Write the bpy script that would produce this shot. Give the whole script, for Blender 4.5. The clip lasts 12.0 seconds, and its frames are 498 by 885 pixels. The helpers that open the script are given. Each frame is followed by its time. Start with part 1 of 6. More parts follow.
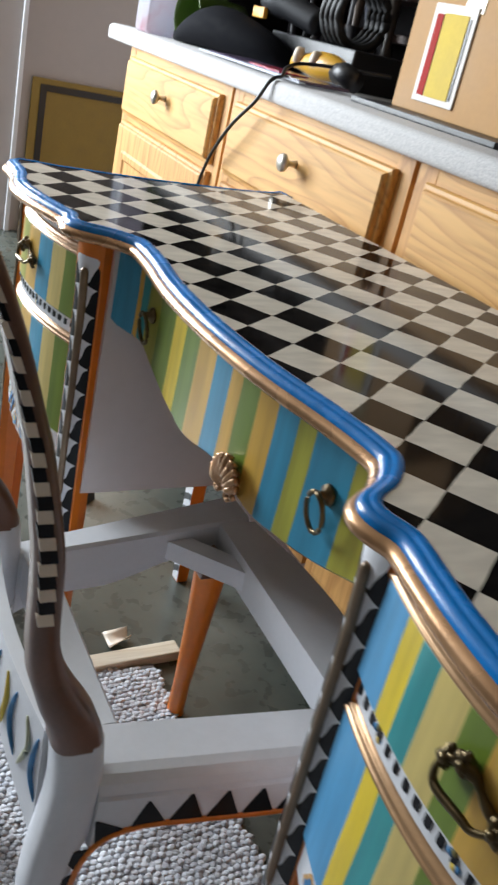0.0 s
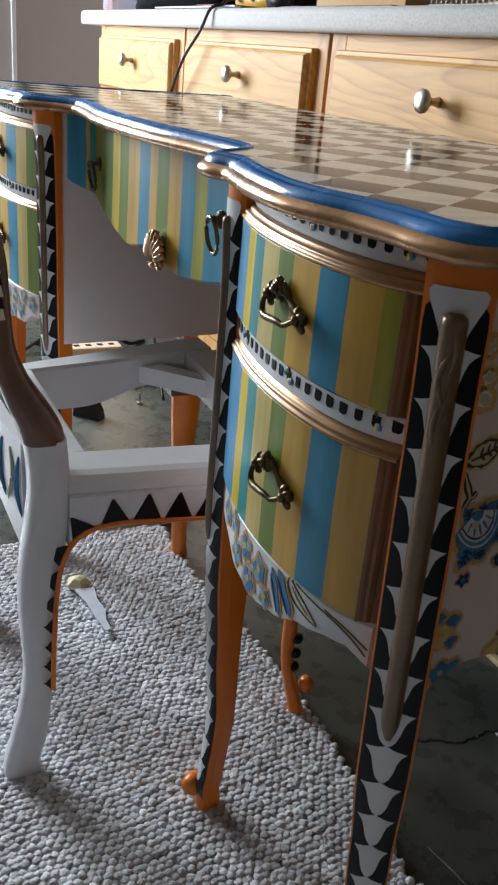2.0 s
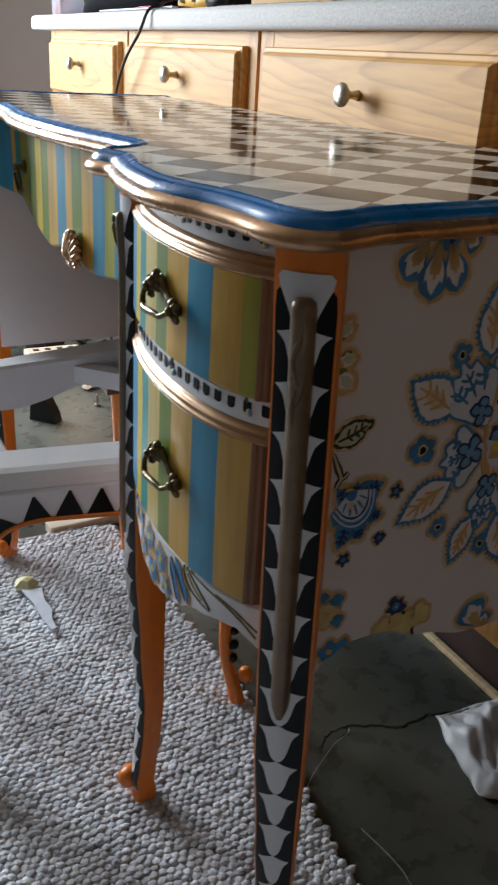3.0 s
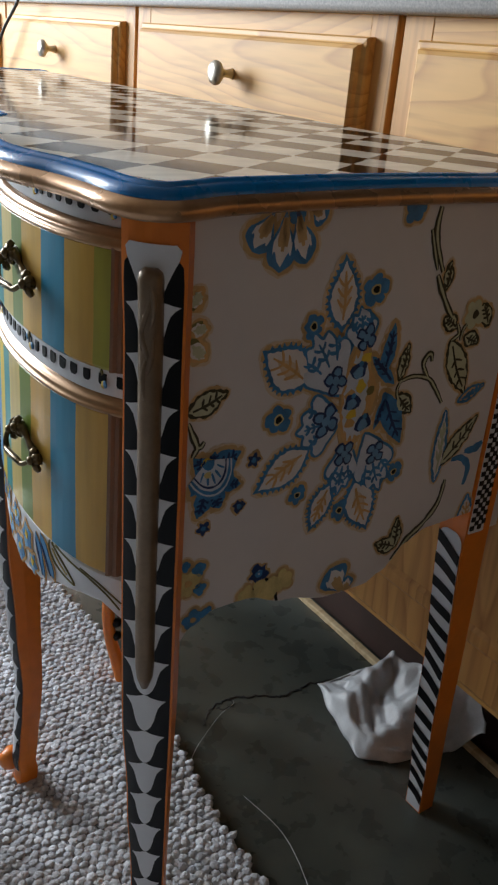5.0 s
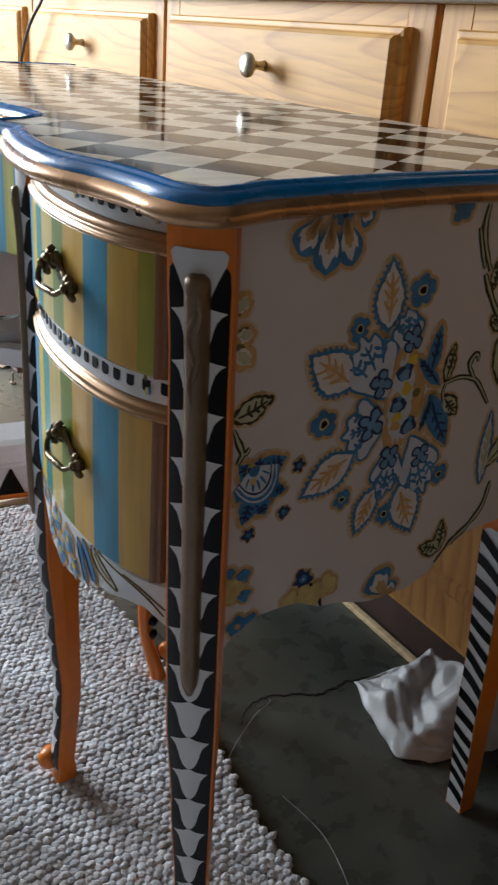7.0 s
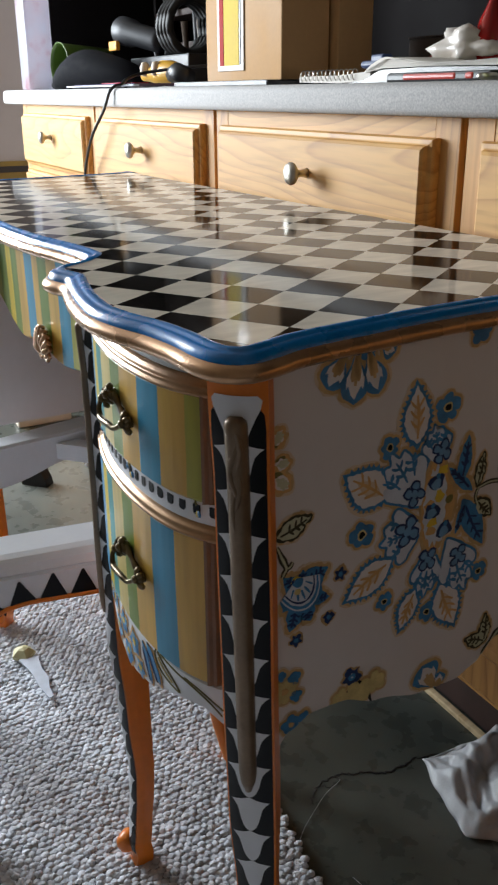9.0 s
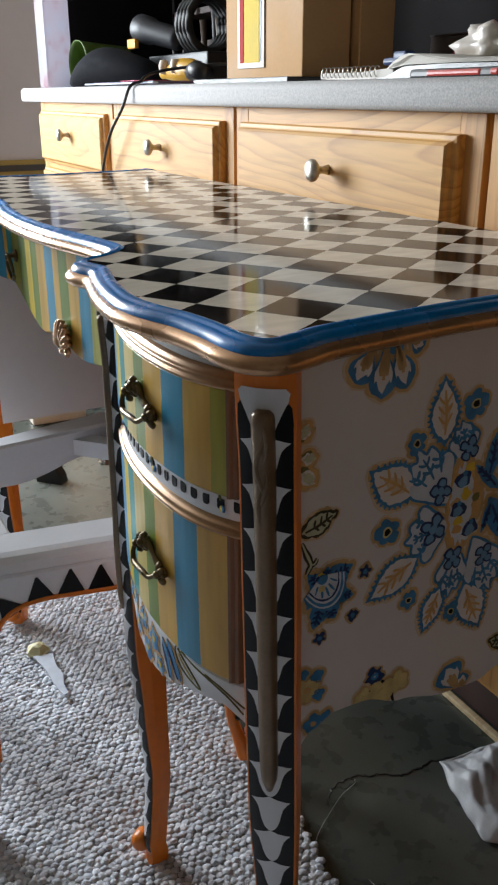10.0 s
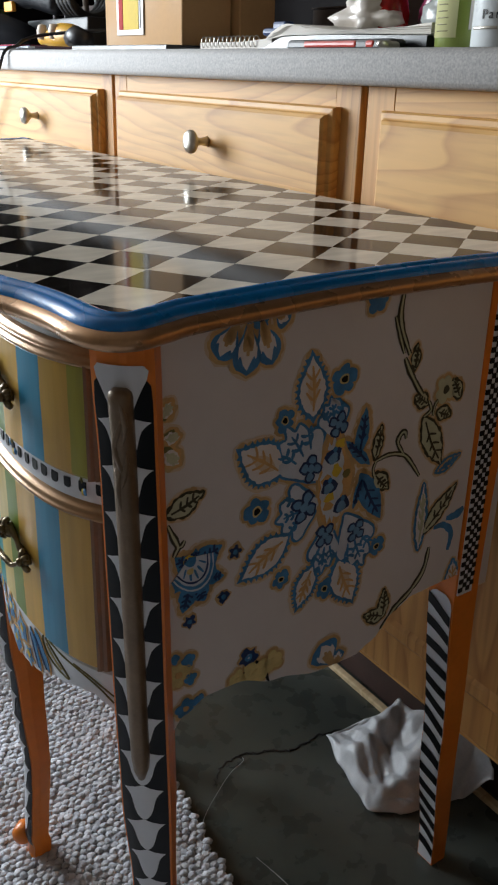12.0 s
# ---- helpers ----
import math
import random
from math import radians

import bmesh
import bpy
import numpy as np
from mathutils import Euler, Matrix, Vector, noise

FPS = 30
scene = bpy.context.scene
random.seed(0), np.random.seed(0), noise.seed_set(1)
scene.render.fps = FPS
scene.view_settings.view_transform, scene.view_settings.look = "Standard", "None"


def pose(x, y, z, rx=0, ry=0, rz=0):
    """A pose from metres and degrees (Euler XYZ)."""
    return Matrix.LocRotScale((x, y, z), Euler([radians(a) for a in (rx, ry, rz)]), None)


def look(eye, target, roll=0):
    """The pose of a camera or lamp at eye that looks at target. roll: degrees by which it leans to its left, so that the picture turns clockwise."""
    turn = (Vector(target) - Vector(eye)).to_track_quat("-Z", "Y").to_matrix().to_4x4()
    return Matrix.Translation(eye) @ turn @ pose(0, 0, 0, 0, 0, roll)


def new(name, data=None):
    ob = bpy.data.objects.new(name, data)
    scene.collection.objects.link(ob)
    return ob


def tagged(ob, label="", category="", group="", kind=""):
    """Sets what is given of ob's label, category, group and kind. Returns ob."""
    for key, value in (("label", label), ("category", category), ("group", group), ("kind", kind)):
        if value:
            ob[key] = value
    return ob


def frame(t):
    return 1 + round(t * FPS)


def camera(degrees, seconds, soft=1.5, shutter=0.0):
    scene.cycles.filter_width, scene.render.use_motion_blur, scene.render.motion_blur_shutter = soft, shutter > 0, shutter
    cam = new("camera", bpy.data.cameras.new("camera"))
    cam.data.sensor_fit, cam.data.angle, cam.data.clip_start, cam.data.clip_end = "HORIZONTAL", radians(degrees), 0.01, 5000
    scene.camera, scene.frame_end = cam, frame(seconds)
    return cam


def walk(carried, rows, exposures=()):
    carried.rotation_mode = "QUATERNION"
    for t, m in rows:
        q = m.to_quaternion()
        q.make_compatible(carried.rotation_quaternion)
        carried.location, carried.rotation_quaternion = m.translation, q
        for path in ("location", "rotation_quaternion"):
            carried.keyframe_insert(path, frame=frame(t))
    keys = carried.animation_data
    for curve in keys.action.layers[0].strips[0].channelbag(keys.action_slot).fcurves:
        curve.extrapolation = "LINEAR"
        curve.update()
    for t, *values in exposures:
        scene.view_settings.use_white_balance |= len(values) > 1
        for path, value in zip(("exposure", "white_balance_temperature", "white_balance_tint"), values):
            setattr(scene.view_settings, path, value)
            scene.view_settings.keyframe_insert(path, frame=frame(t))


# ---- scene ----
cam = camera(31.7, 12.0, 2.2, 0.4)
PATH = [
    (0, (0.703, 0.127, 1.009), (-0.848, 1.057, 0.158), 13.5),
    (0.5, (0.814, 0.14, 0.991), (-0.769, 1.088, 0.221), 12.6),
    (1, (0.904, 0.14, 0.932), (-0.716, 1.033, 0.172), 12.1),
    (1.5, (0.995, 0.151, 0.866), (-0.644, 0.995, 0.09), 8.9),
    (2, (1.024, 0.151, 0.832), (-0.607, 0.982, 0.027), 5.2),
    (2.5, (1.053, 0.174, 0.832), (-0.572, 1.01, 0.018), 3.2),
    (3, (1.072, 0.216, 0.834), (-0.55, 1.068, 0.032), 3.5),
    (3.4, (1.075, 0.238, 0.838), (-0.523, 1.16, 0.067), 4.1),
    (3.5, (1.078, 0.246, 0.837), (-0.531, 1.157, 0.076), 4.1),
    (3.7, (1.083, 0.243, 0.842), (-0.521, 1.172, 0.089), 4.1),
    (5.3, (1.099, 0.24, 0.83), (-0.393, 1.279, -0.003), 5.3),
    (5.5, (1.096, 0.247, 0.83), (-0.395, 1.28, -0.012), 5.2),
    (6, (1.084, 0.251, 0.831), (-0.402, 1.28, -0.024), 5.1),
    (6.5, (1.075, 0.247, 0.833), (-0.423, 1.259, -0.022), 4.4),
    (7, (1.078, 0.234, 0.837), (-0.441, 1.219, -0.011), 4.2),
    (7.2, (1.081, 0.226, 0.845), (-0.453, 1.192, 0.0), 3.7),
    (8.8, (1.119, 0.24, 0.909), (-0.52, 1.106, 0.16), -0.3),
    (9, (1.12, 0.235, 0.906), (-0.527, 1.093, 0.165), -0.4),
    (9.5, (1.117, 0.22, 0.908), (-0.544, 1.06, 0.178), -0.3),
    (10, (1.11, 0.228, 0.898), (-0.55, 1.065, 0.16), -0.1),
    (10.5, (1.111, 0.24, 0.903), (-0.514, 1.146, 0.17), 0.1),
    (11, (1.113, 0.251, 0.89), (-0.444, 1.262, 0.145), 1.0),
    (11.5, (1.109, 0.251, 0.884), (-0.421, 1.293, 0.126), 1.6),
    (12, (1.106, 0.261, 0.891), (-0.425, 1.283, 0.109), 1.6),
]
walk(cam, [(t, look(eye, target, roll)) for t, eye, target, roll in PATH],
     exposures=[(0, 0.0), (1.0, -0.10), (2.5, -0.08), (3.5, 0.0), (5.5, 0.14), (7.0, 0.18), (9.0, 0.12), (10.5, 0.06), (12, 0.08)])


# ---- light ----
world = bpy.data.worlds.new("daylight")
scene.world = world
world.use_nodes = True
wn, wl = world.node_tree.nodes, world.node_tree.links
sky = wn.new("ShaderNodeTexSky")
sky.sky_type, sky.sun_disc, sky.sun_elevation, sky.sun_rotation = "NISHITA", False, radians(48), radians(200)
wn["Background"].inputs[1].default_value = 0.12
wl.new(sky.outputs[0], wn["Background"].inputs[0])
sun = new("sun", bpy.data.lights.new("sun", "SUN"))
sun.data.energy, sun.data.angle, sun.data.color = 2.5, radians(0.5), (1.0, 0.95, 0.86)
sun.matrix_world = look((-5.5, -6.5, 9.0), (0, 0, 0))

# daylight in the big doorway of the left wall
door_light = new("doorway_daylight", bpy.data.lights.new("doorway_daylight", "AREA"))
door_light.data.shape, door_light.data.size, door_light.data.size_y = "RECTANGLE", 1.5, 1.3
door_light.data.energy, door_light.data.color = 204.0, (0.87, 0.945, 1.0)
door_light.matrix_world = look((-3.0, -0.72, 1.45), (0.3, 0.30, 0.35))


# ---- materials ----
def srgb(r, g, b):
    return tuple((c / 12.92 if c <= 0.04045 else ((c + 0.055) / 1.055) ** 2.4) for c in (r / 255, g / 255, b / 255)) + (1,)


def base_mat(name, rough=0.5, metal=0.0, coat=0.0):
    m = bpy.data.materials.new(name)
    m.use_nodes = True
    p = m.node_tree.nodes["Principled BSDF"]
    p.inputs["Roughness"].default_value, p.inputs["Metallic"].default_value = rough, metal
    p.inputs["Coat Weight"].default_value = coat
    p.inputs["Coat Roughness"].default_value = 0.08
    return m, m.node_tree.nodes, m.node_tree.links, p


def noise_tex(n, l, scale, detail=4.0, coord="Object", stretch=(1, 1, 1)):
    c, mp, t = n.new("ShaderNodeTexCoord"), n.new("ShaderNodeMapping"), n.new("ShaderNodeTexNoise")
    mp.inputs["Scale"].default_value = stretch
    t.inputs["Scale"].default_value, t.inputs["Detail"].default_value = scale, detail
    l.new(c.outputs[coord], mp.inputs[0])
    l.new(mp.outputs[0], t.inputs["Vector"])
    return t


def ramp(n, stops, mode="LINEAR"):
    r = n.new("ShaderNodeValToRGB")
    r.color_ramp.interpolation = mode
    while len(r.color_ramp.elements) < len(stops):
        r.color_ramp.elements.new(0.5)
    for e, (pos, col) in zip(r.color_ramp.elements, stops):
        e.position, e.color = pos, col
    return r


def mul(c, k):
    return (c[0] * k, c[1] * k, c[2] * k, 1)


def add_bump(n, l, p, source, strength, dist=0.002):
    b = n.new("ShaderNodeBump")
    b.inputs["Strength"].default_value, b.inputs["Distance"].default_value = strength, dist
    l.new(source, b.inputs["Height"])
    l.new(b.outputs[0], p.inputs["Normal"])
    return b


def paint(name, col, rough=0.35, metal=0.0, vary=0.16, scale=14, coat=0.0, bump=0.12, stretch=(1, 1, 1)):
    """Brushed paint: the colour drifts at two scales and carries brush marks."""
    m, n, l, p = base_mat(name, rough, metal, coat)
    a, b = noise_tex(n, l, scale, 5, stretch=stretch), noise_tex(n, l, scale * 11, 3, stretch=stretch)
    mix = n.new("ShaderNodeMath")
    mix.operation = "MULTIPLY_ADD"
    mix.inputs[1].default_value = 0.35
    l.new(b.outputs[0], mix.inputs[0])
    l.new(a.outputs[0], mix.inputs[2])
    r = ramp(n, [(0.35, mul(col, 1 - vary)), (0.95, mul(col, 1 + vary * 0.6))])
    l.new(mix.outputs[0], r.inputs[0])
    l.new(r.outputs[0], p.inputs["Base Color"])
    add_bump(n, l, p, b.outputs[0], bump, 0.001)
    rr = n.new("ShaderNodeMapRange")
    rr.inputs["To Min"].default_value, rr.inputs["To Max"].default_value = rough * 0.75, min(1, rough * 1.3)
    l.new(a.outputs[0], rr.inputs[0])
    l.new(rr.outputs[0], p.inputs["Roughness"])
    return m


WHITE = paint("white_paint", srgb(216, 218, 224), 0.38, vary=0.08)
CREAM = paint("cream_paint", srgb(224, 208, 190), 0.42, vary=0.12)
PANEL = paint("pale_panel_paint", srgb(211, 204, 204), 0.45, vary=0.07, scale=6)
BLACK = paint("black_paint", srgb(12, 13, 18), 0.30, vary=0.4)
BLACK.node_tree.nodes["Principled BSDF"].inputs["Specular IOR Level"].default_value = 0.22
ORANGE = paint("orange_paint", srgb(226, 124, 34), 0.33, vary=0.22, scale=9)
BLUE_EDGE = paint("metallic_blue_paint", srgb(0, 118, 196), 0.26, metal=0.0, vary=0.28, scale=26, coat=0.12)
GOLD = paint("gold_paint", srgb(184, 142, 104), 0.27, metal=0.6, vary=0.28, scale=24, coat=0.2)
TAUPE = paint("dull_bronze_paint", srgb(126, 104, 86), 0.42, metal=0.15, vary=0.25, scale=30)
DULL_GOLD = paint("dull_gold_paint", srgb(170, 134, 98), 0.32, metal=0.5, vary=0.3, scale=24, coat=0.15)
BRONZE = paint("bronze_paint", srgb(124, 104, 84), 0.34, metal=0.4, vary=0.3, scale=30)
BRASS = paint("antique_brass", srgb(104, 90, 66), 0.3, metal=0.95, vary=0.45, scale=80)
BLUE = paint("blue_paint", srgb(58, 124, 176), 0.45, vary=0.5, scale=70)
NAVY = paint("navy_paint", srgb(22, 50, 98), 0.45, vary=0.3, scale=40)
TAN = paint("tan_paint", srgb(204, 160, 104), 0.5, vary=0.25, scale=40)
PALE_BLUE = paint("pale_blue_paint", srgb(196, 203, 216), 0.45, vary=0.16, scale=60)
YELLOW = paint("yellow_paint", srgb(222, 190, 66), 0.5, vary=0.25, scale=30)
DARK_GREEN = paint("dark_olive_paint", srgb(54, 50, 34), 0.5, vary=0.25, scale=40)
BERRY = paint("berry_blue_paint", srgb(104, 150, 192), 0.45, vary=0.3, scale=60)
SAGE = paint("sage_paint", srgb(186, 188, 160), 0.5, vary=0.2, scale=40)
STEEL = paint("brushed_nickel", srgb(190, 184, 174), 0.36, metal=0.9, vary=0.1, scale=60)
BROWN_BOARD = paint("dark_brown_board", srgb(66, 46, 40), 0.6, vary=0.3, scale=8)
# tone of the unseen walls, set dark to limit bounced light
LOW_BOUNCE = paint("low_bounce_wall", srgb(122, 113, 104), 0.7, vary=0.06, scale=3)
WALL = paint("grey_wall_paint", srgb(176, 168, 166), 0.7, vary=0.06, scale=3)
CEIL = paint("ceiling_paint", srgb(172, 162, 150), 0.8, vary=0.05, scale=3)
DARK = paint("dark_plastic", srgb(28, 28, 32), 0.4, vary=0.3)


def stripes(name, x0, x1, bands, wobble=0.003):
    """Hand-painted upright stripes across a front from x0 to x1; bands are (width share, colour)."""
    m, n, l, p = base_mat(name, 0.4, 0.0, 0.12)
    c, sep = n.new("ShaderNodeTexCoord"), n.new("ShaderNodeSeparateXYZ")
    l.new(c.outputs["Object"], sep.inputs[0])
    w = noise_tex(n, l, 9, 2, stretch=(0.3, 0.3, 1))
    off = n.new("ShaderNodeMath")
    off.operation = "MULTIPLY_ADD"
    off.inputs[1].default_value = wobble * 2
    l.new(w.outputs[0], off.inputs[0])
    l.new(sep.outputs[0], off.inputs[2])
    mr = n.new("ShaderNodeMapRange")
    mr.inputs["From Min"].default_value, mr.inputs["From Max"].default_value = x0 + wobble, x1 + wobble
    l.new(off.outputs[0], mr.inputs[0])
    total, at, stops = sum(b[0] for b in bands), 0.0, []
    for share, col in bands:
        stops.append((at / total, col))
        at += share
    r = ramp(n, stops, "CONSTANT")
    l.new(mr.outputs[0], r.inputs[0])
    g = noise_tex(n, l, 60, 4, stretch=(1, 1, 0.12))
    g2 = ramp(n, [(0.3, (0.74, 0.74, 0.74, 1)), (0.75, (1.1, 1.1, 1.1, 1))])
    l.new(g.outputs[0], g2.inputs[0])
    mx = n.new("ShaderNodeMix")
    mx.data_type, mx.blend_type = "RGBA", "MULTIPLY"
    mx.inputs[0].default_value = 1.0
    l.new(r.outputs[0], mx.inputs[6])
    l.new(g2.outputs[0], mx.inputs[7])
    l.new(mx.outputs[2], p.inputs["Base Color"])
    add_bump(n, l, p, g.outputs[0], 0.15, 0.0008)
    return m


S_YEL, S_GRN, S_BLU, S_OLV = srgb(226, 186, 64), srgb(112, 136, 46), srgb(52, 142, 178), srgb(168, 166, 62)
S_TEAL, S_GLD, S_LEM, S_SKY, S_PALE = srgb(52, 146, 150), srgb(213, 169, 74), srgb(228, 200, 56), srgb(84, 158, 206), srgb(214, 192, 116)
L_BANDS = [(0.030, S_GRN), (0.035, S_GLD), (0.034, S_OLV), (0.044, S_GLD), (0.039, S_BLU), (0.033, S_PALE), (0.045, S_GRN)]
C_BANDS = [(0.036, S_BLU), (0.005, S_GLD), (0.010, S_TEAL), (0.040, S_OLV), (0.0505, S_GRN), (0.0365, S_LEM), (0.0416, S_GRN), (0.0444, S_GLD), (0.038, S_BLU), (0.023, S_GLD), (0.0317, S_GRN),
           (0.0313, S_GLD), (0.032, S_BLU), (0.025, S_OLV), (0.055, S_BLU), (0.045, S_OLV), (0.041, S_GLD)]


def checker_mat():
    """Black and white hand-painted squares, turned about 38 degrees, under a thick clear coat."""
    m, n, l, p = base_mat("checkered_top_paint", 0.09, 0.0, 0.0)
    p.inputs["Coat Roughness"].default_value = 0.035
    p.inputs["IOR"].default_value = 1.38
    c = n.new("ShaderNodeTexCoord")
    w = noise_tex(n, l, 30, 2)
    wob = n.new("ShaderNodeVectorMath")
    wob.operation = "MULTIPLY_ADD"
    wob.inputs[1].default_value = (0.003, 0.003, 0)
    l.new(w.outputs["Color"], wob.inputs[0])
    l.new(c.outputs["Object"], wob.inputs[2])
    floors = []
    for dx, dy, o in ((CHK_A[0], CHK_A[1], CHK_OA), (CHK_B[0], CHK_B[1], CHK_OB)):
        d, f = n.new("ShaderNodeVectorMath"), n.new("ShaderNodeMath")
        d.operation, f.operation = "DOT_PRODUCT", "ADD"
        d.inputs[1].default_value = (dx, dy, 0)
        l.new(wob.outputs[0], d.inputs[0])
        f.inputs[1].default_value = o
        l.new(d.outputs["Value"], f.inputs[0])
        g = n.new("ShaderNodeMath")
        g.operation = "FLOOR"
        l.new(f.outputs[0], g.inputs[0])
        floors.append(g)
    s, h, fr = n.new("ShaderNodeMath"), n.new("ShaderNodeMath"), n.new("ShaderNodeMath")
    s.operation, h.operation, fr.operation = "ADD", "MULTIPLY", "FRACT"
    l.new(floors[0].outputs[0], s.inputs[0])
    l.new(floors[1].outputs[0], s.inputs[1])
    h.inputs[1].default_value = 0.5
    l.new(s.outputs[0], h.inputs[0])
    l.new(h.outputs[0], fr.inputs[0])
    br = noise_tex(n, l, 70, 4, stretch=(1, 0.25, 1))
    wh = ramp(n, [(0.3, srgb(206, 196, 182)), (0.8, srgb(236, 226, 210))])
    bl = ramp(n, [(0.35, srgb(14, 13, 14)), (0.85, srgb(42, 38, 35))])
    l.new(br.outputs[0], wh.inputs[0])
    l.new(br.outputs[0], bl.inputs[0])
    gt = n.new("ShaderNodeMath")
    gt.operation = "GREATER_THAN"
    gt.inputs[1].default_value = 0.25
    l.new(fr.outputs[0], gt.inputs[0])
    mx = n.new("ShaderNodeMix")
    mx.data_type = "RGBA"
    l.new(gt.outputs[0], mx.inputs[0])
    l.new(bl.outputs[0], mx.inputs[6])
    l.new(wh.outputs[0], mx.inputs[7])
    l.new(mx.outputs[2], p.inputs["Base Color"])
    b = noise_tex(n, l, 6, 2)
    bp = add_bump(n, l, p, br.outputs[0], 0.03, 0.0003)
    b2 = n.new("ShaderNodeBump")
    b2.inputs["Strength"].default_value, b2.inputs["Distance"].default_value = 0.03, 0.004
    l.new(b.outputs[0], b2.inputs["Height"])
    l.new(b2.outputs[0], bp.inputs["Normal"])
    # worn varnish: only part of the surface is glossy
    dull, ms = n.new("ShaderNodeBsdfDiffuse"), n.new("ShaderNodeMixShader")
    l.new(mx.outputs[2], dull.inputs[0])
    ms.inputs[0].default_value = 0.58
    l.new(dull.outputs[0], ms.inputs[1])
    l.new(p.outputs[0], ms.inputs[2])
    l.new(ms.outputs[0], n["Material Output"].inputs[0])
    return m


def wood(name, light, dark, along="x", rough=0.56, ring=8.5):
    """Flat-sawn softwood: wide cathedral rings stretched along the grain, fine pores over them."""
    m, n, l, p = base_mat(name, rough, 0.0, 0.0)
    st = {"x": (0.35, 2.2, 2.2), "z": (2.2, 2.2, 0.35), "y": (2.2, 0.35, 2.2)}[along]
    fine = {"x": (6, 90, 90), "z": (90, 90, 6), "y": (90, 6, 90)}[along]
    info = n.new("ShaderNodeObjectInfo")
    c, add, mp, t = n.new("ShaderNodeTexCoord"), n.new("ShaderNodeVectorMath"), n.new("ShaderNodeMapping"), n.new("ShaderNodeTexNoise")
    sc = n.new("ShaderNodeVectorMath")
    sc.operation = "SCALE"
    cmb = n.new("ShaderNodeCombineXYZ")
    for i in range(3):
        l.new(info.outputs["Random"], cmb.inputs[i])
    l.new(cmb.outputs[0], sc.inputs[0])
    sc.inputs["Scale"].default_value = 7.0
    l.new(c.outputs["Object"], add.inputs[0])
    l.new(sc.outputs[0], add.inputs[1])
    l.new(add.outputs[0], mp.inputs[0])
    mp.inputs["Scale"].default_value = st
    t.inputs["Scale"].default_value, t.inputs["Detail"].default_value = 2.0, 3
    t.inputs["Roughness"].default_value = 0.36
    l.new(mp.outputs[0], t.inputs["Vector"])
    k = n.new("ShaderNodeMath")
    k.operation = "MULTIPLY"
    k.inputs[1].default_value = ring * 3.2
    l.new(t.outputs[0], k.inputs[0])
    fr = n.new("ShaderNodeMath")
    fr.operation = "FRACT"
    l.new(k.outputs[0], fr.inputs[0])
    f = noise_tex(n, l, 1.0, 4, stretch=fine)
    r = ramp(n, [(0.0, light), (0.45, mul(light, 0.98)), (0.78, tuple(0.62 * a + 0.38 * b for a, b in zip(light, dark))), (0.92, tuple(0.25 * a + 0.75 * b for a, b in zip(light, dark))), (1.0, light)])
    l.new(fr.outputs[0], r.inputs[0])
    fr2 = ramp(n, [(0.36, (0.84, 0.81, 0.76, 1)), (0.52, (1.0, 1.0, 1.0, 1)), (0.70, (1.05, 1.05, 1.05, 1))])
    l.new(f.outputs[0], fr2.inputs[0])
    mx = n.new("ShaderNodeMix")
    mx.data_type, mx.blend_type = "RGBA", "MULTIPLY"
    mx.inputs[0].default_value = 1.0
    l.new(r.outputs[0], mx.inputs[6])
    l.new(fr2.outputs[0], mx.inputs[7])
    l.new(mx.outputs[2], p.inputs["Base Color"])
    add_bump(n, l, p, f.outputs[0], 0.12, 0.0006)
    return m


PINE = wood("honey_oak", srgb(217, 167, 96), srgb(182, 128, 64), "x")
PINE_UP = wood("honey_oak_upright", srgb(208, 156, 90), srgb(170, 116, 58), "z")
PALE_WOOD = wood("whitewood", srgb(228, 216, 196), srgb(204, 186, 158), "y", 0.7)
RAW_WOOD = wood("raw_wood", srgb(214, 190, 150), srgb(184, 154, 110), "y", 0.7)


def laminate():
    m, n, l, p = base_mat("speckled_grey_laminate", 0.7, 0.0, 0.0)
    p.inputs["Specular IOR Level"].default_value = 0.3
    v = n.new("ShaderNodeTexVoronoi")
    v.inputs["Scale"].default_value = 520
    c = n.new("ShaderNodeTexCoord")
    l.new(c.outputs["Object"], v.inputs["Vector"])
    a = noise_tex(n, l, 420, 3)
    r = ramp(n, [(0.25, srgb(152, 150, 152)), (0.5, srgb(174, 172, 172)), (0.7, srgb(192, 189, 187))])
    l.new(a.outputs[0], r.inputs[0])
    s = ramp(n, [(0.0, (0.78, 0.78, 0.8, 1)), (0.3, (1, 1, 1, 1))])
    l.new(v.outputs["Distance"], s.inputs[0])
    mx = n.new("ShaderNodeMix")
    mx.data_type, mx.blend_type = "RGBA", "MULTIPLY"
    mx.inputs[0].default_value = 0.8
    l.new(r.outputs[0], mx.inputs[6])
    l.new(s.outputs[0], mx.inputs[7])
    l.new(mx.outputs[2], p.inputs["Base Color"])
    add_bump(n, l, p, a.outputs[0], 0.05, 0.0005)
    return m


LAMINATE = laminate()


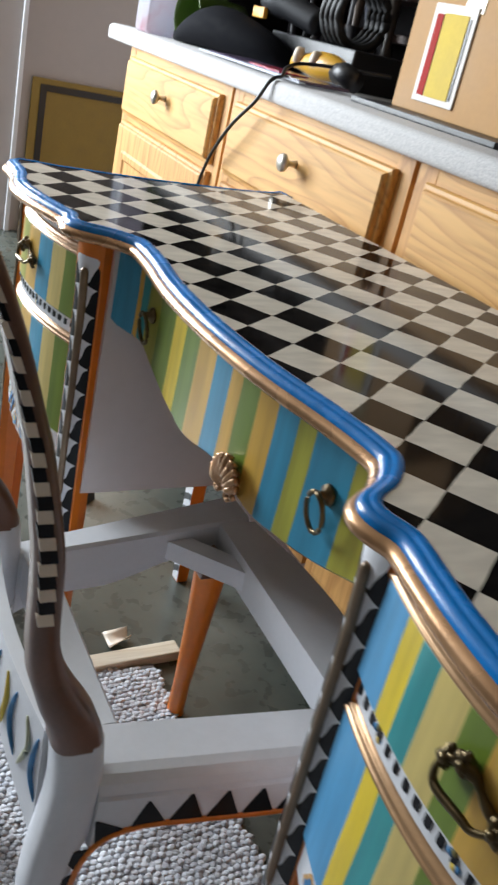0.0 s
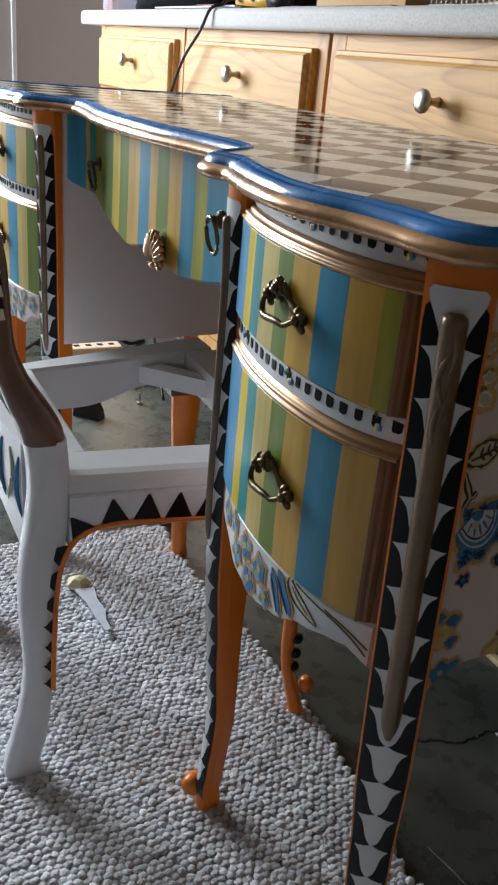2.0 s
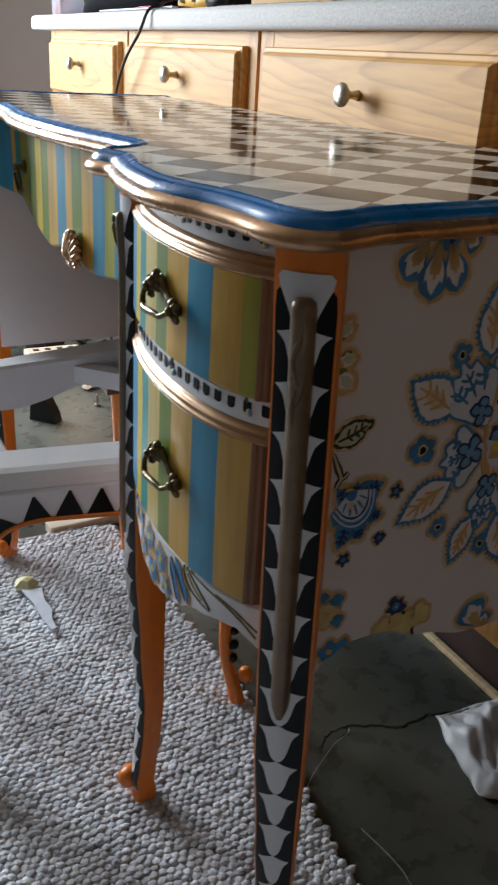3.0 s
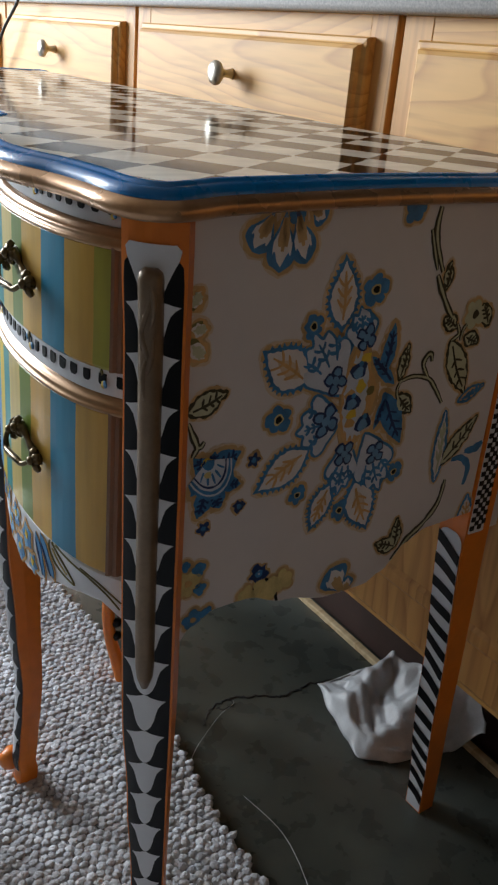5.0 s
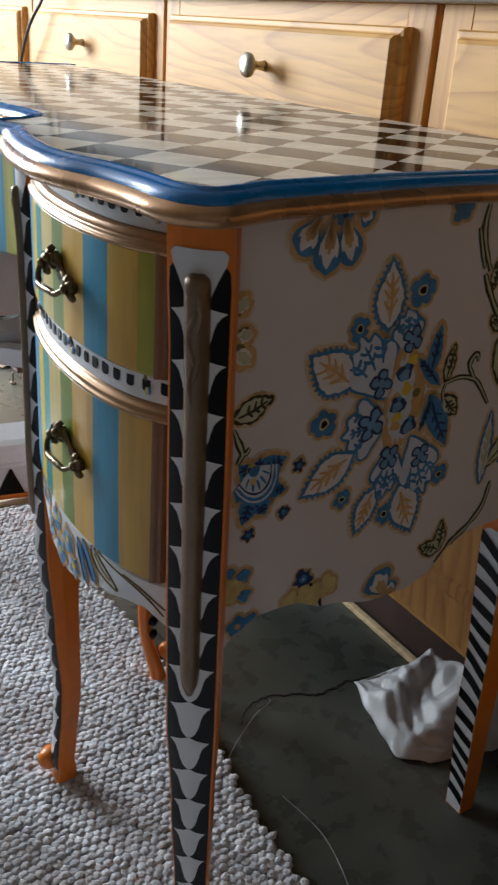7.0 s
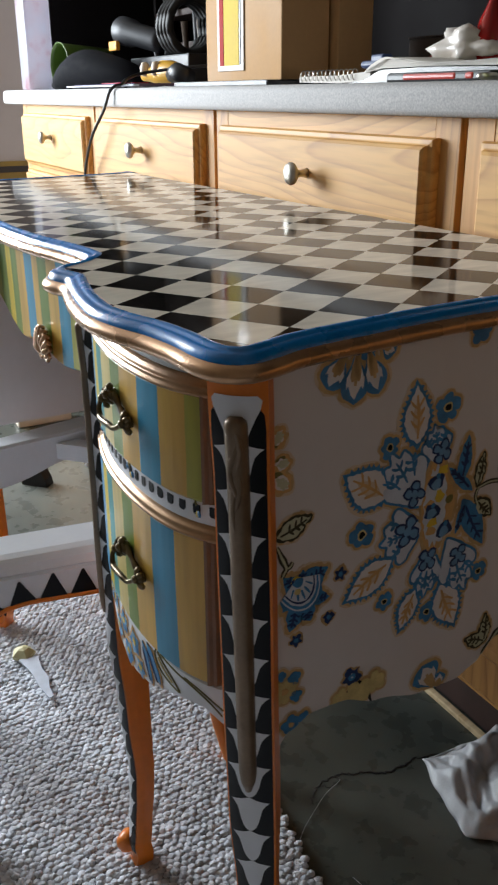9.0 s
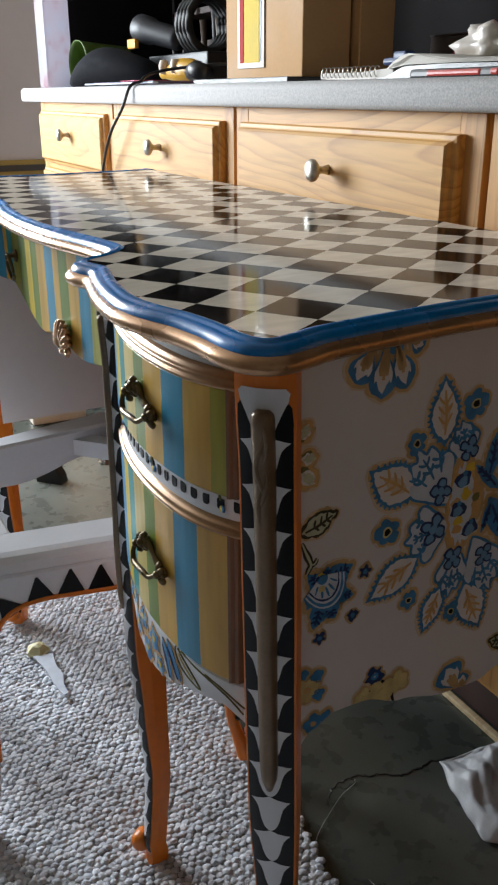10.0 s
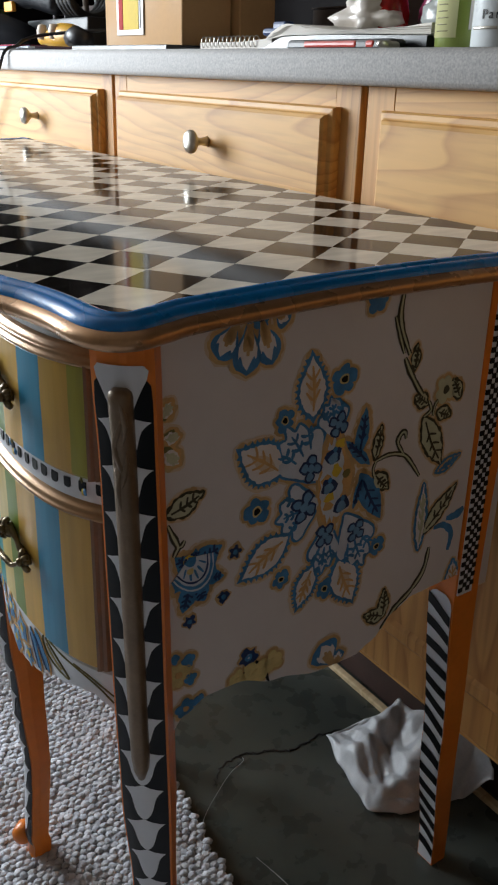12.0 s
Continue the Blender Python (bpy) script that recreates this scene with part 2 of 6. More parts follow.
def concrete():
    m, n, l, p = base_mat("worn_concrete", 0.5)
    a, b, d = noise_tex(n, l, 2.6, 8), noise_tex(n, l, 26, 6), noise_tex(n, l, 140, 3)
    r = ramp(n, [(0.3, srgb(54, 58, 54)), (0.5, srgb(76, 81, 76)), (0.72, srgb(112, 115, 110))])
    l.new(a.outputs[0], r.inputs[0])
    r2 = ramp(n, [(0.33, (0.66, 0.67, 0.68, 1)), (0.52, (1, 1, 1, 1)), (0.74, (1.14, 1.13, 1.1, 1))])
    l.new(b.outputs[0], r2.inputs[0])
    mx = n.new("ShaderNodeMix")
    mx.data_type, mx.blend_type = "RGBA", "MULTIPLY"
    mx.inputs[0].default_value = 0.8
    l.new(r.outputs[0], mx.inputs[6])
    l.new(r2.outputs[0], mx.inputs[7])
    l.new(mx.outputs[2], p.inputs["Base Color"])
    rr = n.new("ShaderNodeMapRange")
    rr.inputs["To Min"].default_value, rr.inputs["To Max"].default_value = 0.16, 0.42
    l.new(b.outputs[0], rr.inputs[0])
    l.new(rr.outputs[0], p.inputs["Roughness"])
    add_bump(n, l, p, d.outputs[0], 0.15, 0.001)
    return m


CONCRETE = concrete()


def pile_mat():
    m, n, l, p = base_mat("berber_loops", 0.95)
    g = n.new("ShaderNodeNewGeometry")
    a = noise_tex(n, l, 7, 4)
    r = ramp(n, [(0.0, srgb(200, 203, 212)), (0.5, srgb(224, 228, 236)), (1.0, srgb(238, 240, 247))])
    l.new(g.outputs["Random Per Island"], r.inputs[0])
    s = ramp(n, [(0.35, srgb(222, 218, 216)), (0.6, (1, 1, 1, 1))])
    l.new(a.outputs[0], s.inputs[0])
    mx = n.new("ShaderNodeMix")
    mx.data_type, mx.blend_type = "RGBA", "MULTIPLY"
    mx.inputs[0].default_value = 0.9
    l.new(r.outputs[0], mx.inputs[6])
    l.new(s.outputs[0], mx.inputs[7])
    l.new(mx.outputs[2], p.inputs["Base Color"])
    f = noise_tex(n, l, 420, 6)
    add_bump(n, l, p, f.outputs[0], 1.0, 0.0028)
    p.inputs["Specular IOR Level"].default_value = 0.0
    return m


PILE = pile_mat()
BACKING = paint("carpet_backing", srgb(132, 132, 136), 0.95, vary=0.2)


# ---- mesh helpers ----
ORIGIN = {}


def root(name, x, y, z, label, category, group="", kind="", turn=0.0):
    ob = new(name)
    ob.empty_display_size = 0.05
    ob.location = (x, y, z)
    ob.rotation_euler = (0, 0, radians(turn))
    ORIGIN[ob.name] = Vector((0, 0, 0)) if turn else Vector((x, y, z))
    return tagged(ob, label, category, group, kind)


class Mesh:
    """Collects vertices and faces with a material for each face."""

    def __init__(self):
        self.v, self.f, self.m, self.mats, self.smooth = [], [], [], [], []

    def slot(self, mat):
        if mat not in self.mats:
            self.mats.append(mat)
        return self.mats.index(mat)

    def add(self, verts, faces, mat, smooth=False):
        k, s = len(self.v), self.slot(mat)
        self.v += [tuple(v) for v in verts]
        self.f += [tuple(i + k for i in f) for f in faces]
        self.m += [s] * len(faces)
        self.smooth += [smooth] * len(faces)
        return self

    def build(self, name, parent=None, label="", kind="", category=""):
        me = bpy.data.meshes.new(name)
        off = Vector((0, 0, 0))
        top = parent
        while top is not None:
            off = ORIGIN.get(top.name, off)
            top = top.parent
        me.from_pydata([tuple(Vector(v) - off) for v in self.v], [], self.f)
        for mt in self.mats:
            me.materials.append(mt)
        me.polygons.foreach_set("material_index", self.m)
        me.polygons.foreach_set("use_smooth", self.smooth)
        bm = bmesh.new()
        bm.from_mesh(me)
        bmesh.ops.recalc_face_normals(bm, faces=bm.faces)
        bm.to_mesh(me)
        bm.free()
        me.update()
        ob = new(name, me)
        if parent is not None:
            ob.parent = parent
        return tagged(ob, label, category, "", kind)


def box_data(x0, x1, y0, y1, z0, z1, r=0.0):
    """A box with chamfered edges of width r."""
    bm = bmesh.new()
    bmesh.ops.create_cube(bm, size=1.0)
    for v in bm.verts:
        v.co = ((x0 + x1) / 2 + v.co.x * (x1 - x0), (y0 + y1) / 2 + v.co.y * (y1 - y0), (z0 + z1) / 2 + v.co.z * (z1 - z0))
    if r:
        bmesh.ops.bevel(bm, geom=list(bm.edges), offset=r, segments=2, profile=0.5, affect="EDGES")
    bm.verts.index_update()
    out = [tuple(v.co) for v in bm.verts], [tuple(v.index for v in f.verts) for f in bm.faces]
    bm.free()
    return out


def loft(rings, close=True, caps=True):
    n, v, f = len(rings[0]), [p for r in rings for p in r], []
    last = n if close else n - 1
    for i in range(len(rings) - 1):
        for j in range(last):
            k = (j + 1) % n
            f.append((i * n + j, i * n + k, (i + 1) * n + k, (i + 1) * n + j))
    if caps and close:
        f += [tuple(range(n))[::-1], tuple(range((len(rings) - 1) * n, len(rings) * n))]
    return v, f


def lathe(profile, cx, cy, cz, n=20, axis="z"):
    rings = []
    for r, h in profile:
        ring = []
        for i in range(n):
            a = 2 * math.pi * i / n
            p = (r * math.cos(a), r * math.sin(a), h)
            p = {"z": p, "y": (p[0], -p[2], p[1]), "x": (p[2], p[0], p[1])}[axis]
            ring.append((cx + p[0], cy + p[1], cz + p[2]))
        rings.append(ring)
    return loft(rings)


def smooth_line(points, per=8, closed=False):
    """A Catmull-Rom curve through the points."""
    pts, out = [Vector(p) for p in points], []
    n = len(pts)
    for i in range(n if closed else n - 1):
        if closed:
            a, b, c, d = (pts[(i + k - 1) % n] for k in range(4))
        else:
            a, b, c, d = pts[max(i - 1, 0)], pts[i], pts[i + 1], pts[min(i + 2, n - 1)]
        for s in range(per):
            t = s / per
            out.append(0.5 * ((2 * b) + (c - a) * t + (2 * a - 5 * b + 4 * c - d) * t * t + (3 * b - a - 3 * c + d) * t ** 3))
    if not closed:
        out.append(pts[-1])
    return out


def tube(points, radius, n=8, flat=1.0):
    """A round bar along points; radius is a number or a function of 0..1; flat squashes it."""
    pts = [Vector(p) for p in points]
    rings, up = [], Vector((0, 0, 1))
    for i, p in enumerate(pts):
        d = (pts[min(i + 1, len(pts) - 1)] - pts[max(i - 1, 0)]).normalized()
        side = d.cross(up)
        side = side.normalized() if side.length > 0.4 else d.cross(Vector((1, 0, 0))).normalized()
        nor = side.cross(d)
        r = radius(i / max(1, len(pts) - 1)) if callable(radius) else radius
        rings.append([tuple(p + side * r * math.cos(2 * math.pi * k / n) + nor * r * flat * math.sin(2 * math.pi * k / n)) for k in range(n)])
    return loft(rings)


def prism(poly, place, depth):
    """A flat polygon of (u, v), put into space by place(u, v, d), from d=0 to d=depth."""
    n = len(poly)
    v = [place(u, w, 0) for u, w in poly] + [place(u, w, depth) for u, w in poly]
    f = [tuple(range(n))[::-1], tuple(range(n, 2 * n))] + [(i, (i + 1) % n, n + (i + 1) % n, n + i) for i in range(n)]
    return v, f


def lerp_table(table, z):
    zs = [t[0] for t in table]
    if z <= zs[0]:
        return table[0][1:]
    for a, b in zip(table, table[1:]):
        if z <= b[0]:
            t = (z - a[0]) / (b[0] - a[0])
            t = t * t * (3 - 2 * t)
            return tuple(p + (q - p) * t for p, q in zip(a[1:], b[1:]))
    return table[-1][1:]


def wobble(x, y, z, k, amp):
    return amp * noise.noise(Vector((x * k, y * k, z * k)))

BROWN_WOOD = paint("brown_stain", srgb(112, 78, 62), 0.35, vary=0.3, scale=20, coat=0.2)
PANEL_PALE = paint("pale_petal_paint", srgb(218, 212, 212), 0.45, vary=0.10, scale=40)
YELLOW_DULL = paint("dull_yellow_paint", srgb(204, 184, 126), 0.5, vary=0.35, scale=60)
WASH = paint("thin_tan_wash", srgb(194, 160, 112), 0.5, vary=0.30, scale=50)
FAINT = paint("faint_tan_wash", srgb(207, 186, 162), 0.5, vary=0.12, scale=60)
OLIVE_LINE = paint("olive_line_paint", srgb(112, 104, 58), 0.5, vary=0.3, scale=60)

# ---- painted desk ----
# squares per metre along their two ways, slightly out of true, and where they start
CHK_A, CHK_OA = (16.710, 11.727), -0.1517 + 1
CHK_B, CHK_OB = (-10.124, 16.487), -0.2758
CHECKS = checker_mat()
TOP_Z = 0.757
desk = root("writing_desk", 0.0254, 0.0003, 0.0, "painted french provincial desk with checkered top and striped drawers", "desk", turn=2.0)


def top_outline():
    half = [(0, 0.484), (0.10, 0.489), (0.19, 0.503), (0.245, 0.507), (0.268, 0.500), (0.293, 0.478), (0.310, 0.452), (0.325, 0.446), (0.352, 0.452), (0.39, 0.443),
            (0.43, 0.434), (0.478, 0.428), (0.514, 0.432), (0.547, 0.441), (0.585, 0.446), (0.618, 0.447), (0.634, 0.454), (0.631, 0.472), (0.622, 0.50), (0.615, 0.556),
            (0.609, 0.619), (0.607, 0.70), (0.611, 0.79), (0.622, 0.86), (0.632, 0.893), (0.622, 0.905), (0.4, 0.905), (0.2, 0.905)]
    full = half + [(-x, y) for x, y in half[:0:-1]]
    return [(p.x, p.y) for p in smooth_line([(x, y, 0) for x, y in full], 5, True)]


def offset_ring(line, d, z):
    out, n = [], len(line)
    for i, (x, y) in enumerate(line):
        ax, ay = line[i - 1]
        bx, by = line[(i + 1) % n]
        tx, ty = bx - ax, by - ay
        k = math.hypot(tx, ty) or 1
        out.append((x + ty / k * d, y - tx / k * d, z))
    return out


OUT = top_outline()
top = Mesh().add(*loft([offset_ring(OUT, 0, TOP_Z - 0.0185), offset_ring(OUT, 0, TOP_Z)]), CHECKS).build("tabletop", desk, "glossy black and white checkered top")
blue_prof = [(-0.001, 0.7574), (0.003, 0.7586), (0.0065, 0.7576), (0.0075, 0.7562), (0.009, 0.7566), (0.0125, 0.7552), (0.015, 0.7512), (0.015, 0.748)]
rim_rings = [offset_ring(OUT, d, z) for d, z in blue_prof]
first = min(range(len(OUT)), key=lambda i: math.hypot(OUT[i][0] + 0.624, OUT[i][1] - 0.90))
order = [(first + k) % len(OUT) for k in range(len(OUT))]
order = [i for i in order if OUT[i][1] < 0.9035 or abs(OUT[i][0]) > 0.62]
Mesh().add(*loft([[ring[i] for ring in rim_rings] for i in order], close=False, caps=False), BLUE_EDGE, True).build("blue_edge_band", top, "shiny blue painted rim")
gold_prof = [(0.0135, 0.7505), (0.0165, 0.7495), (0.0195, 0.747), (0.021, 0.744), (0.0202, 0.7405), (0.0168, 0.738), (0.010, 0.737), (-0.004, 0.737), (-0.022, 0.7372)]
Mesh().add(*loft([offset_ring(OUT, d, z) for d, z in gold_prof], caps=False), GOLD, True).build("gold_edge_bead", top, "gold painted rounded edge")

# z, half width, reach along the corner's outward way, depth
POST = [(0.0, 0.0120, 0.0, 0.019), (0.02, 0.0130, 0.002, 0.021), (0.05, 0.0130, -0.009, 0.020), (0.10, 0.0138, -0.014, 0.020), (0.15, 0.0150, -0.012, 0.021), (0.25, 0.0174, -0.006, 0.026),
        (0.35, 0.0203, 0.0, 0.033), (0.45, 0.0207, 0.001, 0.034), (0.55, 0.0210, 0.0, 0.034), (0.65, 0.0207, 0.0, 0.034), (0.71, 0.0215, 0.002, 0.034), (0.7395, 0.0215, 0.003, 0.034)]


def front_leg(cx, cy, dx, dy, thick=0.0084, lean=0.0205, kick=1.0, foot=(0.0, 0.0), toe=None):
    """A canted corner post that runs down into a cabriole leg with a scrolled toe; lean carries it sideways on its way down."""
    tx, ty = -dy, dx

    def at(z):
        w, off, dep = lerp_table(POST, z)
        if z < 0.10:
            off = -0.014 + (off + 0.014) * kick
        side = lean * (0.57 - z)
        low = max(0.0, (0.17 - z) / 0.17) ** 1.5
        return w, off, dep, cx + tx * side + foot[0] * low, cy + ty * side + foot[1] * low

    def face(s, z, e=0.0):
        w, off, dep, bx, by = at(z)
        k = off + e + 0.30 * w * (1 - s * s)
        return (bx + dx * k + tx * s * w, by + dy * k + ty * s * w, z)

    rings = []
    for i in range(49):
        z = 0.7395 * i / 48
        w, off, dep, bx, by = at(z)
        front = [face(s, z) for s in (-1, -0.75, -0.5, -0.25, 0, 0.25, 0.5, 0.75, 1)]
        back = [(bx + dx * (off - dep * a) + tx * s * w, by + dy * (off - dep * a) + ty * s * w, z) for s, a in ((1.0, 0.4), (0.8, 1.0), (-0.8, 1.0), (-1.0, 0.4))]
        rings.append(front + back)
    leg = Mesh().add(*loft(rings), ORANGE, False).build("leg", desk, "orange cabriole leg with harlequin painted face")
    zs = [0.035 + (0.716 - 0.035) * i / 60 for i in range(61)]
    rows = []
    for z in zs:
        k = 0.92 if z < 0.70 else 0.92 * (1 - 0.45 * ((z - 0.70) / 0.016) ** 2)
        rows.append([face(k * (-1 + 0.25 * j), z, 0.0006) for j in range(9)])
    Mesh().add(*loft(rows, close=False, caps=False), BLACK, True).build("black_band", leg, "black painted strip")
    z0 = 0.679
    while z0 > 0.06:
        m, sc = Mesh(), (1.0 if z0 > 0.42 else 1.03)
        # rows of the bell from its foot up to the tips, so that it bends with the post
        up = [(-0.0280, 0.05), (-0.0266, 0.17), (-0.0235, 0.30), (-0.0175, 0.42), (-0.0105, 0.50), (-0.0055, 0.58), (-0.0020, 0.72), (0.0004, 0.88), (0.0016, 0.66), (0.0036, 0.34), (0.0062, 0.04)]
        m.add(*loft([[face((0.98 if z0 > 0.38 else 0.90) * a * s, z0 + h * sc, 0.0011) for s in (-1, -0.75, -0.5, -0.25, 0, 0.25, 0.5, 0.75, 1)] for h, a in up], close=False, caps=False), WHITE, True)
        m.build("white_bell", leg)
        z0 -= 0.0344 if z0 > 0.42 else 0.0355
    cap = [(0.687, 0.34), (0.694, 0.46), (0.702, 0.62), (0.709, 0.78), (0.715, 0.84), (0.7185, 0.70)]
    Mesh().add(*loft([[face(a * s, z, 0.0011) for s in (-1, -0.75, -0.5, -0.25, 0, 0.25, 0.5, 0.75, 1)] for z, a in cap], close=False, caps=False), WHITE, True).build("white_cap", leg)
    line = [face(0.0, 0.704 - 0.321 * (i / 40) ** 1.3, 0.0015) for i in range(41)]
    rod = Mesh().add(*tube(line, lambda t: thick * min(1, (0.25 + 22 * t) ** 0.5, (0.15 + 24 * (1 - t)) ** 0.5) * (1 - 0.15 * t), 10), BRONZE, True)
    rod.build("carved_rod", leg, "bronze painted half-round rod with carved leaf")
    if thick > 0.007:
        # a leaf carved over the upper third of the rod
        for zt, zb, swing, ph in ((0.700, 0.664, 0.30, 0.0), (0.690, 0.652, 0.34, 2.2), (0.676, 0.640, 0.30, 4.0), (0.664, 0.630, 0.26, 0.9), (0.652, 0.616, 0.20, 3.0)):
            vein = [face(swing * thick / 0.021 * 1.6 * math.sin(3.0 * i / 12 + ph), zt + (zb - zt) * i / 12, 0.0012 + thick * 0.86) for i in range(13)]
            Mesh().add(*tube(vein, lambda t: 0.0004 + 0.0019 * math.sin(math.pi * t), 6), BRONZE, True).build("carved_leaf", leg, "bronze painted carved leaf")
    w, off, dep, bx, by = at(0.03)
    px, py = bx + dx * (off + 0.010), by + dy * (off + 0.010)
    if toe:
        px, py = bx + dx * (off - 0.010) + toe[0] * 0.021, by + dy * (off - 0.010) + toe[1] * 0.021
        dx, dy, tx, ty = toe[0], toe[1], -toe[1], toe[0]
    prof = [(0.002, -0.013), (0.009, -0.012), (0.0125, -0.007), (0.0125, 0.007), (0.009, 0.012), (0.002, 0.013)]
    rings = [[(px + tx * h + dx * r * math.cos(a), py + ty * h + dy * r * math.cos(a), 0.034 + r * math.sin(a)) for a in [2 * math.pi * k / 14 for k in range(14)]] for r, h in prof]
    Mesh().add(*loft(rings), ORANGE, True).build("scroll_toe", leg, "rolled orange toe")
    return leg


C_OUT, C_IN, K = (0.611, 0.470), (0.307, 0.466), math.sqrt(0.5)
front_leg(C_OUT[0], C_OUT[1], K, -K)
front_leg(C_IN[0] + 0.004, C_IN[1] + 0.004, -0.12, -0.993, 0.0052, 0.014, -0.6, (-0.0155, -0.017), (-0.78, -0.626))
front_leg(-C_IN[0], C_IN[1], 0.5, -0.866, 0.0058)
front_leg(-C_OUT[0], C_OUT[1], -K, -K)


def rear_leg(sx, outer):
    """A tapered square leg that rakes backwards."""
    x0 = 0.0 if outer else -0.302
    quads = [(0.0, 0.564, 0.588, 0.876, 0.898), (0.2, 0.571, 0.601, 0.848, 0.874), (0.43, 0.580, 0.613, 0.818, 0.852), (0.7365, 0.580, 0.614, 0.814, 0.860)]

    if sx < 0:
        # this one stands almost straight
        quads = [(z, a, b, c - 0.054 * max(0.0, 1 - z / 0.43), d - 0.054 * max(0.0, 1 - z / 0.43)) for z, a, b, c, d in quads]

    def quad(z):
        return lerp_table(quads, z)

    def shift(x):
        return sx * (x if outer else 0.914 - x)

    rings = []
    for i in range(25):
        z = 0.7365 * i / 24
        a, b, c, d = quad(z)
        rings.append([(shift(a), c, z), (shift(b), c, z), (shift(b), d, z), (shift(a), d, z)])
    leg = Mesh().add(*loft(rings), ORANGE).build("rear_leg", desk, "straight orange leg with black and white stripes")

    def front(s, z):
        a, b, c, d = quad(z)
        return (shift(a + (b - a) * (0.04 + 0.92 * s)), c - 0.0008, z)

    m = Mesh()
    zs = [0.002 + 0.402 * i / 40 for i in range(41)]
    rows = [[front(s / 4, z) for s in range(5)] for z in zs] + [[front(0.5 + (s / 4 - 0.5) * k, 0.404 + h) for s in range(5)] for h, k in ((0.006, 0.95), (0.011, 0.75), (0.014, 0.4))]
    Mesh().add(*loft(rows, close=False, caps=False), WHITE).build("white_band", leg)
    k = 0
    while k < 15:
        z = 0.012 + k * 0.0265
        rows = []
        for s in range(6):
            zz = z + 0.014 - 0.014 * s / 5 + 0.0025 * math.sin(2.5 * s / 5 + k)
            p, q = front(s / 5, zz), front(s / 5, zz + 0.0135)
            rows.append([(p[0], p[1] - 0.0006, p[2]), (q[0], q[1] - 0.0006, q[2])])
        Mesh().add(*loft(rows, close=False, caps=False), BLACK).build("black_stripe", leg)
        k += 1
    if outer:
        # a strip of small checks up the side
        b = quad(0.5)[1]
        w, sq, y0 = 0.020, 0.0049, 0.821
        m = Mesh()
        m.add(*box_data(shift(b) - 0.0006, shift(b) + 0.0014, y0, y0 + w, 0.421, 0.716, 0.0005), WHITE)
        r = 0
        while 0.425 + (r + 1) * sq < 0.714:
            for c in range(4):
                if (r + c) % 2 == 0:
                    m.add(*box_data(shift(b) + sx * 0.0012 - 0.0006, shift(b) + sx * 0.0012 + 0.0010, y0 + c * w / 4, y0 + (c + 1) * w / 4, 0.425 + r * sq, 0.425 + (r + 1) * sq), BLACK)
            r += 1
        m.build("checked_strip", leg, "strip of tiny black and white checks")
    return leg


for sx in (1, -1):
    rear_leg(sx, True)

SIDE_X = 0.612


def curved_board(ys, zb, x_at, thick, zt=0.7368):
    """An upright board along y whose lower edge follows zb(y)."""
    rings = []
    for y in ys:
        z = zb(y)
        rings.append([(x_at, y, z), (x_at - thick, y, z), (x_at - thick, y, zt), (x_at, y, zt)])
    return loft(rings)


SIDE_EDGE = [(0.48, 0.392), (0.495, 0.402), (0.510, 0.419), (0.530, 0.4285), (0.560, 0.4290), (0.60, 0.4150), (0.65, 0.4035), (0.69, 0.4030), (0.71, 0.411), (0.735, 0.434), (0.76, 0.4435), (0.82, 0.446)]


def side_low(y):
    """The scalloped lower edge of a side panel."""
    return lerp_table(SIDE_EDGE, y)[0]



ys = [0.480 + 0.336 * i / 60 for i in range(61)]
side_panel = Mesh().add(*curved_board(ys, side_low, SIDE_X, 0.016), PANEL).build("side_panel", desk, "off-white side panel painted with blue and gold flowers")
Mesh().add(*curved_board(ys, side_low, -SIDE_X + 0.016, 0.016), PANEL).build("side_panel", desk, "off-white side panel")
ys = [0.486 + 0.39 * i / 20 for i in range(21)]
for x in (0.304, -0.288):
    Mesh().add(*curved_board(ys, lambda y: 0.395 + 0.03 * max(0, (y - 0.75) / 0.12) ** 2, x, 0.016), PANEL).build("kneehole_side", desk, "plain pale grey inner side")
for x0, x1 in ((0.30, 0.60), (-0.60, -0.30)):
    Mesh().add(*box_data(x0, x1, 0.868, 0.880, 0.41, 0.7368), PANEL).build("back_panel", desk)
Mesh().add(*box_data(-0.31, 0.31, 0.862, 0.878, 0.63, 0.7368), PANEL).build("back_rail", desk)


def front_y(x):
    """The plan of a bowed pedestal front, for x > 0."""
    d = x - 0.480
    return 0.437 + (1.25 * d * d + 115 * d ** 4 if d > 0 else 1.2 * d * d)


def bowed(x0, x1, z0, z1, proud, thick, n=28, r=0.003):
    """A bowed board with eased edges; z0 and z1 may be functions of x."""
    rings = []
    for i in range(n + 1):
        x = x0 + (x1 - x0) * i / n
        y = front_y(abs(x)) - proud
        a = z0(x) if callable(z0) else z0
        b = z1(x) if callable(z1) else z1
        rings.append([(x, y + thick, a), (x, y + r, a), (x, y, a + r), (x, y, b - r), (x, y + r, b), (x, y + thick, b)])
    return loft(rings)


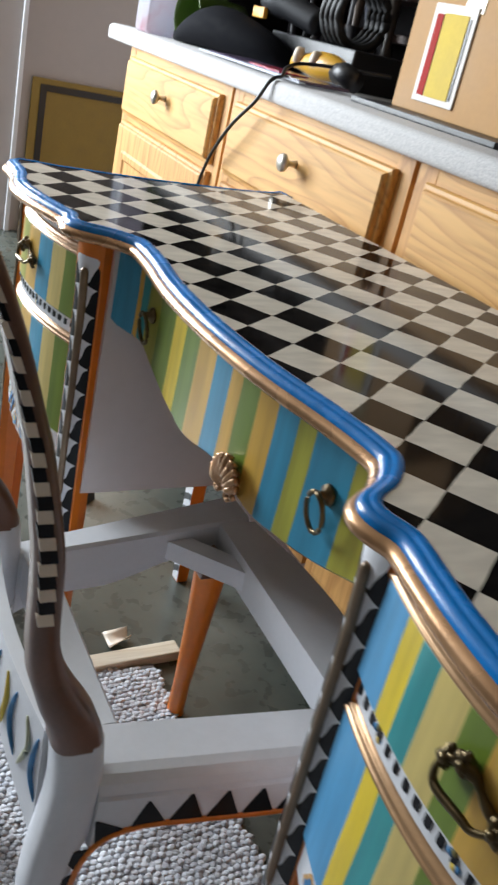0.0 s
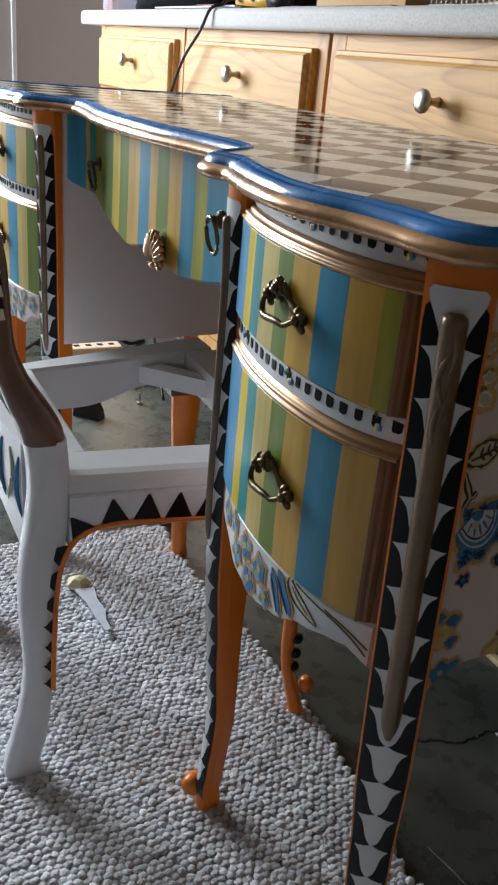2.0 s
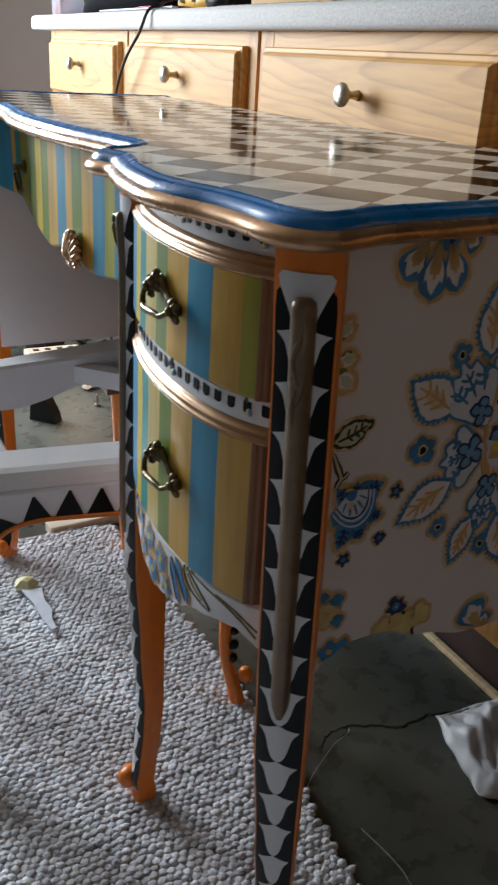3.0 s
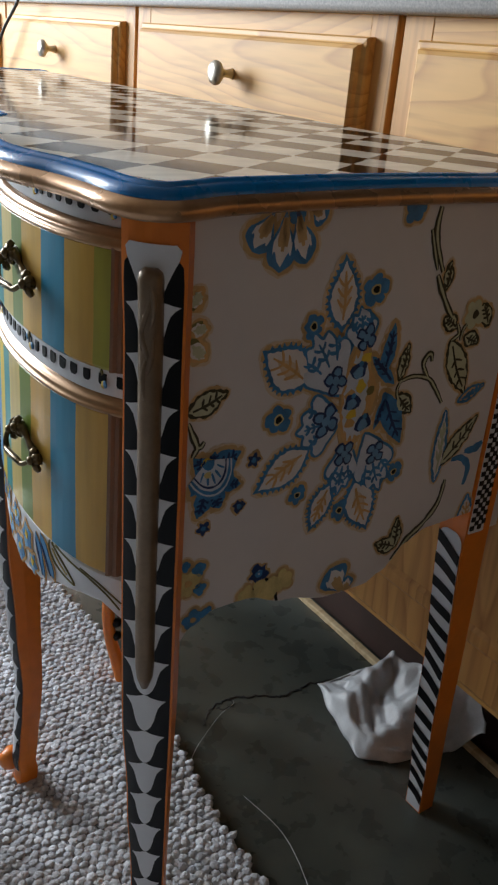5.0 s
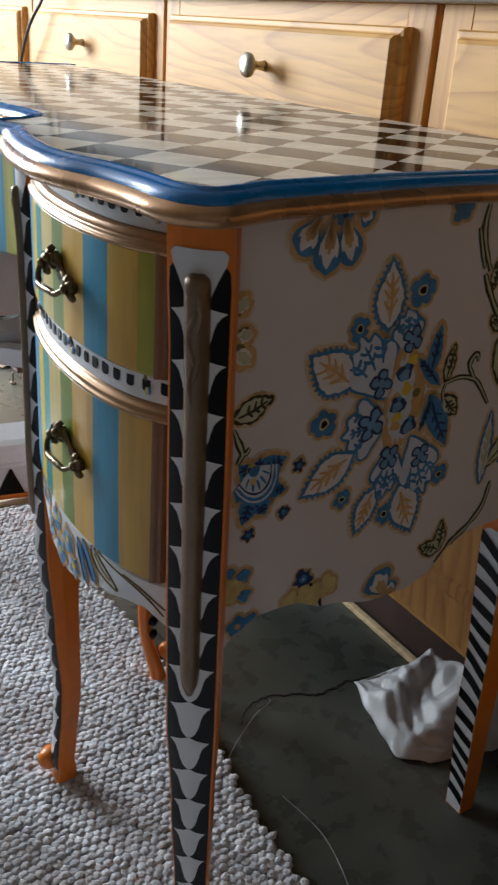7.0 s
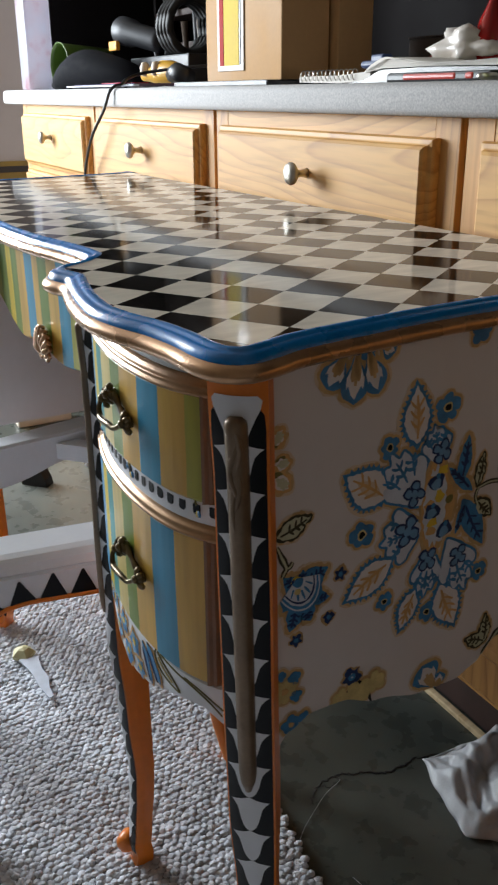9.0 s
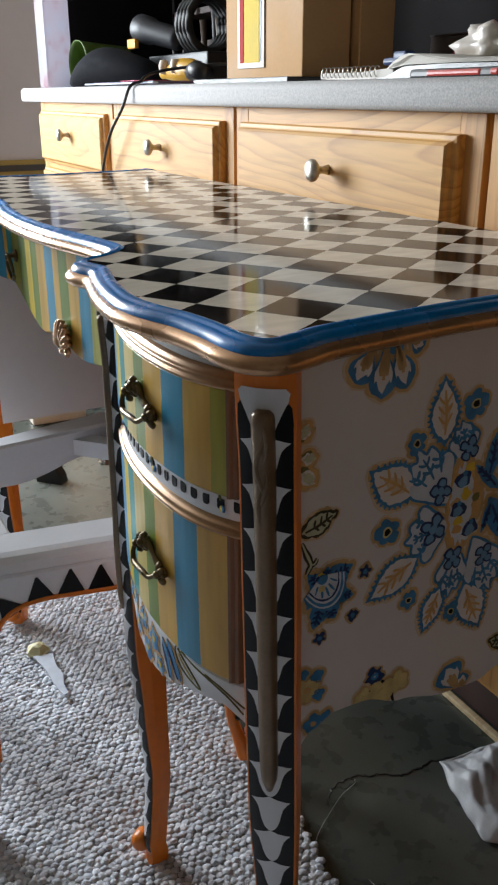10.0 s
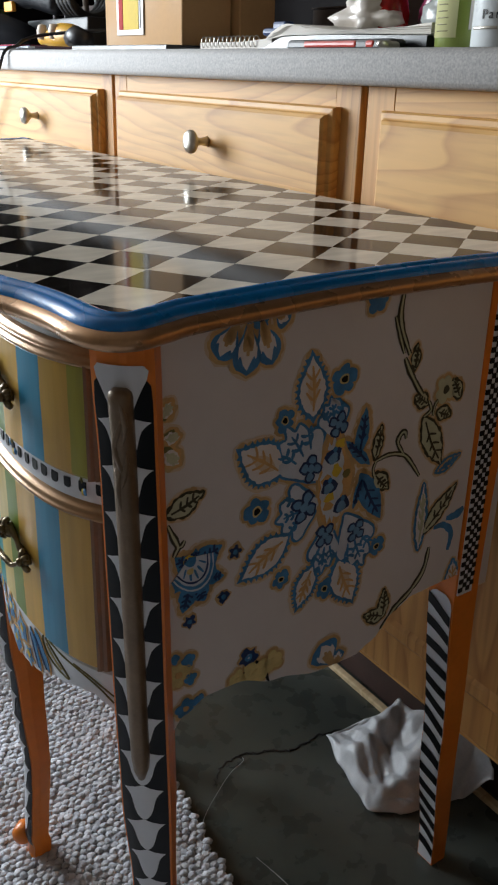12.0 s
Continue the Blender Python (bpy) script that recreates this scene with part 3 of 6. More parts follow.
def leafy(m, x, y, z, size, seed):
    """A knot of short curled cast leaves."""
    for k in range(6):
        a = 1.05 * k + seed
        ln = size * (0.75 + 0.35 * math.sin(2.1 * k + seed))
        pts = [(x, y - 0.002, z), (x + 0.5 * ln * math.cos(a + 0.35), y - 0.0062, z + 0.5 * ln * math.sin(a + 0.35)), (x + ln * math.cos(a), y - 0.0035, z + ln * math.sin(a))]
        m.add(*tube(smooth_line(pts, 3), lambda t: 0.0023 + 0.0010 * math.sin(math.pi * t), 6), BRASS, True)
    m.add(*lathe([(0.001, 0.0), (0.0048, 0.001), (0.0042, 0.005), (0.0026, 0.007), (0.0038, 0.009), (0.0034, 0.011), (0.001, 0.0122)], x, y, z, 10, "y"), BRASS, True)


def bail_handle(x, z, parent):
    """A cast brass pull: leafy posts joined by a curved plate, with a drop bail before them."""
    at = lambda u, e=0.0: front_y(abs(u)) - 0.0004 - e
    xl, xr, zl, zr = x - 0.0235, x + 0.0225, z + 0.0035, z - 0.0045
    for px, pz, size, seed in ((xl, zl, 0.0090, 0.4), (xr, zr, 0.0082, 1.9)):
        m = Mesh()
        leafy(m, px, at(px), pz, size, seed)
        m.build("rosette", parent, "leafy antique brass post")
    plate = smooth_line([(xl, at(xl, 0.002), zl), (x - 0.013, at(x - 0.013, 0.003), z + 0.0125), (x - 0.003, at(x - 0.003, 0.003), z + 0.0085), (x + 0.010, at(x + 0.010, 0.003), z + 0.0005), (xr, at(xr, 0.002), zr)], 6)
    Mesh().add(*tube(plate, lambda t: 0.0020 + 0.0013 * abs(math.sin(9 * t + 0.6)), 8, 1.0), BRASS, True).build("back_plate", parent, "wavy antique brass back plate")
    m = Mesh()
    leafy(m, x - 0.0105, at(x - 0.0105), z + 0.0105, 0.0085, 2.6)
    m.build("rosette", parent, "small antique brass leaf knot")
    drop = smooth_line([(xl, at(xl, 0.0095), zl), (xl - 0.0005, at(xl, 0.0115), zl - 0.0065), (xl + 0.0020, at(xl, 0.0125), zl - 0.0135), (xl + 0.0095, at(xl + 0.0085, 0.0130), zl - 0.0150), (x + 0.004, at(x, 0.0130), zl - 0.0138), (xr - 0.009, at(xr, 0.0125), zr - 0.0058), (xr, at(xr, 0.0095), zr)], 5)
    Mesh().add(*tube(drop, lambda t: 0.0020 + 0.0010 * math.sin(math.pi * t) ** 2, 8), BRASS, True).build("bail", parent, "antique brass swinging bail")


# stripe edges along the front, upper and lower drawers painted a little apart
R_EDGES = (0.318, 0.3647, 0.3860, 0.4091, 0.4402, 0.4647, 0.5002, 0.5312, 0.5598)
R_COLOURS = (S_SKY, S_LEM, S_TEAL, S_PALE, S_GRN, S_GLD, S_BLU, S_GLD, S_OLV)


def edge_bands(shift):
    ends = R_EDGES[1:] + (0.585 - shift,)
    return [(b - a, c) for a, b, c in zip(R_EDGES, ends, R_COLOURS)]


STRIPE_UP = stripes("striped_paint", 0.318, 0.585, edge_bands(0.0))
STRIPE_LOW = stripes("striped_paint_lower", 0.330, 0.585, edge_bands(0.012))
STRIPE_L = stripes("striped_paint_far", -0.585, -0.325, L_BANDS)
STRIPE_C = stripes("striped_paint_wide", -0.30, 0.285, C_BANDS)


def pedestal(sx, mats):
    a, b = (0.326, 0.583) if sx > 0 else (-0.583, -0.326)
    fa, fb = (0.326, 0.5735) if sx > 0 else (-0.5735, -0.326)
    Mesh().add(*bowed(a, b, 0.455, 0.7365, -0.020, 0.012), WHITE).build("carcass_front", desk)
    hx = sx * 0.474
    for (z0, z1, hz, hs), mat in zip(((0.6218, 0.7180, 0.6690, -0.006), (0.4590, 0.6030, 0.5325, 0.0015)), mats):
        d = Mesh().add(*bowed(fa, fb, z0, z1 - 0.010, 0.0, 0.020), mat).build("drawer", desk, "drawer front striped in yellow, green and blue")
        xs = [a + (b - a) * i / 32 for i in range(33)]
        # the upper edge steps back in two beads and a cove
        prof = [(0.0002, -0.0125), (-0.0014, -0.0108), (-0.0004, -0.0090), (0.0016, -0.0084), (0.0008, -0.0064), (0.0022, -0.0044), (0.0052, -0.0040), (0.0050, -0.0018), (0.0085, 0.0), (0.018, 0.0)]
        Mesh().add(*loft([[(x, front_y(abs(x)) + dy, z1 + dz) for dy, dz in prof] for x in xs], close=False, caps=False), DULL_GOLD, True).build("gold_moulding", d, "gold moulding along the drawer's upper edge")
        # the end is moulded in the same steps, in dull bronze
        steps = [(0.5728, -0.0004), (0.5738, -0.0012), (0.5752, 0.0006), (0.5760, 0.0036), (0.5772, 0.0030), (0.5786, 0.0052), (0.5792, 0.0098), (0.5806, 0.0096), (0.5826, 0.0128), (0.5830, 0.020)]
        rows = [[(sx * x, front_y(0.573) + e, z) for x, e in steps] for z in (z0 + 0.0004, (z0 + z1) / 2, z1 - 0.0108)]
        Mesh().add(*loft(rows, close=False, caps=False), TAUPE, False).build("side_moulding", d, "bronze moulding at the drawer's end")
        bail_handle(hx + sx * hs, hz, d)
    # dotted bands under the top and between the drawers
    for z0, z1, pr in ((0.7183, 0.7365, -0.009), (0.6032, 0.6216, -0.004)):
        rail = Mesh().add(*bowed(a, b, z0, z1, pr, 0.012, r=0.0005), WHITE).build("dotted_rail", desk, "white rail with a row of black dots")
        n = 19
        for i in range(n):
            x = a + (b - a) * (i + 0.6) / n
            zc = z0 + 0.0115
            if i % 7 == 3:
                y = front_y(abs(x)) - pr
                for dx, dz, mt in ((-0.005, 0.002, BLUE), (0.001, -0.004, YELLOW), (0.004, -0.003, BLUE), (-0.002, 0.004, OLIVE_LINE)):
                    Mesh().add(*lathe([(0.0004, 0), (0.0030, 0.0002), (0.0026, 0.0009), (0.0004, 0.0012)], x + dx, y, zc + dz, 8, "y"), mt, True).build("painted_dab", rail)
            w = 0.0031 + 0.0004 * math.sin(7.3 * i)
            h = 0.0004 * math.sin(11.1 * i)
            pts = [(-w * 0.7, -0.0042), (w * 0.5, -0.0044), (w, -0.0028), (w * 1.05, 0.0036 + h), (-w, 0.0040 - h), (-w * 1.05, -0.0025)]
            Mesh().add(*prism([(x + u, zc + v) for u, v in pts], lambda u, v, e: (u, front_y(abs(u)) - pr + 0.0004 - e, v), 0.0012), BLACK).build("black_dot", rail)

    def low(x):
        return lerp_table([(0.326, 0.425), (0.36, 0.418), (0.40, 0.401), (0.45, 0.400), (0.48, 0.407), (0.52, 0.4225), (0.55, 0.429), (0.566, 0.4305), (0.583, 0.4185)], abs(x))[0]

    apron = Mesh().add(*bowed(a, b, low, 0.4592, -0.003, 0.016), WHITE).build("apron", desk, "white shaped apron with painted blue flowers and leaves")
    put = lambda u, v, e: (u, front_y(abs(u)) + 0.003 - 0.0004 - e, v)

    def daub(cx, cz, length, width, ang, mat, level):
        """One brush dab that tapers to both ends."""
        ca, sa = math.cos(ang), math.sin(ang)
        pts = [(t * length, width * math.sin(math.pi * t) ** 0.8 * (1 + 0.25 * math.sin(9 * t + cx * 90))) for t in [i / 7 for i in range(8)]]
        line = pts + [(u, -v) for u, v in pts[-2:0:-1]]
        line = [(sx * (cx + u * ca - v * sa), cz + u * sa + v * ca) for u, v in line]
        line = [(u, min(0.4580, max(v, low(u) + 0.001))) for u, v in line]
        Mesh().add(*prism(line, put, 0.0004 * level), mat).build("painted_petal", apron)

    for cx, cz, sz in ((0.362, 0.440, 0.0120), (0.390, 0.446, 0.0110), (0.402, 0.422, 0.0130), (0.424, 0.440, 0.0120), (0.436, 0.414, 0.0130), (0.456, 0.436, 0.0130), (0.470, 0.417, 0.0100)):
        for k in range(5):
            an = 2 * math.pi * k / 5 + cx * 40
            daub(cx, cz, sz * 1.3, sz * 0.52, an, TAN, 1.0 + 0.05 * k)
            daub(cx, cz, sz, sz * 0.36, an, (BLUE, BLUE, S_WATER, BLUE, S_WATER)[k], 2.0 + 0.1 * k)
        daub(cx - 0.004, cz, 0.008, 0.0035, 0.4, YELLOW, 3.2)
    for x0, z0, x1, z1, w in ((0.488, 0.456, 0.512, 0.425, 0.0055), (0.478, 0.452, 0.496, 0.417, 0.0050)):
        an = math.atan2(z1 - z0, x1 - x0)
        daub(x0, z0, math.hypot(x1 - x0, z1 - z0) * 1.08, w * 1.5, an, TAN, 1.6)
        daub(x0, z0, math.hypot(x1 - x0, z1 - z0), w, an, BLUE, 3.0)
        daub(x0, z0 - 0.006, math.hypot(x1 - x0, z1 - z0) * 0.8, w * 0.25, an, NAVY, 4.0)
    for k, pts in enumerate(([(0.503, 0.457), (0.503, 0.450), (0.512, 0.441), (0.526, 0.436), (0.540, 0.434), (0.530, 0.443), (0.517, 0.451), (0.507, 0.457)],
                             [(0.512, 0.457), (0.535, 0.453), (0.556, 0.448), (0.571, 0.440), (0.581, 0.430)],
                             [(0.546, 0.453), (0.563, 0.448), (0.575, 0.441), (0.582, 0.436)])):
        pts = [(x, max(z, low(x) + 0.003)) for x, z in pts]
        line = smooth_line([(sx * x, front_y(x) + 0.0029, z) for x, z in pts], 5)
        Mesh().add(*tube(line, 0.0011, 6, 0.6), OLIVE_LINE, True).build("painted_stem", apron)
        if k == 0:
            line = smooth_line([(sx * x, front_y(x) + 0.0029, z) for x, z in [(0.508, 0.452), (0.517, 0.445), (0.530, 0.4385)]], 5)
            Mesh().add(*tube(line, 0.0012, 6, 0.5), YELLOW_DULL, True).build("painted_stem", apron)


S_WATER = paint("watery_blue_paint", srgb(120, 170, 208), 0.45, vary=0.3, scale=60)
pedestal(1, (STRIPE_UP, STRIPE_LOW))
pedestal(-1, (STRIPE_L, STRIPE_L))


def centre_y(x):
    k = min(1.0, max(0.0, (abs(x) - 0.248) / 0.042))
    return 0.520 - 0.014 * math.cos(min(1.0, abs(x) / 0.26) * math.pi * 0.5) ** 2 - 0.030 * k * k * (3 - 2 * k)


def centre_low(x):
    t = abs(x) / 0.29
    return 0.600 + 0.045 * max(0, t - 0.45) ** 1.5 / 0.4 + 0.008 * math.exp(-(t / 0.12) ** 2) - 0.006 * math.exp(-((t - 0.3) / 0.12) ** 2)


rings = []
for i in range(61):
    x = -0.290 + 0.580 * i / 60
    y, z = centre_y(x), centre_low(x)
    rings.append([(x, y + 0.018, z), (x, y + 0.003, z), (x, y, z + 0.003), (x, y, 0.7366), (x, y + 0.018, 0.7366)])
centre = Mesh().add(*loft(rings), STRIPE_C).build("centre_drawer", desk, "wide scalloped drawer front with yellow, green and blue stripes")
for x in (-0.226, 0.181):
    y = centre_y(x)
    plate = lathe([(0.001, 0.0), (0.010, 0.001), (0.009, 0.004), (0.004, 0.006), (0.0045, 0.011), (0.001, 0.013)], x, y, 0.676, 12, "y")
    Mesh().add(*plate, BRASS, True).build("rosette", centre, "brass rosette")
    loop = [(x + 0.013 * math.sin(a), y - 0.011 - 0.003 * math.cos(a), 0.660 + 0.019 * math.cos(a)) for a in [2 * math.pi * k / 20 for k in range(21)]]
    Mesh().add(*tube(loop, 0.0024, 8), BRASS, True).build("ring_pull", centre, "oval brass ring pull")
# carved shell ornament at the middle of the lower edge
orn = Mesh()
oy, ox = centre_y(0), 0.043
for k in range(9):
    a = -1.15 + 2.3 * k / 8
    ln = 0.035 - 0.007 * abs(a)
    line = smooth_line([(ox, oy - 0.004, 0.601), (ox + 0.55 * ln * math.sin(a) * 1.05, oy - 0.011, 0.601 + 0.55 * ln * math.cos(a)), (ox + ln * math.sin(a), oy - 0.006, 0.603 + ln * math.cos(a))], 5)
    orn.add(*tube(line, lambda t: 0.0022 + 0.0032 * t, 7), GOLD, True)
for s in (-1, 1):
    line = [(ox + s * (0.012 + 0.009 * math.cos(a) * (1 - a / 9)), oy - 0.006, 0.599 + 0.009 * math.sin(a) * (1 - a / 9)) for a in [0.5 * k for k in range(13)]]
    orn.add(*tube(line, 0.003, 7), GOLD, True)
orn.build("shell_ornament", centre, "carved gold shell")


# ---- flowers painted on the desk's side ----
def on_side(u, v, e):
    return (SIDE_X + 0.0003 + e, u, v)


def turned(shape, cx, cz, size, ang):
    c, s = math.cos(ang), math.sin(ang)
    return [(cx + size * (u * c - v * s), cz + size * (u * s + v * c)) for u, v in shape]


def aim(y0, z0, y1, z1):
    """Length and turn of a shape that grows from (y0, z0) to (y1, z1)."""
    return math.hypot(y1 - y0, z1 - z0), math.atan2(-(y1 - y0), z1 - z0)


def leaf_shape(width, n=12):
    """A pointed leaf from (0, 0) to (0, 1)."""
    right = [(width * math.sin(math.pi * (i / n) ** 0.85), i / n) for i in range(n + 1)]
    return right + [(-u, v) for u, v in right[-2:0:-1]]


def grown(shape, k, uneven=0.0):
    """The outline moved outwards by k, unevenly as a brush does."""
    n, out = len(shape), []
    area = sum(a[0] * b[1] - b[0] * a[1] for a, b in zip(shape, shape[1:] + shape[:1]))
    sg = 1 if area > 0 else -1
    for i, (u, v) in enumerate(shape):
        (a, b), (c, d) = shape[i - 1], shape[(i + 1) % n]
        tx, ty = c - a, d - b
        q = math.hypot(tx, ty) or 1
        w = k * (1 + uneven * noise.noise(Vector((u * 260, v * 260, k * 900))) * 1.6)
        out.append((u + sg * ty / q * w, v - sg * tx / q * w))
    return out


def brushed(shape, per=3, amp=0.0007):
    """A smooth closed line through the outline, with the hand's small tremble."""
    pts = smooth_line([(0, u, v) for u, v in shape], per, True)
    return [(p.y + amp * noise.noise(Vector((p.y * 190, p.z * 190, 1.0))), p.z + amp * noise.noise(Vector((p.y * 190, p.z * 190, 7.0)))) for p in pts]


def toothed(shape, low, high):
    far, near = grown(shape, high), grown(shape, low)
    return [far[i] if i % 3 == 0 else near[i] for i in range(len(shape))]


def layer(m, shape, level, mat):
    shape = [(u, max(v, side_low(u) + 0.0006)) for u, v in shape]
    m.add(*prism(shape, on_side, 0.00025 * level), mat)


def stroke(m, pts, width, mat, level=4):
    line = smooth_line([(0, u, v) for u, v in pts], 6)
    n = len(line)
    left, right = [], []
    for i, p in enumerate(line):
        d = line[min(i + 1, n - 1)] - line[max(i - 1, 0)]
        k = math.hypot(d.y, d.z) or 1
        w = width * (0.55 + 0.45 * math.sin(math.pi * i / (n - 1))) * (1 + 0.5 * noise.noise(Vector((p.y * 150, p.z * 150, 3.0))))
        left.append((p.y - d.z / k * w, p.z + d.y / k * w))
        right.append((p.y + d.z / k * w, p.z - d.y / k * w))
    layer(m, left + right[::-1], level, mat)


def wash(m, shape, k, level, uneven=0.5):
    """Two thin washes round a painted shape, the outer one almost gone."""
    layer(m, grown(shape, k * 1.05, 0.12), level * 0.6, FAINT)
    layer(m, grown(shape, k * 0.70, uneven), level, WASH)


def disc(cy, cz, r, n=12, rough=0.16):
    return [(cy + r * (1 + rough * math.sin(3 * a + cy * 900)) * math.cos(a), cz + r * (1 + rough * math.sin(2 * a + cz * 700)) * math.sin(a)) for a in [2 * math.pi * i / n for i in range(n)]]


def leaf_to(y0, z0, y1, z1, width=0.3, fill=PANEL_PALE, rim=BLUE, vein=TAN, fringe=True):
    """A pale leaf with a ragged coloured rim, a wash of tan round it and a feathered vein."""
    m = Mesh()
    size, ang = aim(y0, z0, y1, z1)
    body = brushed(turned(leaf_shape(width), y0, z0, size, ang))
    wash(m, body, 0.0062 if fringe else 0.0042, 1)
    layer(m, toothed(body, 0.0015, 0.0044) if fringe else grown(body, 0.0016, 0.5), 2, rim)
    layer(m, grown(body, -0.0012, 0.8), 3, fill)
    if fringe:
        layer(m, turned([(u * 0.36, 0.18 + v * 0.58) for u, v in leaf_shape(width)], y0, z0, size, ang), 3.4, FAINT)
    stroke(m, turned([(0, 0.12), (0.02, 0.45), (0, 0.84)], y0, z0, size, ang), 0.0013, vein, 4)
    for h in (0.30, 0.46, 0.62):
        for k in (-1, 1):
            stroke(m, turned([(0, h), (k * width * 0.26, h + 0.06), (k * width * 0.50, h + 0.15)], y0, z0, size, ang), 0.0011, vein, 4.3)
    m.build("painted_leaf", side_panel)


def dark_leaf_to(y0, z0, y1, z1, width):
    """A solid blue leaf with a navy feathered vein."""
    m = Mesh()
    size, ang = aim(y0, z0, y1, z1)
    body = brushed(turned(leaf_shape(width), y0, z0, size, ang), 3, 0.0012)
    wash(m, body, 0.0046, 1.2, 0.6)
    layer(m, body, 2.2, BLUE)
    stroke(m, turned([(0, 0.15), (0.02, 0.5), (0, 0.85)], y0, z0, size, ang), 0.0014, NAVY, 3)
    for h in (0.36, 0.54, 0.70):
        for k in (-1, 1):
            stroke(m, turned([(0, h), (k * width * 0.55, h + 0.10)], y0, z0, size, ang), 0.0010, NAVY, 3.2)
    m.build("painted_leaf", side_panel)


def outline_leaf_to(y0, z0, y1, z1, width):
    """A sage leaf inside a dark outline, with a dark vein."""
    m = Mesh()
    size, ang = aim(y0, z0, y1, z1)
    body = brushed(turned(leaf_shape(width), y0, z0, size, ang), 3, 0.0010)
    wash(m, body, 0.0034, 1, 0.6)
    layer(m, grown(body, 0.0012, 0.9), 2, DARK_GREEN)
    layer(m, grown(body, -0.0010, 0.9), 3, SAGE)
    stroke(m, turned([(0, 0.10), (0.03, 0.5), (0, 0.86)], y0, z0, size, ang), 0.0011, DARK_GREEN, 4)
    for h in (0.34, 0.52, 0.68):
        for k in (-1, 1):
            stroke(m, turned([(0, h), (k * width * 0.55, h + 0.09)], y0, z0, size, ang), 0.0010, DARK_GREEN, 4.3)
    m.build("painted_leaf", side_panel)


def bloom(cx, cz, size, petals=5, fill=BLUE, heart_mat=DARK_GREEN, ang=0.3):
    m = Mesh()
    rr = lambda a, k: size * (0.72 + 0.34 * abs(math.cos(petals * (a - ang) / 2)) ** 0.7 + 0.10 * math.sin(3 * a + cx * 500)) + k
    ring = lambda k: [(cx + rr(a, k) * math.cos(a), cz + rr(a, k) * math.sin(a)) for a in [2 * math.pi * i / 40 for i in range(40)]]
    wash(m, ring(0.0), 0.0034, 1.1)
    layer(m, ring(0.0), 3, fill)
    layer(m, disc(cx, cz, size * 0.30), 4, heart_mat)
    m.build("painted_flower", side_panel)


def small_flower(cx, cz, size):
    """A blue flower of five uneven petals with a dark eye in a yellow ring."""
    m = Mesh()
    for k in range(5):
        a = 2 * math.pi * k / 5 + cx * 60
        r = size * (0.46 + 0.10 * math.sin(k * 2.3 + cz * 80))
        py, pz = cx + size * 0.60 * math.cos(a), cz + size * 0.60 * math.sin(a)
        wash(m, disc(py, pz, r, 14, 0.10), 0.0032, 1.2 + 0.05 * k)
        layer(m, disc(py, pz, r, 14, 0.14), 2.4 + 0.05 * k, BLUE)
    layer(m, disc(cx, cz, size * 0.38), 3.2, YELLOW_DULL)
    layer(m, disc(cx, cz, size * 0.25), 3.8, BLACK)
    m.build("painted_flower", side_panel)


def navy_dot(cx, cz, size):
    m = Mesh()
    star = [(cx + size * (0.80 + 0.24 * math.cos(5 * a + cx * 90)) * math.cos(a), cz + size * (0.80 + 0.24 * math.cos(5 * a + cz * 90)) * math.sin(a)) for a in [2 * math.pi * i / 24 for i in range(24)]]
    layer(m, grown(star, 0.0016, 0.8), 1, WASH)
    layer(m, star, 2.6, NAVY)
    layer(m, disc(cx, cz, size * 0.35), 3.2, BLUE)
    m.build("painted_flower", side_panel)


def fan_to(y0, z0, y1, z1, width):
    """A pale fan of three deep lobes with a blue rim and blue fern sprigs."""
    m = Mesh()
    size, ang = aim(y0, z0, y1, z1)
    half = [(0.05, 0.0), (0.34, 0.14), (0.66, 0.32), (0.98, 0.50), (1.02, 0.62), (0.86, 0.70), (0.62, 0.70), (0.60, 0.80), (0.50, 0.92), (0.34, 0.92), (0.20, 0.90), (0.10, 1.0), (0.0, 1.06)]
    fan = [(u * width, v) for u, v in half] + [(-u * width, v) for u, v in half[-2:0:-1]]
    body = brushed(turned(fan, y0, z0, size, ang), 3, 0.0007)
    wash(m, body, 0.0048, 1.1)
    layer(m, grown(body, 0.0014, 0.3), 2.1, BLUE)
    layer(m, grown(body, -0.0010, 0.3), 3.1, PALE_BLUE)
    for u, d in ((-0.62, 0.62), (0.0, 0.0), (0.62, -0.62)):
        foot = (u * width * 0.55, 0.50)
        tip = (u * width * 0.98, 0.88 - 0.16 * abs(u))
        stroke(m, turned([foot, ((foot[0] + tip[0]) / 2 + 0.01, (foot[1] + tip[1]) / 2), tip], y0, z0, size, ang), 0.0013, BLUE, 4.1)
        for h in (0.35, 0.70):
            c0 = (foot[0] + (tip[0] - foot[0]) * h, foot[1] + (tip[1] - foot[1]) * h)
            for k in (-1, 1):
                stroke(m, turned([c0, (c0[0] + k * 0.055, c0[1] + 0.035), (c0[0] + k * 0.095, c0[1] + 0.085)], y0, z0, size, ang), 0.0013, BLUE, 4.4)
    m.build("painted_flower", side_panel)


def berries(cx, cz, size):
    """A knot of five berries outlined in navy."""
    m = Mesh()
    for k in range(5):
        a = 2 * math.pi * k / 4 + cx * 50
        g = size * 0.48 if k < 4 else 0.0
        py, pz = cx + g * math.cos(a), cz + g * 1.15 * math.sin(a)
        layer(m, disc(py, pz, size * 0.40, 10), 5 + 0.06 * k, NAVY)
        layer(m, disc(py, pz, size * 0.27, 9), 5.6 + 0.06 * k, BERRY)
    m.build("painted_berry", side_panel)


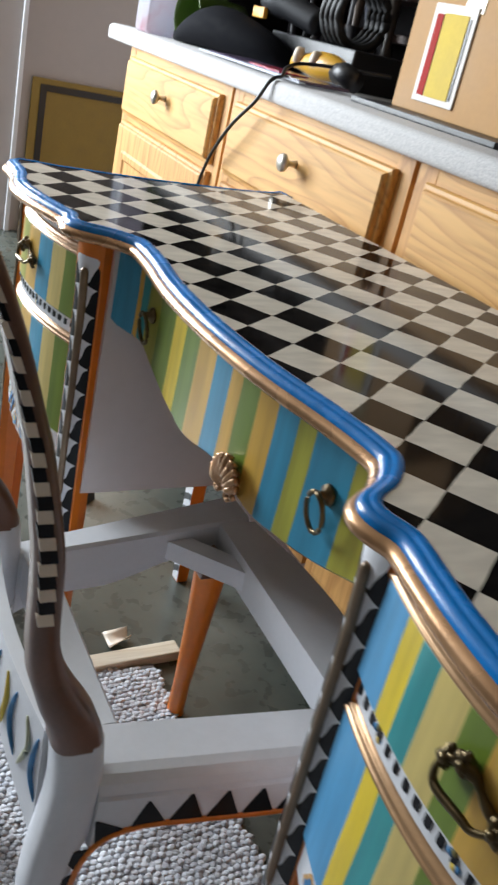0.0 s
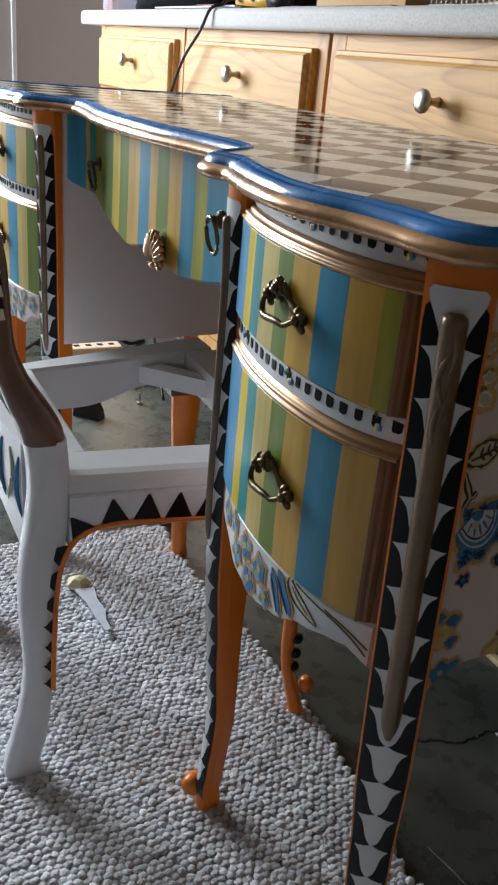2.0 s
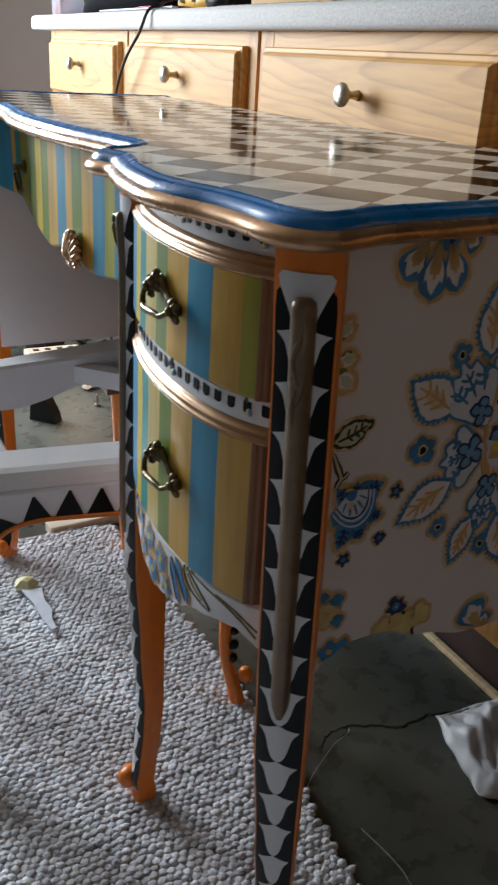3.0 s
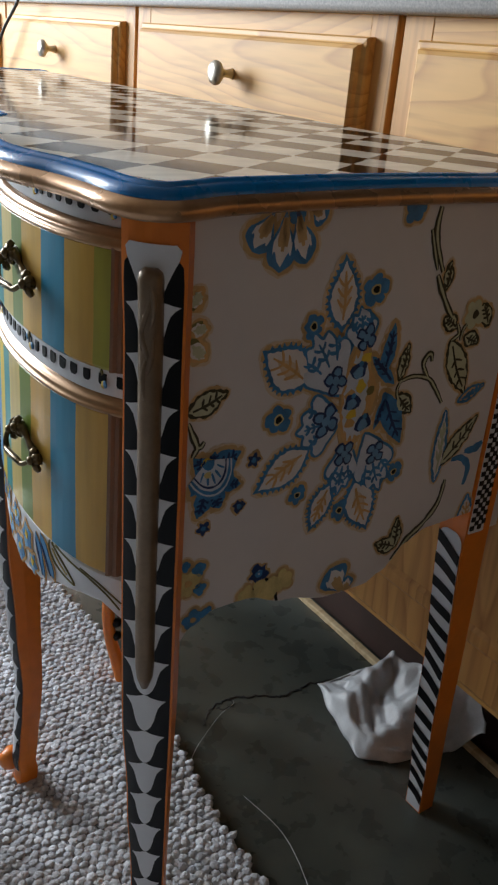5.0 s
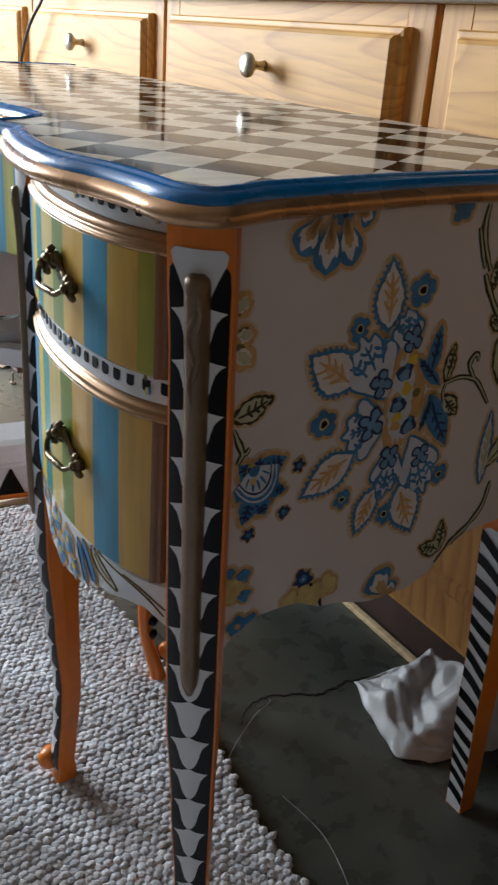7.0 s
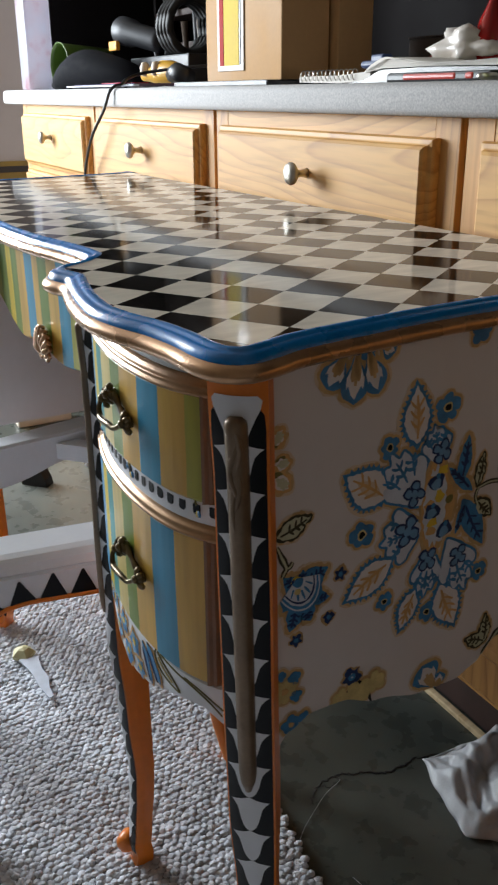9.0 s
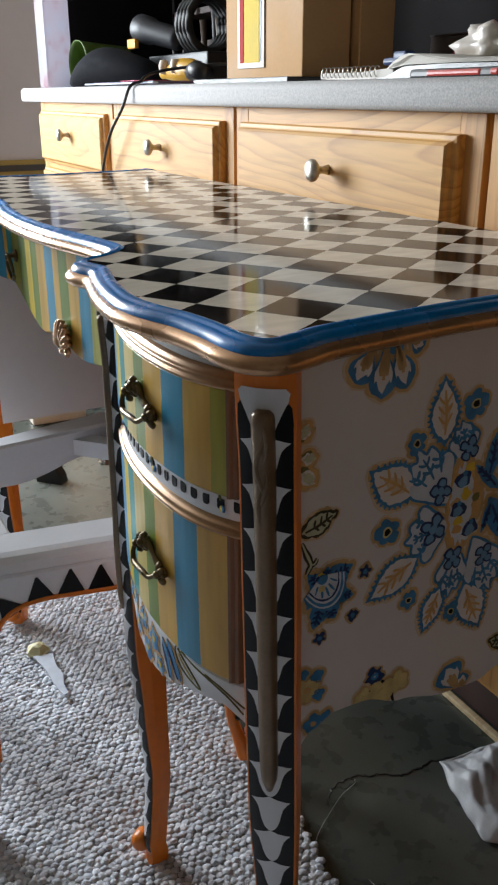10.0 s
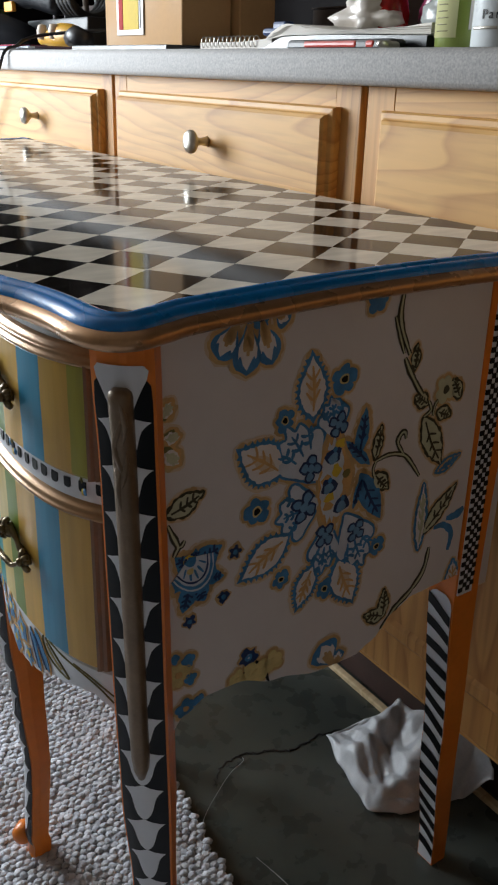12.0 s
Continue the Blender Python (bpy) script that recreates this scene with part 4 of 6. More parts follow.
def berry(cx, cz, size):
    m = Mesh()
    layer(m, disc(cx, cz, size * 0.85, 12, 0.24), 5.2, NAVY)
    layer(m, disc(cx - size * 0.05, cz - size * 0.2, size * 0.52, 10, 0.2), 5.7, BERRY)
    layer(m, disc(cx + size * 0.1, cz + size * 0.55, size * 0.24, 8), 5.9, BLUE)
    m.build("painted_berry", side_panel)


def heart(cx, cz, ry, rz):
    """The flower's long yellow and gold centre with a frayed edge."""
    m = Mesh()
    ring = lambda k, q: [(cx + ry * k * math.cos(a) * (1 + q * math.sin(17 * a)), cz + rz * k * math.sin(a) * (1 + q * math.sin(13 * a))) for a in [2 * math.pi * i / 60 for i in range(60)]]
    layer(m, ring(1.16, 0.05), 2.4, WASH)
    layer(m, ring(1.0, 0.06), 3.4, TAN)
    layer(m, ring(0.84, 0.10), 4.0, PALE_BLUE)
    for k in range(9):
        a = 2.4 * k
        layer(m, disc(cx + ry * 0.45 * math.cos(a), cz + rz * (0.74 - 0.18 * k), ry * 0.36, 9, 0.3), 4.4 + 0.03 * k, (YELLOW, TAN, BLUE)[k % 3] if k % 3 != 2 else PALE_BLUE)
    m.build("painted_flower", side_panel)


def seed_head(y0, z0, y1, z1, width):
    m = Mesh()
    size, ang = aim(y0, z0, y1, z1)
    body = brushed(turned(leaf_shape(width), y0, z0, size, ang))
    layer(m, grown(body, 0.004, 0.5), 3.0, WASH)
    layer(m, body, 3.6, TAN)
    layer(m, disc(*turned([(0, 0.48)], y0, z0, size, ang)[0], 0.0042, 8), 4.2, OLIVE_LINE)
    m.build("painted_flower", side_panel)


def shell(y0, z0, y1, z1, width):
    """A pale quarter fan banded with navy arcs."""
    m = Mesh()
    size, ang = aim(y0, z0, y1, z1)
    arc = lambda r, n=12: [(width * r * math.sin(a), r * math.cos(a)) for a in [-1.25 + 2.5 * i / n for i in range(n + 1)]]
    layer(m, turned([(0, 0)] + [(u * (1 + 0.07 * (i % 2)), v * (1 + 0.07 * (i % 2))) for i, (u, v) in enumerate(arc(1.0, 16))], y0, z0, size, ang), 4.0, BLUE)
    layer(m, turned([(0, 0)] + arc(0.94), y0, z0, size, ang), 4.5, PALE_BLUE)
    for r in (0.84, 0.70):
        stroke(m, turned(arc(r, 6), y0, z0, size, ang), 0.0013 if r > 0.8 else 0.0009, BLUE if r > 0.8 else NAVY, 5)
    for a in (-0.9, -0.45, 0.0, 0.45, 0.9):
        stroke(m, turned([(width * r * math.sin(a), r * math.cos(a)) for r in (0.36, 0.50, 0.64)], y0, z0, size, ang), 0.0010, BLUE, 5)
    layer(m, turned([(0, 0)] + arc(0.26, 6), y0, z0, size, ang), 5.4, BLUE)
    layer(m, disc(*turned([(0.10, 0.34)], y0, z0, size, ang)[0], 0.0030, 8), 5.8, YELLOW_DULL)
    m.build("painted_flower", side_panel)


def petal(y0, z0, y1, z1, width):
    """A teardrop petal, pale inside, with a thick blue end and a tan wash."""
    size, ang = aim(y0, z0, y1, z1)
    right = [(width * math.sin(math.pi * (i / 16) ** 1.9) ** 0.8, i / 16) for i in range(17)]
    drop = right + [(-u, v) for u, v in right[-2:0:-1]]
    m = Mesh()
    body = turned(drop, y0, z0, size, ang)
    wash(m, body, 0.0048, 1)
    layer(m, grown(body, 0.0006, 1.0), 2, BLUE)
    pale = [(u * 0.66, 0.04 + v * (0.80 + 0.09 * math.cos(i * 1.6) if 8 < i < 24 else 0.80)) for i, (u, v) in enumerate(drop)]
    layer(m, turned(pale, y0, z0, size, ang), 3, PANEL_PALE)
    for k in (-1, 0, 1):
        stroke(m, turned([(k * width * 0.05, 0.10), (k * width * 0.16, 0.35), (k * width * 0.24, 0.58 + 0.08 * (k == 0))], y0, z0, size, ang), 0.0022, WASH, 4)
    m.build("painted_petal", side_panel)


def vine(pts, width=0.0026, mat=DARK_GREEN, inner=SAGE):
    m = Mesh()
    stroke(m, pts, width, mat, 2.7)
    if inner is not mat:
        stroke(m, pts, width * 0.36, inner, 3.3)
    m.build("painted_stem", side_panel)


# the large bouquet: veined leaves, fans with berries, small flowers round it
leaf_to(0.6249, 0.6481, 0.6211, 0.699, 0.26)
leaf_to(0.5981, 0.6092, 0.5575, 0.6363, 0.34)
leaf_to(0.606, 0.5522, 0.5611, 0.5263, 0.27)
leaf_to(0.6336, 0.5163, 0.6189, 0.4793, 0.26)
leaf_to(0.6603, 0.5119, 0.6811, 0.4652, 0.30)
fan_to(0.6496, 0.6251, 0.6421, 0.6604, 0.42)
fan_to(0.6339, 0.5931, 0.6005, 0.6437, 0.40)
fan_to(0.637, 0.5741, 0.5953, 0.5684, 0.60)
fan_to(0.6462, 0.5533, 0.6431, 0.5079, 0.36)
fan_to(0.6657, 0.5557, 0.6887, 0.5019, 0.36)
dark_leaf_to(0.6753, 0.6047, 0.6797, 0.6468, 0.17)
dark_leaf_to(0.6887, 0.5946, 0.6584, 0.623, 0.13)
dark_leaf_to(0.6824, 0.5872, 0.6732, 0.5571, 0.13)
dark_leaf_to(0.6785, 0.5888, 0.7065, 0.5394, 0.19)
heart(0.6479, 0.5902, 0.0141, 0.0423)
berry(0.648, 0.612, 0.0095)
berry(0.6446, 0.5862, 0.0095)
berry(0.6596, 0.5665, 0.0095)
berries(0.6506, 0.6381, 0.0125)
berries(0.6251, 0.6067, 0.013)
berries(0.6203, 0.574, 0.0155)
berries(0.6441, 0.5416, 0.0125)
berries(0.6784, 0.5362, 0.0125)
seed_head(0.6657, 0.5749, 0.6598, 0.613, 0.16)
small_flower(0.5978, 0.6522, 0.0090)
small_flower(0.6542, 0.675, 0.0125)
small_flower(0.5743, 0.5828, 0.0116)
small_flower(0.6007, 0.514, 0.0082)
small_flower(0.6479, 0.4891, 0.0090)
small_flower(0.7044, 0.5129, 0.0090)
# dark stems and leaves beside the bouquet
outline_leaf_to(0.6936, 0.5976, 0.6981, 0.6275, 0.17)
vine([(0.694, 0.5957), (0.7094, 0.5985), (0.7269, 0.5943), (0.7369, 0.5849), (0.7487, 0.5694)])
vine([(0.7275, 0.5942), (0.7188, 0.607), (0.722, 0.615), (0.7264, 0.6149), (0.7278, 0.609)])
vine([(0.6961, 0.5972), (0.6929, 0.5892), (0.6954, 0.5802)], 0.0018)
outline_leaf_to(0.6946, 0.5842, 0.7122, 0.5664, 0.30)
# the climbing stem
vine([(0.7093, 0.7344), (0.708, 0.7183), (0.7122, 0.7037), (0.7226, 0.6838)], 0.0032)
vine([(0.7029, 0.7174), (0.7091, 0.7018), (0.716, 0.6856)], 0.0022)
vine([(0.7177, 0.6812), (0.7252, 0.6684), (0.7351, 0.654), (0.7426, 0.645)], 0.0032)
outline_leaf_to(0.7295, 0.6688, 0.7304, 0.6918, 0.20)
outline_leaf_to(0.7502, 0.6358, 0.7335, 0.6455, 0.34)
vine([(0.7508, 0.6385), (0.7545, 0.6296), (0.7465, 0.625)], 0.0022)
outline_leaf_to(0.7465, 0.625, 0.7749, 0.5736, 0.19)
vine([(0.7574, 0.6236), (0.7589, 0.6329), (0.7628, 0.638)], 0.0018)
outline_leaf_to(0.7619, 0.6268, 0.7801, 0.6197, 0.34)
bloom(0.7702, 0.6452, 0.012, 6, SAGE, DARK_GREEN)
outline_leaf_to(0.7891, 0.634, 0.7777, 0.6542, 0.3)
# feathery leaves low down
vine([(0.7727, 0.4905), (0.7685, 0.4671), (0.7534, 0.4498), (0.7351, 0.4374), (0.7202, 0.4196)], 0.0034)
outline_leaf_to(0.7208, 0.4335, 0.72, 0.4634, 0.22)
outline_leaf_to(0.7227, 0.4341, 0.6974, 0.4432, 0.28)
outline_leaf_to(0.7613, 0.5075, 0.7994, 0.5495, 0.15)
leaf_to(0.7581, 0.4923, 0.7564, 0.5604, 0.10, PANEL_PALE, BLUE, SAGE, False)
leaf_to(0.7697, 0.5673, 0.7989, 0.5789, 0.16, TAN, BLUE, BLUE, False)
vine([(0.7764, 0.5097), (0.7895, 0.509), (0.8007, 0.4976), (0.7989, 0.4797)], 0.0030, BLUE, BLUE)
leaf_to(0.8119, 0.4258, 0.8087, 0.4657, 0.24, PANEL_PALE, BLUE, TAN, False)
vine([(0.7922, 0.5151), (0.8053, 0.5156), (0.8136, 0.5206)], 0.0036, BLUE, BLUE)
# against the front post
leaf_to(0.4929, 0.6739, 0.5009, 0.6864, 0.40, PANEL_PALE, TAN, SAGE, False)
leaf_to(0.4938, 0.6592, 0.5081, 0.66, 0.40, PANEL_PALE, TAN, SAGE, False)
leaf_to(0.4943, 0.6505, 0.507, 0.638, 0.40, PANEL_PALE, TAN, SAGE, False)
vine([(0.4942, 0.6731), (0.4956, 0.6773), (0.4966, 0.6819)], 0.0026, OLIVE_LINE, OLIVE_LINE)
vine([(0.4949, 0.662), (0.4986, 0.6627), (0.5031, 0.664)], 0.0026, OLIVE_LINE, OLIVE_LINE)
vine([(0.4942, 0.6524), (0.4985, 0.65), (0.5013, 0.6458)], 0.0026, OLIVE_LINE, OLIVE_LINE)
outline_leaf_to(0.4962, 0.6001, 0.5267, 0.6118, 0.27)
vine([(0.4967, 0.5927), (0.5007, 0.5832), (0.5049, 0.5734), (0.5033, 0.5695), (0.5013, 0.5657)], 0.0028)
vine([(0.5049, 0.573), (0.5081, 0.5732), (0.5106, 0.5769)], 0.0020)
dark_leaf_to(0.5186, 0.5535, 0.5431, 0.5635, 0.34)
dark_leaf_to(0.5166, 0.5495, 0.5017, 0.5353, 0.30)
dark_leaf_to(0.5191, 0.5467, 0.5027, 0.5658, 0.30)
dark_leaf_to(0.519, 0.5489, 0.52, 0.5676, 0.36)
dark_leaf_to(0.5173, 0.539, 0.5085, 0.5153, 0.32)
dark_leaf_to(0.5212, 0.5372, 0.5273, 0.5195, 0.44)
dark_leaf_to(0.5268, 0.5394, 0.5455, 0.5367, 0.34)
shell(0.5139, 0.562, 0.5265, 0.5304, 0.62)
bloom(0.5146, 0.5584, 0.0055, 4, YELLOW, YELLOW)
navy_dot(0.5554, 0.5536, 0.0062)
navy_dot(0.5453, 0.5171, 0.0062)
navy_dot(0.5148, 0.5056, 0.0062)
# half flower under the top
petal(0.5536, 0.7343, 0.5378, 0.7091, 0.40)
petal(0.5634, 0.7346, 0.5614, 0.6942, 0.30)
petal(0.5725, 0.7349, 0.5839, 0.6988, 0.28)
petal(0.5839, 0.7366, 0.5979, 0.7288, 0.5)
bloom(0.6821, 0.7327, 0.010, 5, BLUE, BLUE)
bloom(0.5729, 0.7321, 0.007, 5, BLUE, NAVY)
# lower border
bloom(0.578, 0.4305, 0.0140, 5, YELLOW_DULL, YELLOW_DULL, 0.8)
bloom(0.5603, 0.4322, 0.0085, 5, YELLOW_DULL, YELLOW_DULL, 0.1)
bloom(0.5964, 0.4362, 0.0100, 5, YELLOW_DULL, YELLOW_DULL, 0.5)
navy_dot(0.571, 0.4498, 0.0105)
bloom(0.571, 0.4498, 0.0032, 5, PALE_BLUE, PALE_BLUE)
vine([(0.5687, 0.4411), (0.5678, 0.4339), (0.5692, 0.4248)], 0.0018, BLACK, BLACK)
vine([(0.5783, 0.4432), (0.5867, 0.433), (0.5925, 0.4168)], 0.0020, BLACK, BLACK)
vine([(0.5774, 0.436), (0.5795, 0.4267), (0.5795, 0.4213)], 0.0030, BLUE, BLUE)
bloom(0.5013, 0.4762, 0.0045, 4, BLUE, BLUE, 91.1)
bloom(0.5137, 0.4708, 0.0060, 4, BLUE, BLUE, 91.3)
bloom(0.5153, 0.4527, 0.0056, 4, BLUE, BLUE, 94.5)
bloom(0.5234, 0.4283, 0.0054, 4, BLUE, BLUE, 98.3)
bloom(0.5045, 0.4604, 0.0110, 7, YELLOW_DULL, TAN, 0.4)
bloom(0.511, 0.4254, 0.0090, 5, BLUE, TAN, 0.4)
petal(0.6652, 0.4021, 0.6479, 0.4318, 0.44)
petal(0.6679, 0.4012, 0.6703, 0.4178, 0.40)


# ---- chair frame ----
chair = root("chair_frame", 0.02, 0.48, 0.0, "white seatless chair frame with black triangles and orange trim", "chair")
SEAT, RAIL_LOW = 0.412, 0.353
FACE0, FLARE = 0.213, 0.12


def face_x(y):
    return FACE0 + FLARE * (y - 0.36)


# the arch under the near rail: along the rail, round the corner and down the back leg
ARCH = smooth_line([(0, 0.340, 0.140), (0, 0.3405, 0.175), (0, 0.342, 0.215), (0, 0.3445, 0.265), (0, 0.349, 0.300), (0, 0.357, 0.325), (0, 0.369, 0.341), (0, 0.386, 0.350),
                    (0, 0.412, 0.3545), (0, 0.447, 0.354), (0, 0.50, 0.3525), (0, 0.56, 0.352), (0, 0.640, 0.351)], 6)


def rail_section(y, low, x, sgn, depth):
    """Section of a side rail: flat top, rounded shoulder, fine groove, plain face."""
    return [(x - sgn * depth, y, SEAT), (x - sgn * 0.022, y, SEAT), (x - sgn * 0.012, y, SEAT - 0.002), (x - sgn * 0.005, y, SEAT - 0.008), (x - sgn * 0.002, y, SEAT - 0.018),
            (x - sgn * 0.0042, y, SEAT - 0.020), (x, y, SEAT - 0.0225), (x, y, low), (x - sgn * (depth - 0.012), y, low), (x - sgn * (depth - 0.006), y, SEAT - 0.02)]


near = Mesh().add(*loft([rail_section(p.y, p.z, face_x(p.y), 1, 0.068) for p in ARCH if p.z > 0.325 and p.y > 0.354]), WHITE).build("side_rail", chair, "white curved rail with painted black triangles")
trim_line = [(face_x(p.y) + 0.0004, p.y, p.z + 0.001) for p in ARCH]
Mesh().add(*tube(trim_line, 0.0031, 8), ORANGE, True).build("orange_trim", near, "orange painted edge line")
# black triangles stand on the orange line and shrink as they run down the leg
steps, run = [0.0], 0.0
back = ARCH[::-1]
for a, b in zip(back, back[1:]):
    run += (b - a).length
    steps.append(run)


def on_arch(s):
    for i in range(len(back) - 1):
        if steps[i + 1] >= s:
            k = (s - steps[i]) / max(1e-6, steps[i + 1] - steps[i])
            p = back[i].lerp(back[i + 1], k)
            d = (back[i + 1] - back[i]).normalized()
            return p, d
    return back[-1], (back[-1] - back[-2]).normalized()


s, rnd = 0.041, random.Random(3)
while s < run - 0.02:
    down = max(0.0, (s - 0.23) / (run - 0.23))
    w = 0.0345 - 0.011 * down
    h = (0.0335 + rnd.uniform(-0.002, 0.002)) * (1 - 0.72 * min(1, down * 1.6))
    (p, d), (q, e) = on_arch(s), on_arch(min(run, s + w))
    m = p.lerp(q, 0.5)
    nor = Vector((0, d.z + e.z, -(d.y + e.y))).normalized()
    t = m + nor * h
    tri = [(p.y, p.z), (q.y, q.z), (t.y - 0.001, t.z), (t.y + 0.0015, t.z + 0.0005)]
    Mesh().add(*prism([(u, v) for u, v in tri], lambda u, v, k: (face_x(u) + 0.0003 + k, u, v), 0.0009), BLACK).build("black_triangle", near)
    s += w * 1.01

FAR_X = -0.150


def far_in(y):
    return -0.127 - 0.152 * (y - 0.394)


far_low = [(0.36, 0.330), (0.39, 0.345), (0.42, 0.348), (0.47, 0.346), (0.51, 0.352), (0.55, 0.363), (0.59, 0.368), (0.63, 0.366), (0.68, 0.362)]
Mesh().add(*loft([[(far_in(y) - 0.030 - 0.10 * (y - 0.39), y, SEAT), (far_in(y) - 0.004, y, SEAT), (far_in(y), y, SEAT - 0.004), (far_in(y), y, z), (far_in(y) - 0.030 - 0.10 * (y - 0.39), y, z)] for y, z in [(p.x, p.y) for p in smooth_line([(a, b, 0) for a, b in far_low], 5)]]), WHITE).build("side_rail", chair, "white scalloped rail")
Mesh().add(*loft([[(x, 0.632 - 0.008 * k, SEAT), (x, 0.684 + 0.022 * math.sin(math.pi * k), SEAT), (x, 0.688 + 0.022 * math.sin(math.pi * k), SEAT - 0.004), (x, 0.688 + 0.022 * math.sin(math.pi * k), SEAT - 0.05), (x, 0.634 - 0.008 * k, SEAT - 0.05)]
                  for x, k in [(-0.163 + 0.345 * i / 16, i / 16) for i in range(17)]]), WHITE).build("front_rail", chair, "white front seat rail")
Mesh().add(*loft([[(x, 0.365, SEAT), (x, 0.391, SEAT), (x, 0.394, SEAT - 0.003), (x, 0.394, SEAT - 0.055), (x, 0.365, SEAT - 0.055)] for x in (-0.128, -0.05, 0.05, FACE0 - 0.066)]), WHITE).build("rear_rail", chair, "white rear seat rail")
# small brace across the corner, set a little low, with a triangular gap behind it
brace = [(-0.155, 0.590), (-0.150, 0.556), (-0.070, 0.6315), (-0.108, 0.6315)]
Mesh().add(*prism(brace, lambda u, v, e: (u, v, SEAT - 0.040 + e), 0.026), WHITE).build("corner_brace", chair)
# dark brown block added to give the triangular gap its shade
Mesh().add(*box_data(-0.163, -0.115, 0.595, 0.6315, SEAT - 0.052, SEAT - 0.034), BROWN_WOOD).build("gap_block", chair, "dark brown block standing in for the shaded corner gap")


def turned_leg(points, radii, mat, name, label):
    line = smooth_line(points, 6)
    n = len(line)
    rings = []
    for i, p in enumerate(line):
        f = i / (n - 1) * (len(radii) - 1)
        k = min(int(f), len(radii) - 2)
        r = radii[k] + (radii[k + 1] - radii[k]) * (f - k)
        rings.append([(p.x + r * math.cos(a), p.y + r * math.sin(a), p.z) for a in [2 * math.pi * j / 14 for j in range(14)]])
    return Mesh().add(*loft(rings), mat, True).build(name, chair, label)


turned_leg([(-0.236, 0.672, 0.004), (-0.232, 0.670, 0.022), (-0.214, 0.660, 0.09), (-0.200, 0.653, 0.15), (-0.190, 0.649, 0.24), (-0.186, 0.648, 0.31), (-0.184, 0.648, 0.366)], [0.015, 0.0135, 0.013, 0.015, 0.019, 0.023, 0.0265], ORANGE, "front_leg", "orange curved front leg")
near_leg = turned_leg([(0.210, 0.677, 0.008), (0.208, 0.674, 0.020), (0.205, 0.668, 0.045), (0.2005, 0.661, 0.075), (0.1985, 0.657, 0.11), (0.200, 0.657, 0.16), (0.206, 0.654, 0.24), (0.212, 0.652, 0.31), (0.214, 0.650, 0.37)], [0.0115, 0.0105, 0.0095, 0.0085, 0.0085, 0.010, 0.015, 0.020, 0.0245], ORANGE, "front_leg", "orange curved front leg with black scallops")
v, f = lathe([(0.002, -0.009), (0.008, -0.008), (0.012, -0.003), (0.012, 0.003), (0.008, 0.008), (0.002, 0.009)], 0.2135, 0.684, 0.058, 14, "y")
Mesh().add(v, f, ORANGE, True).build("scroll_toe", near_leg, "rolled orange toe")
for z, r in ((0.086, 0.0075), (0.108, 0.0080), (0.132, 0.0085)):
    Mesh().add(*lathe([(0.001, -0.0060), (0.8 * r, -0.0050), (r, 0.0), (0.8 * r, 0.0050), (0.001, 0.0060)], 0.2045, 0.6665, z, 10), BLACK, True).build("black_scallop", near_leg)

# back legs: z, front y, rear y, half width
BACK = [(0.010, 0.328, 0.284, 0.016), (0.03, 0.328, 0.286, 0.0165), (0.07, 0.337, 0.296, 0.016), (0.11, 0.3415, 0.305, 0.016), (0.16, 0.3435, 0.311, 0.0175), (0.21, 0.3445, 0.309, 0.020), (0.27, 0.346, 0.307, 0.023),
        (0.32, 0.354, 0.311, 0.0238), (0.345, 0.361, 0.315, 0.024), (0.39, 0.363, 0.320, 0.024), (0.425, 0.362, 0.319, 0.024), (0.455, 0.359, 0.315, 0.0235)]
FOOT = [(0.452, 0.3575, 0.3135, 0.0240), (0.462, 0.3560, 0.3115, 0.0242), (0.476, 0.351, 0.307, 0.0235), (0.492, 0.342, 0.300, 0.0225), (0.510, 0.330, 0.294, 0.021), (0.530, 0.319, 0.288, 0.019), (0.560, 0.309, 0.2845, 0.0175),
        (0.600, 0.306, 0.283, 0.0165), (0.64, 0.3035, 0.280, 0.016), (0.68, 0.296, 0.274, 0.0158), (0.725, 0.286, 0.266, 0.0155), (0.76, 0.275, 0.257, 0.0152), (0.79, 0.2655, 0.249, 0.015), (0.825, 0.253, 0.238, 0.0145), (0.87, 0.233, 0.219, 0.014), (0.93, 0.202, 0.189, 0.0135)]


def post_ring(cx, row):
    z, f, r, h = row
    out = []
    for k in range(16):
        a = 2 * math.pi * (k + 0.5) / 16
        c, s2 = math.cos(a), math.sin(a)
        out.append((cx + h * math.copysign(abs(c) ** 0.6, c), (f + r) / 2 + (f - r) / 2 * math.copysign(abs(s2) ** 0.6, s2), z))
    return out


def dense(rows, n):
    line = smooth_line([(r[0], r[1], r[2]) for r in rows], n)
    half = smooth_line([(r[0], r[3], 0) for r in rows], n)
    return [(p.x, p.y, p.z, q.y) for p, q in zip(line, half)]


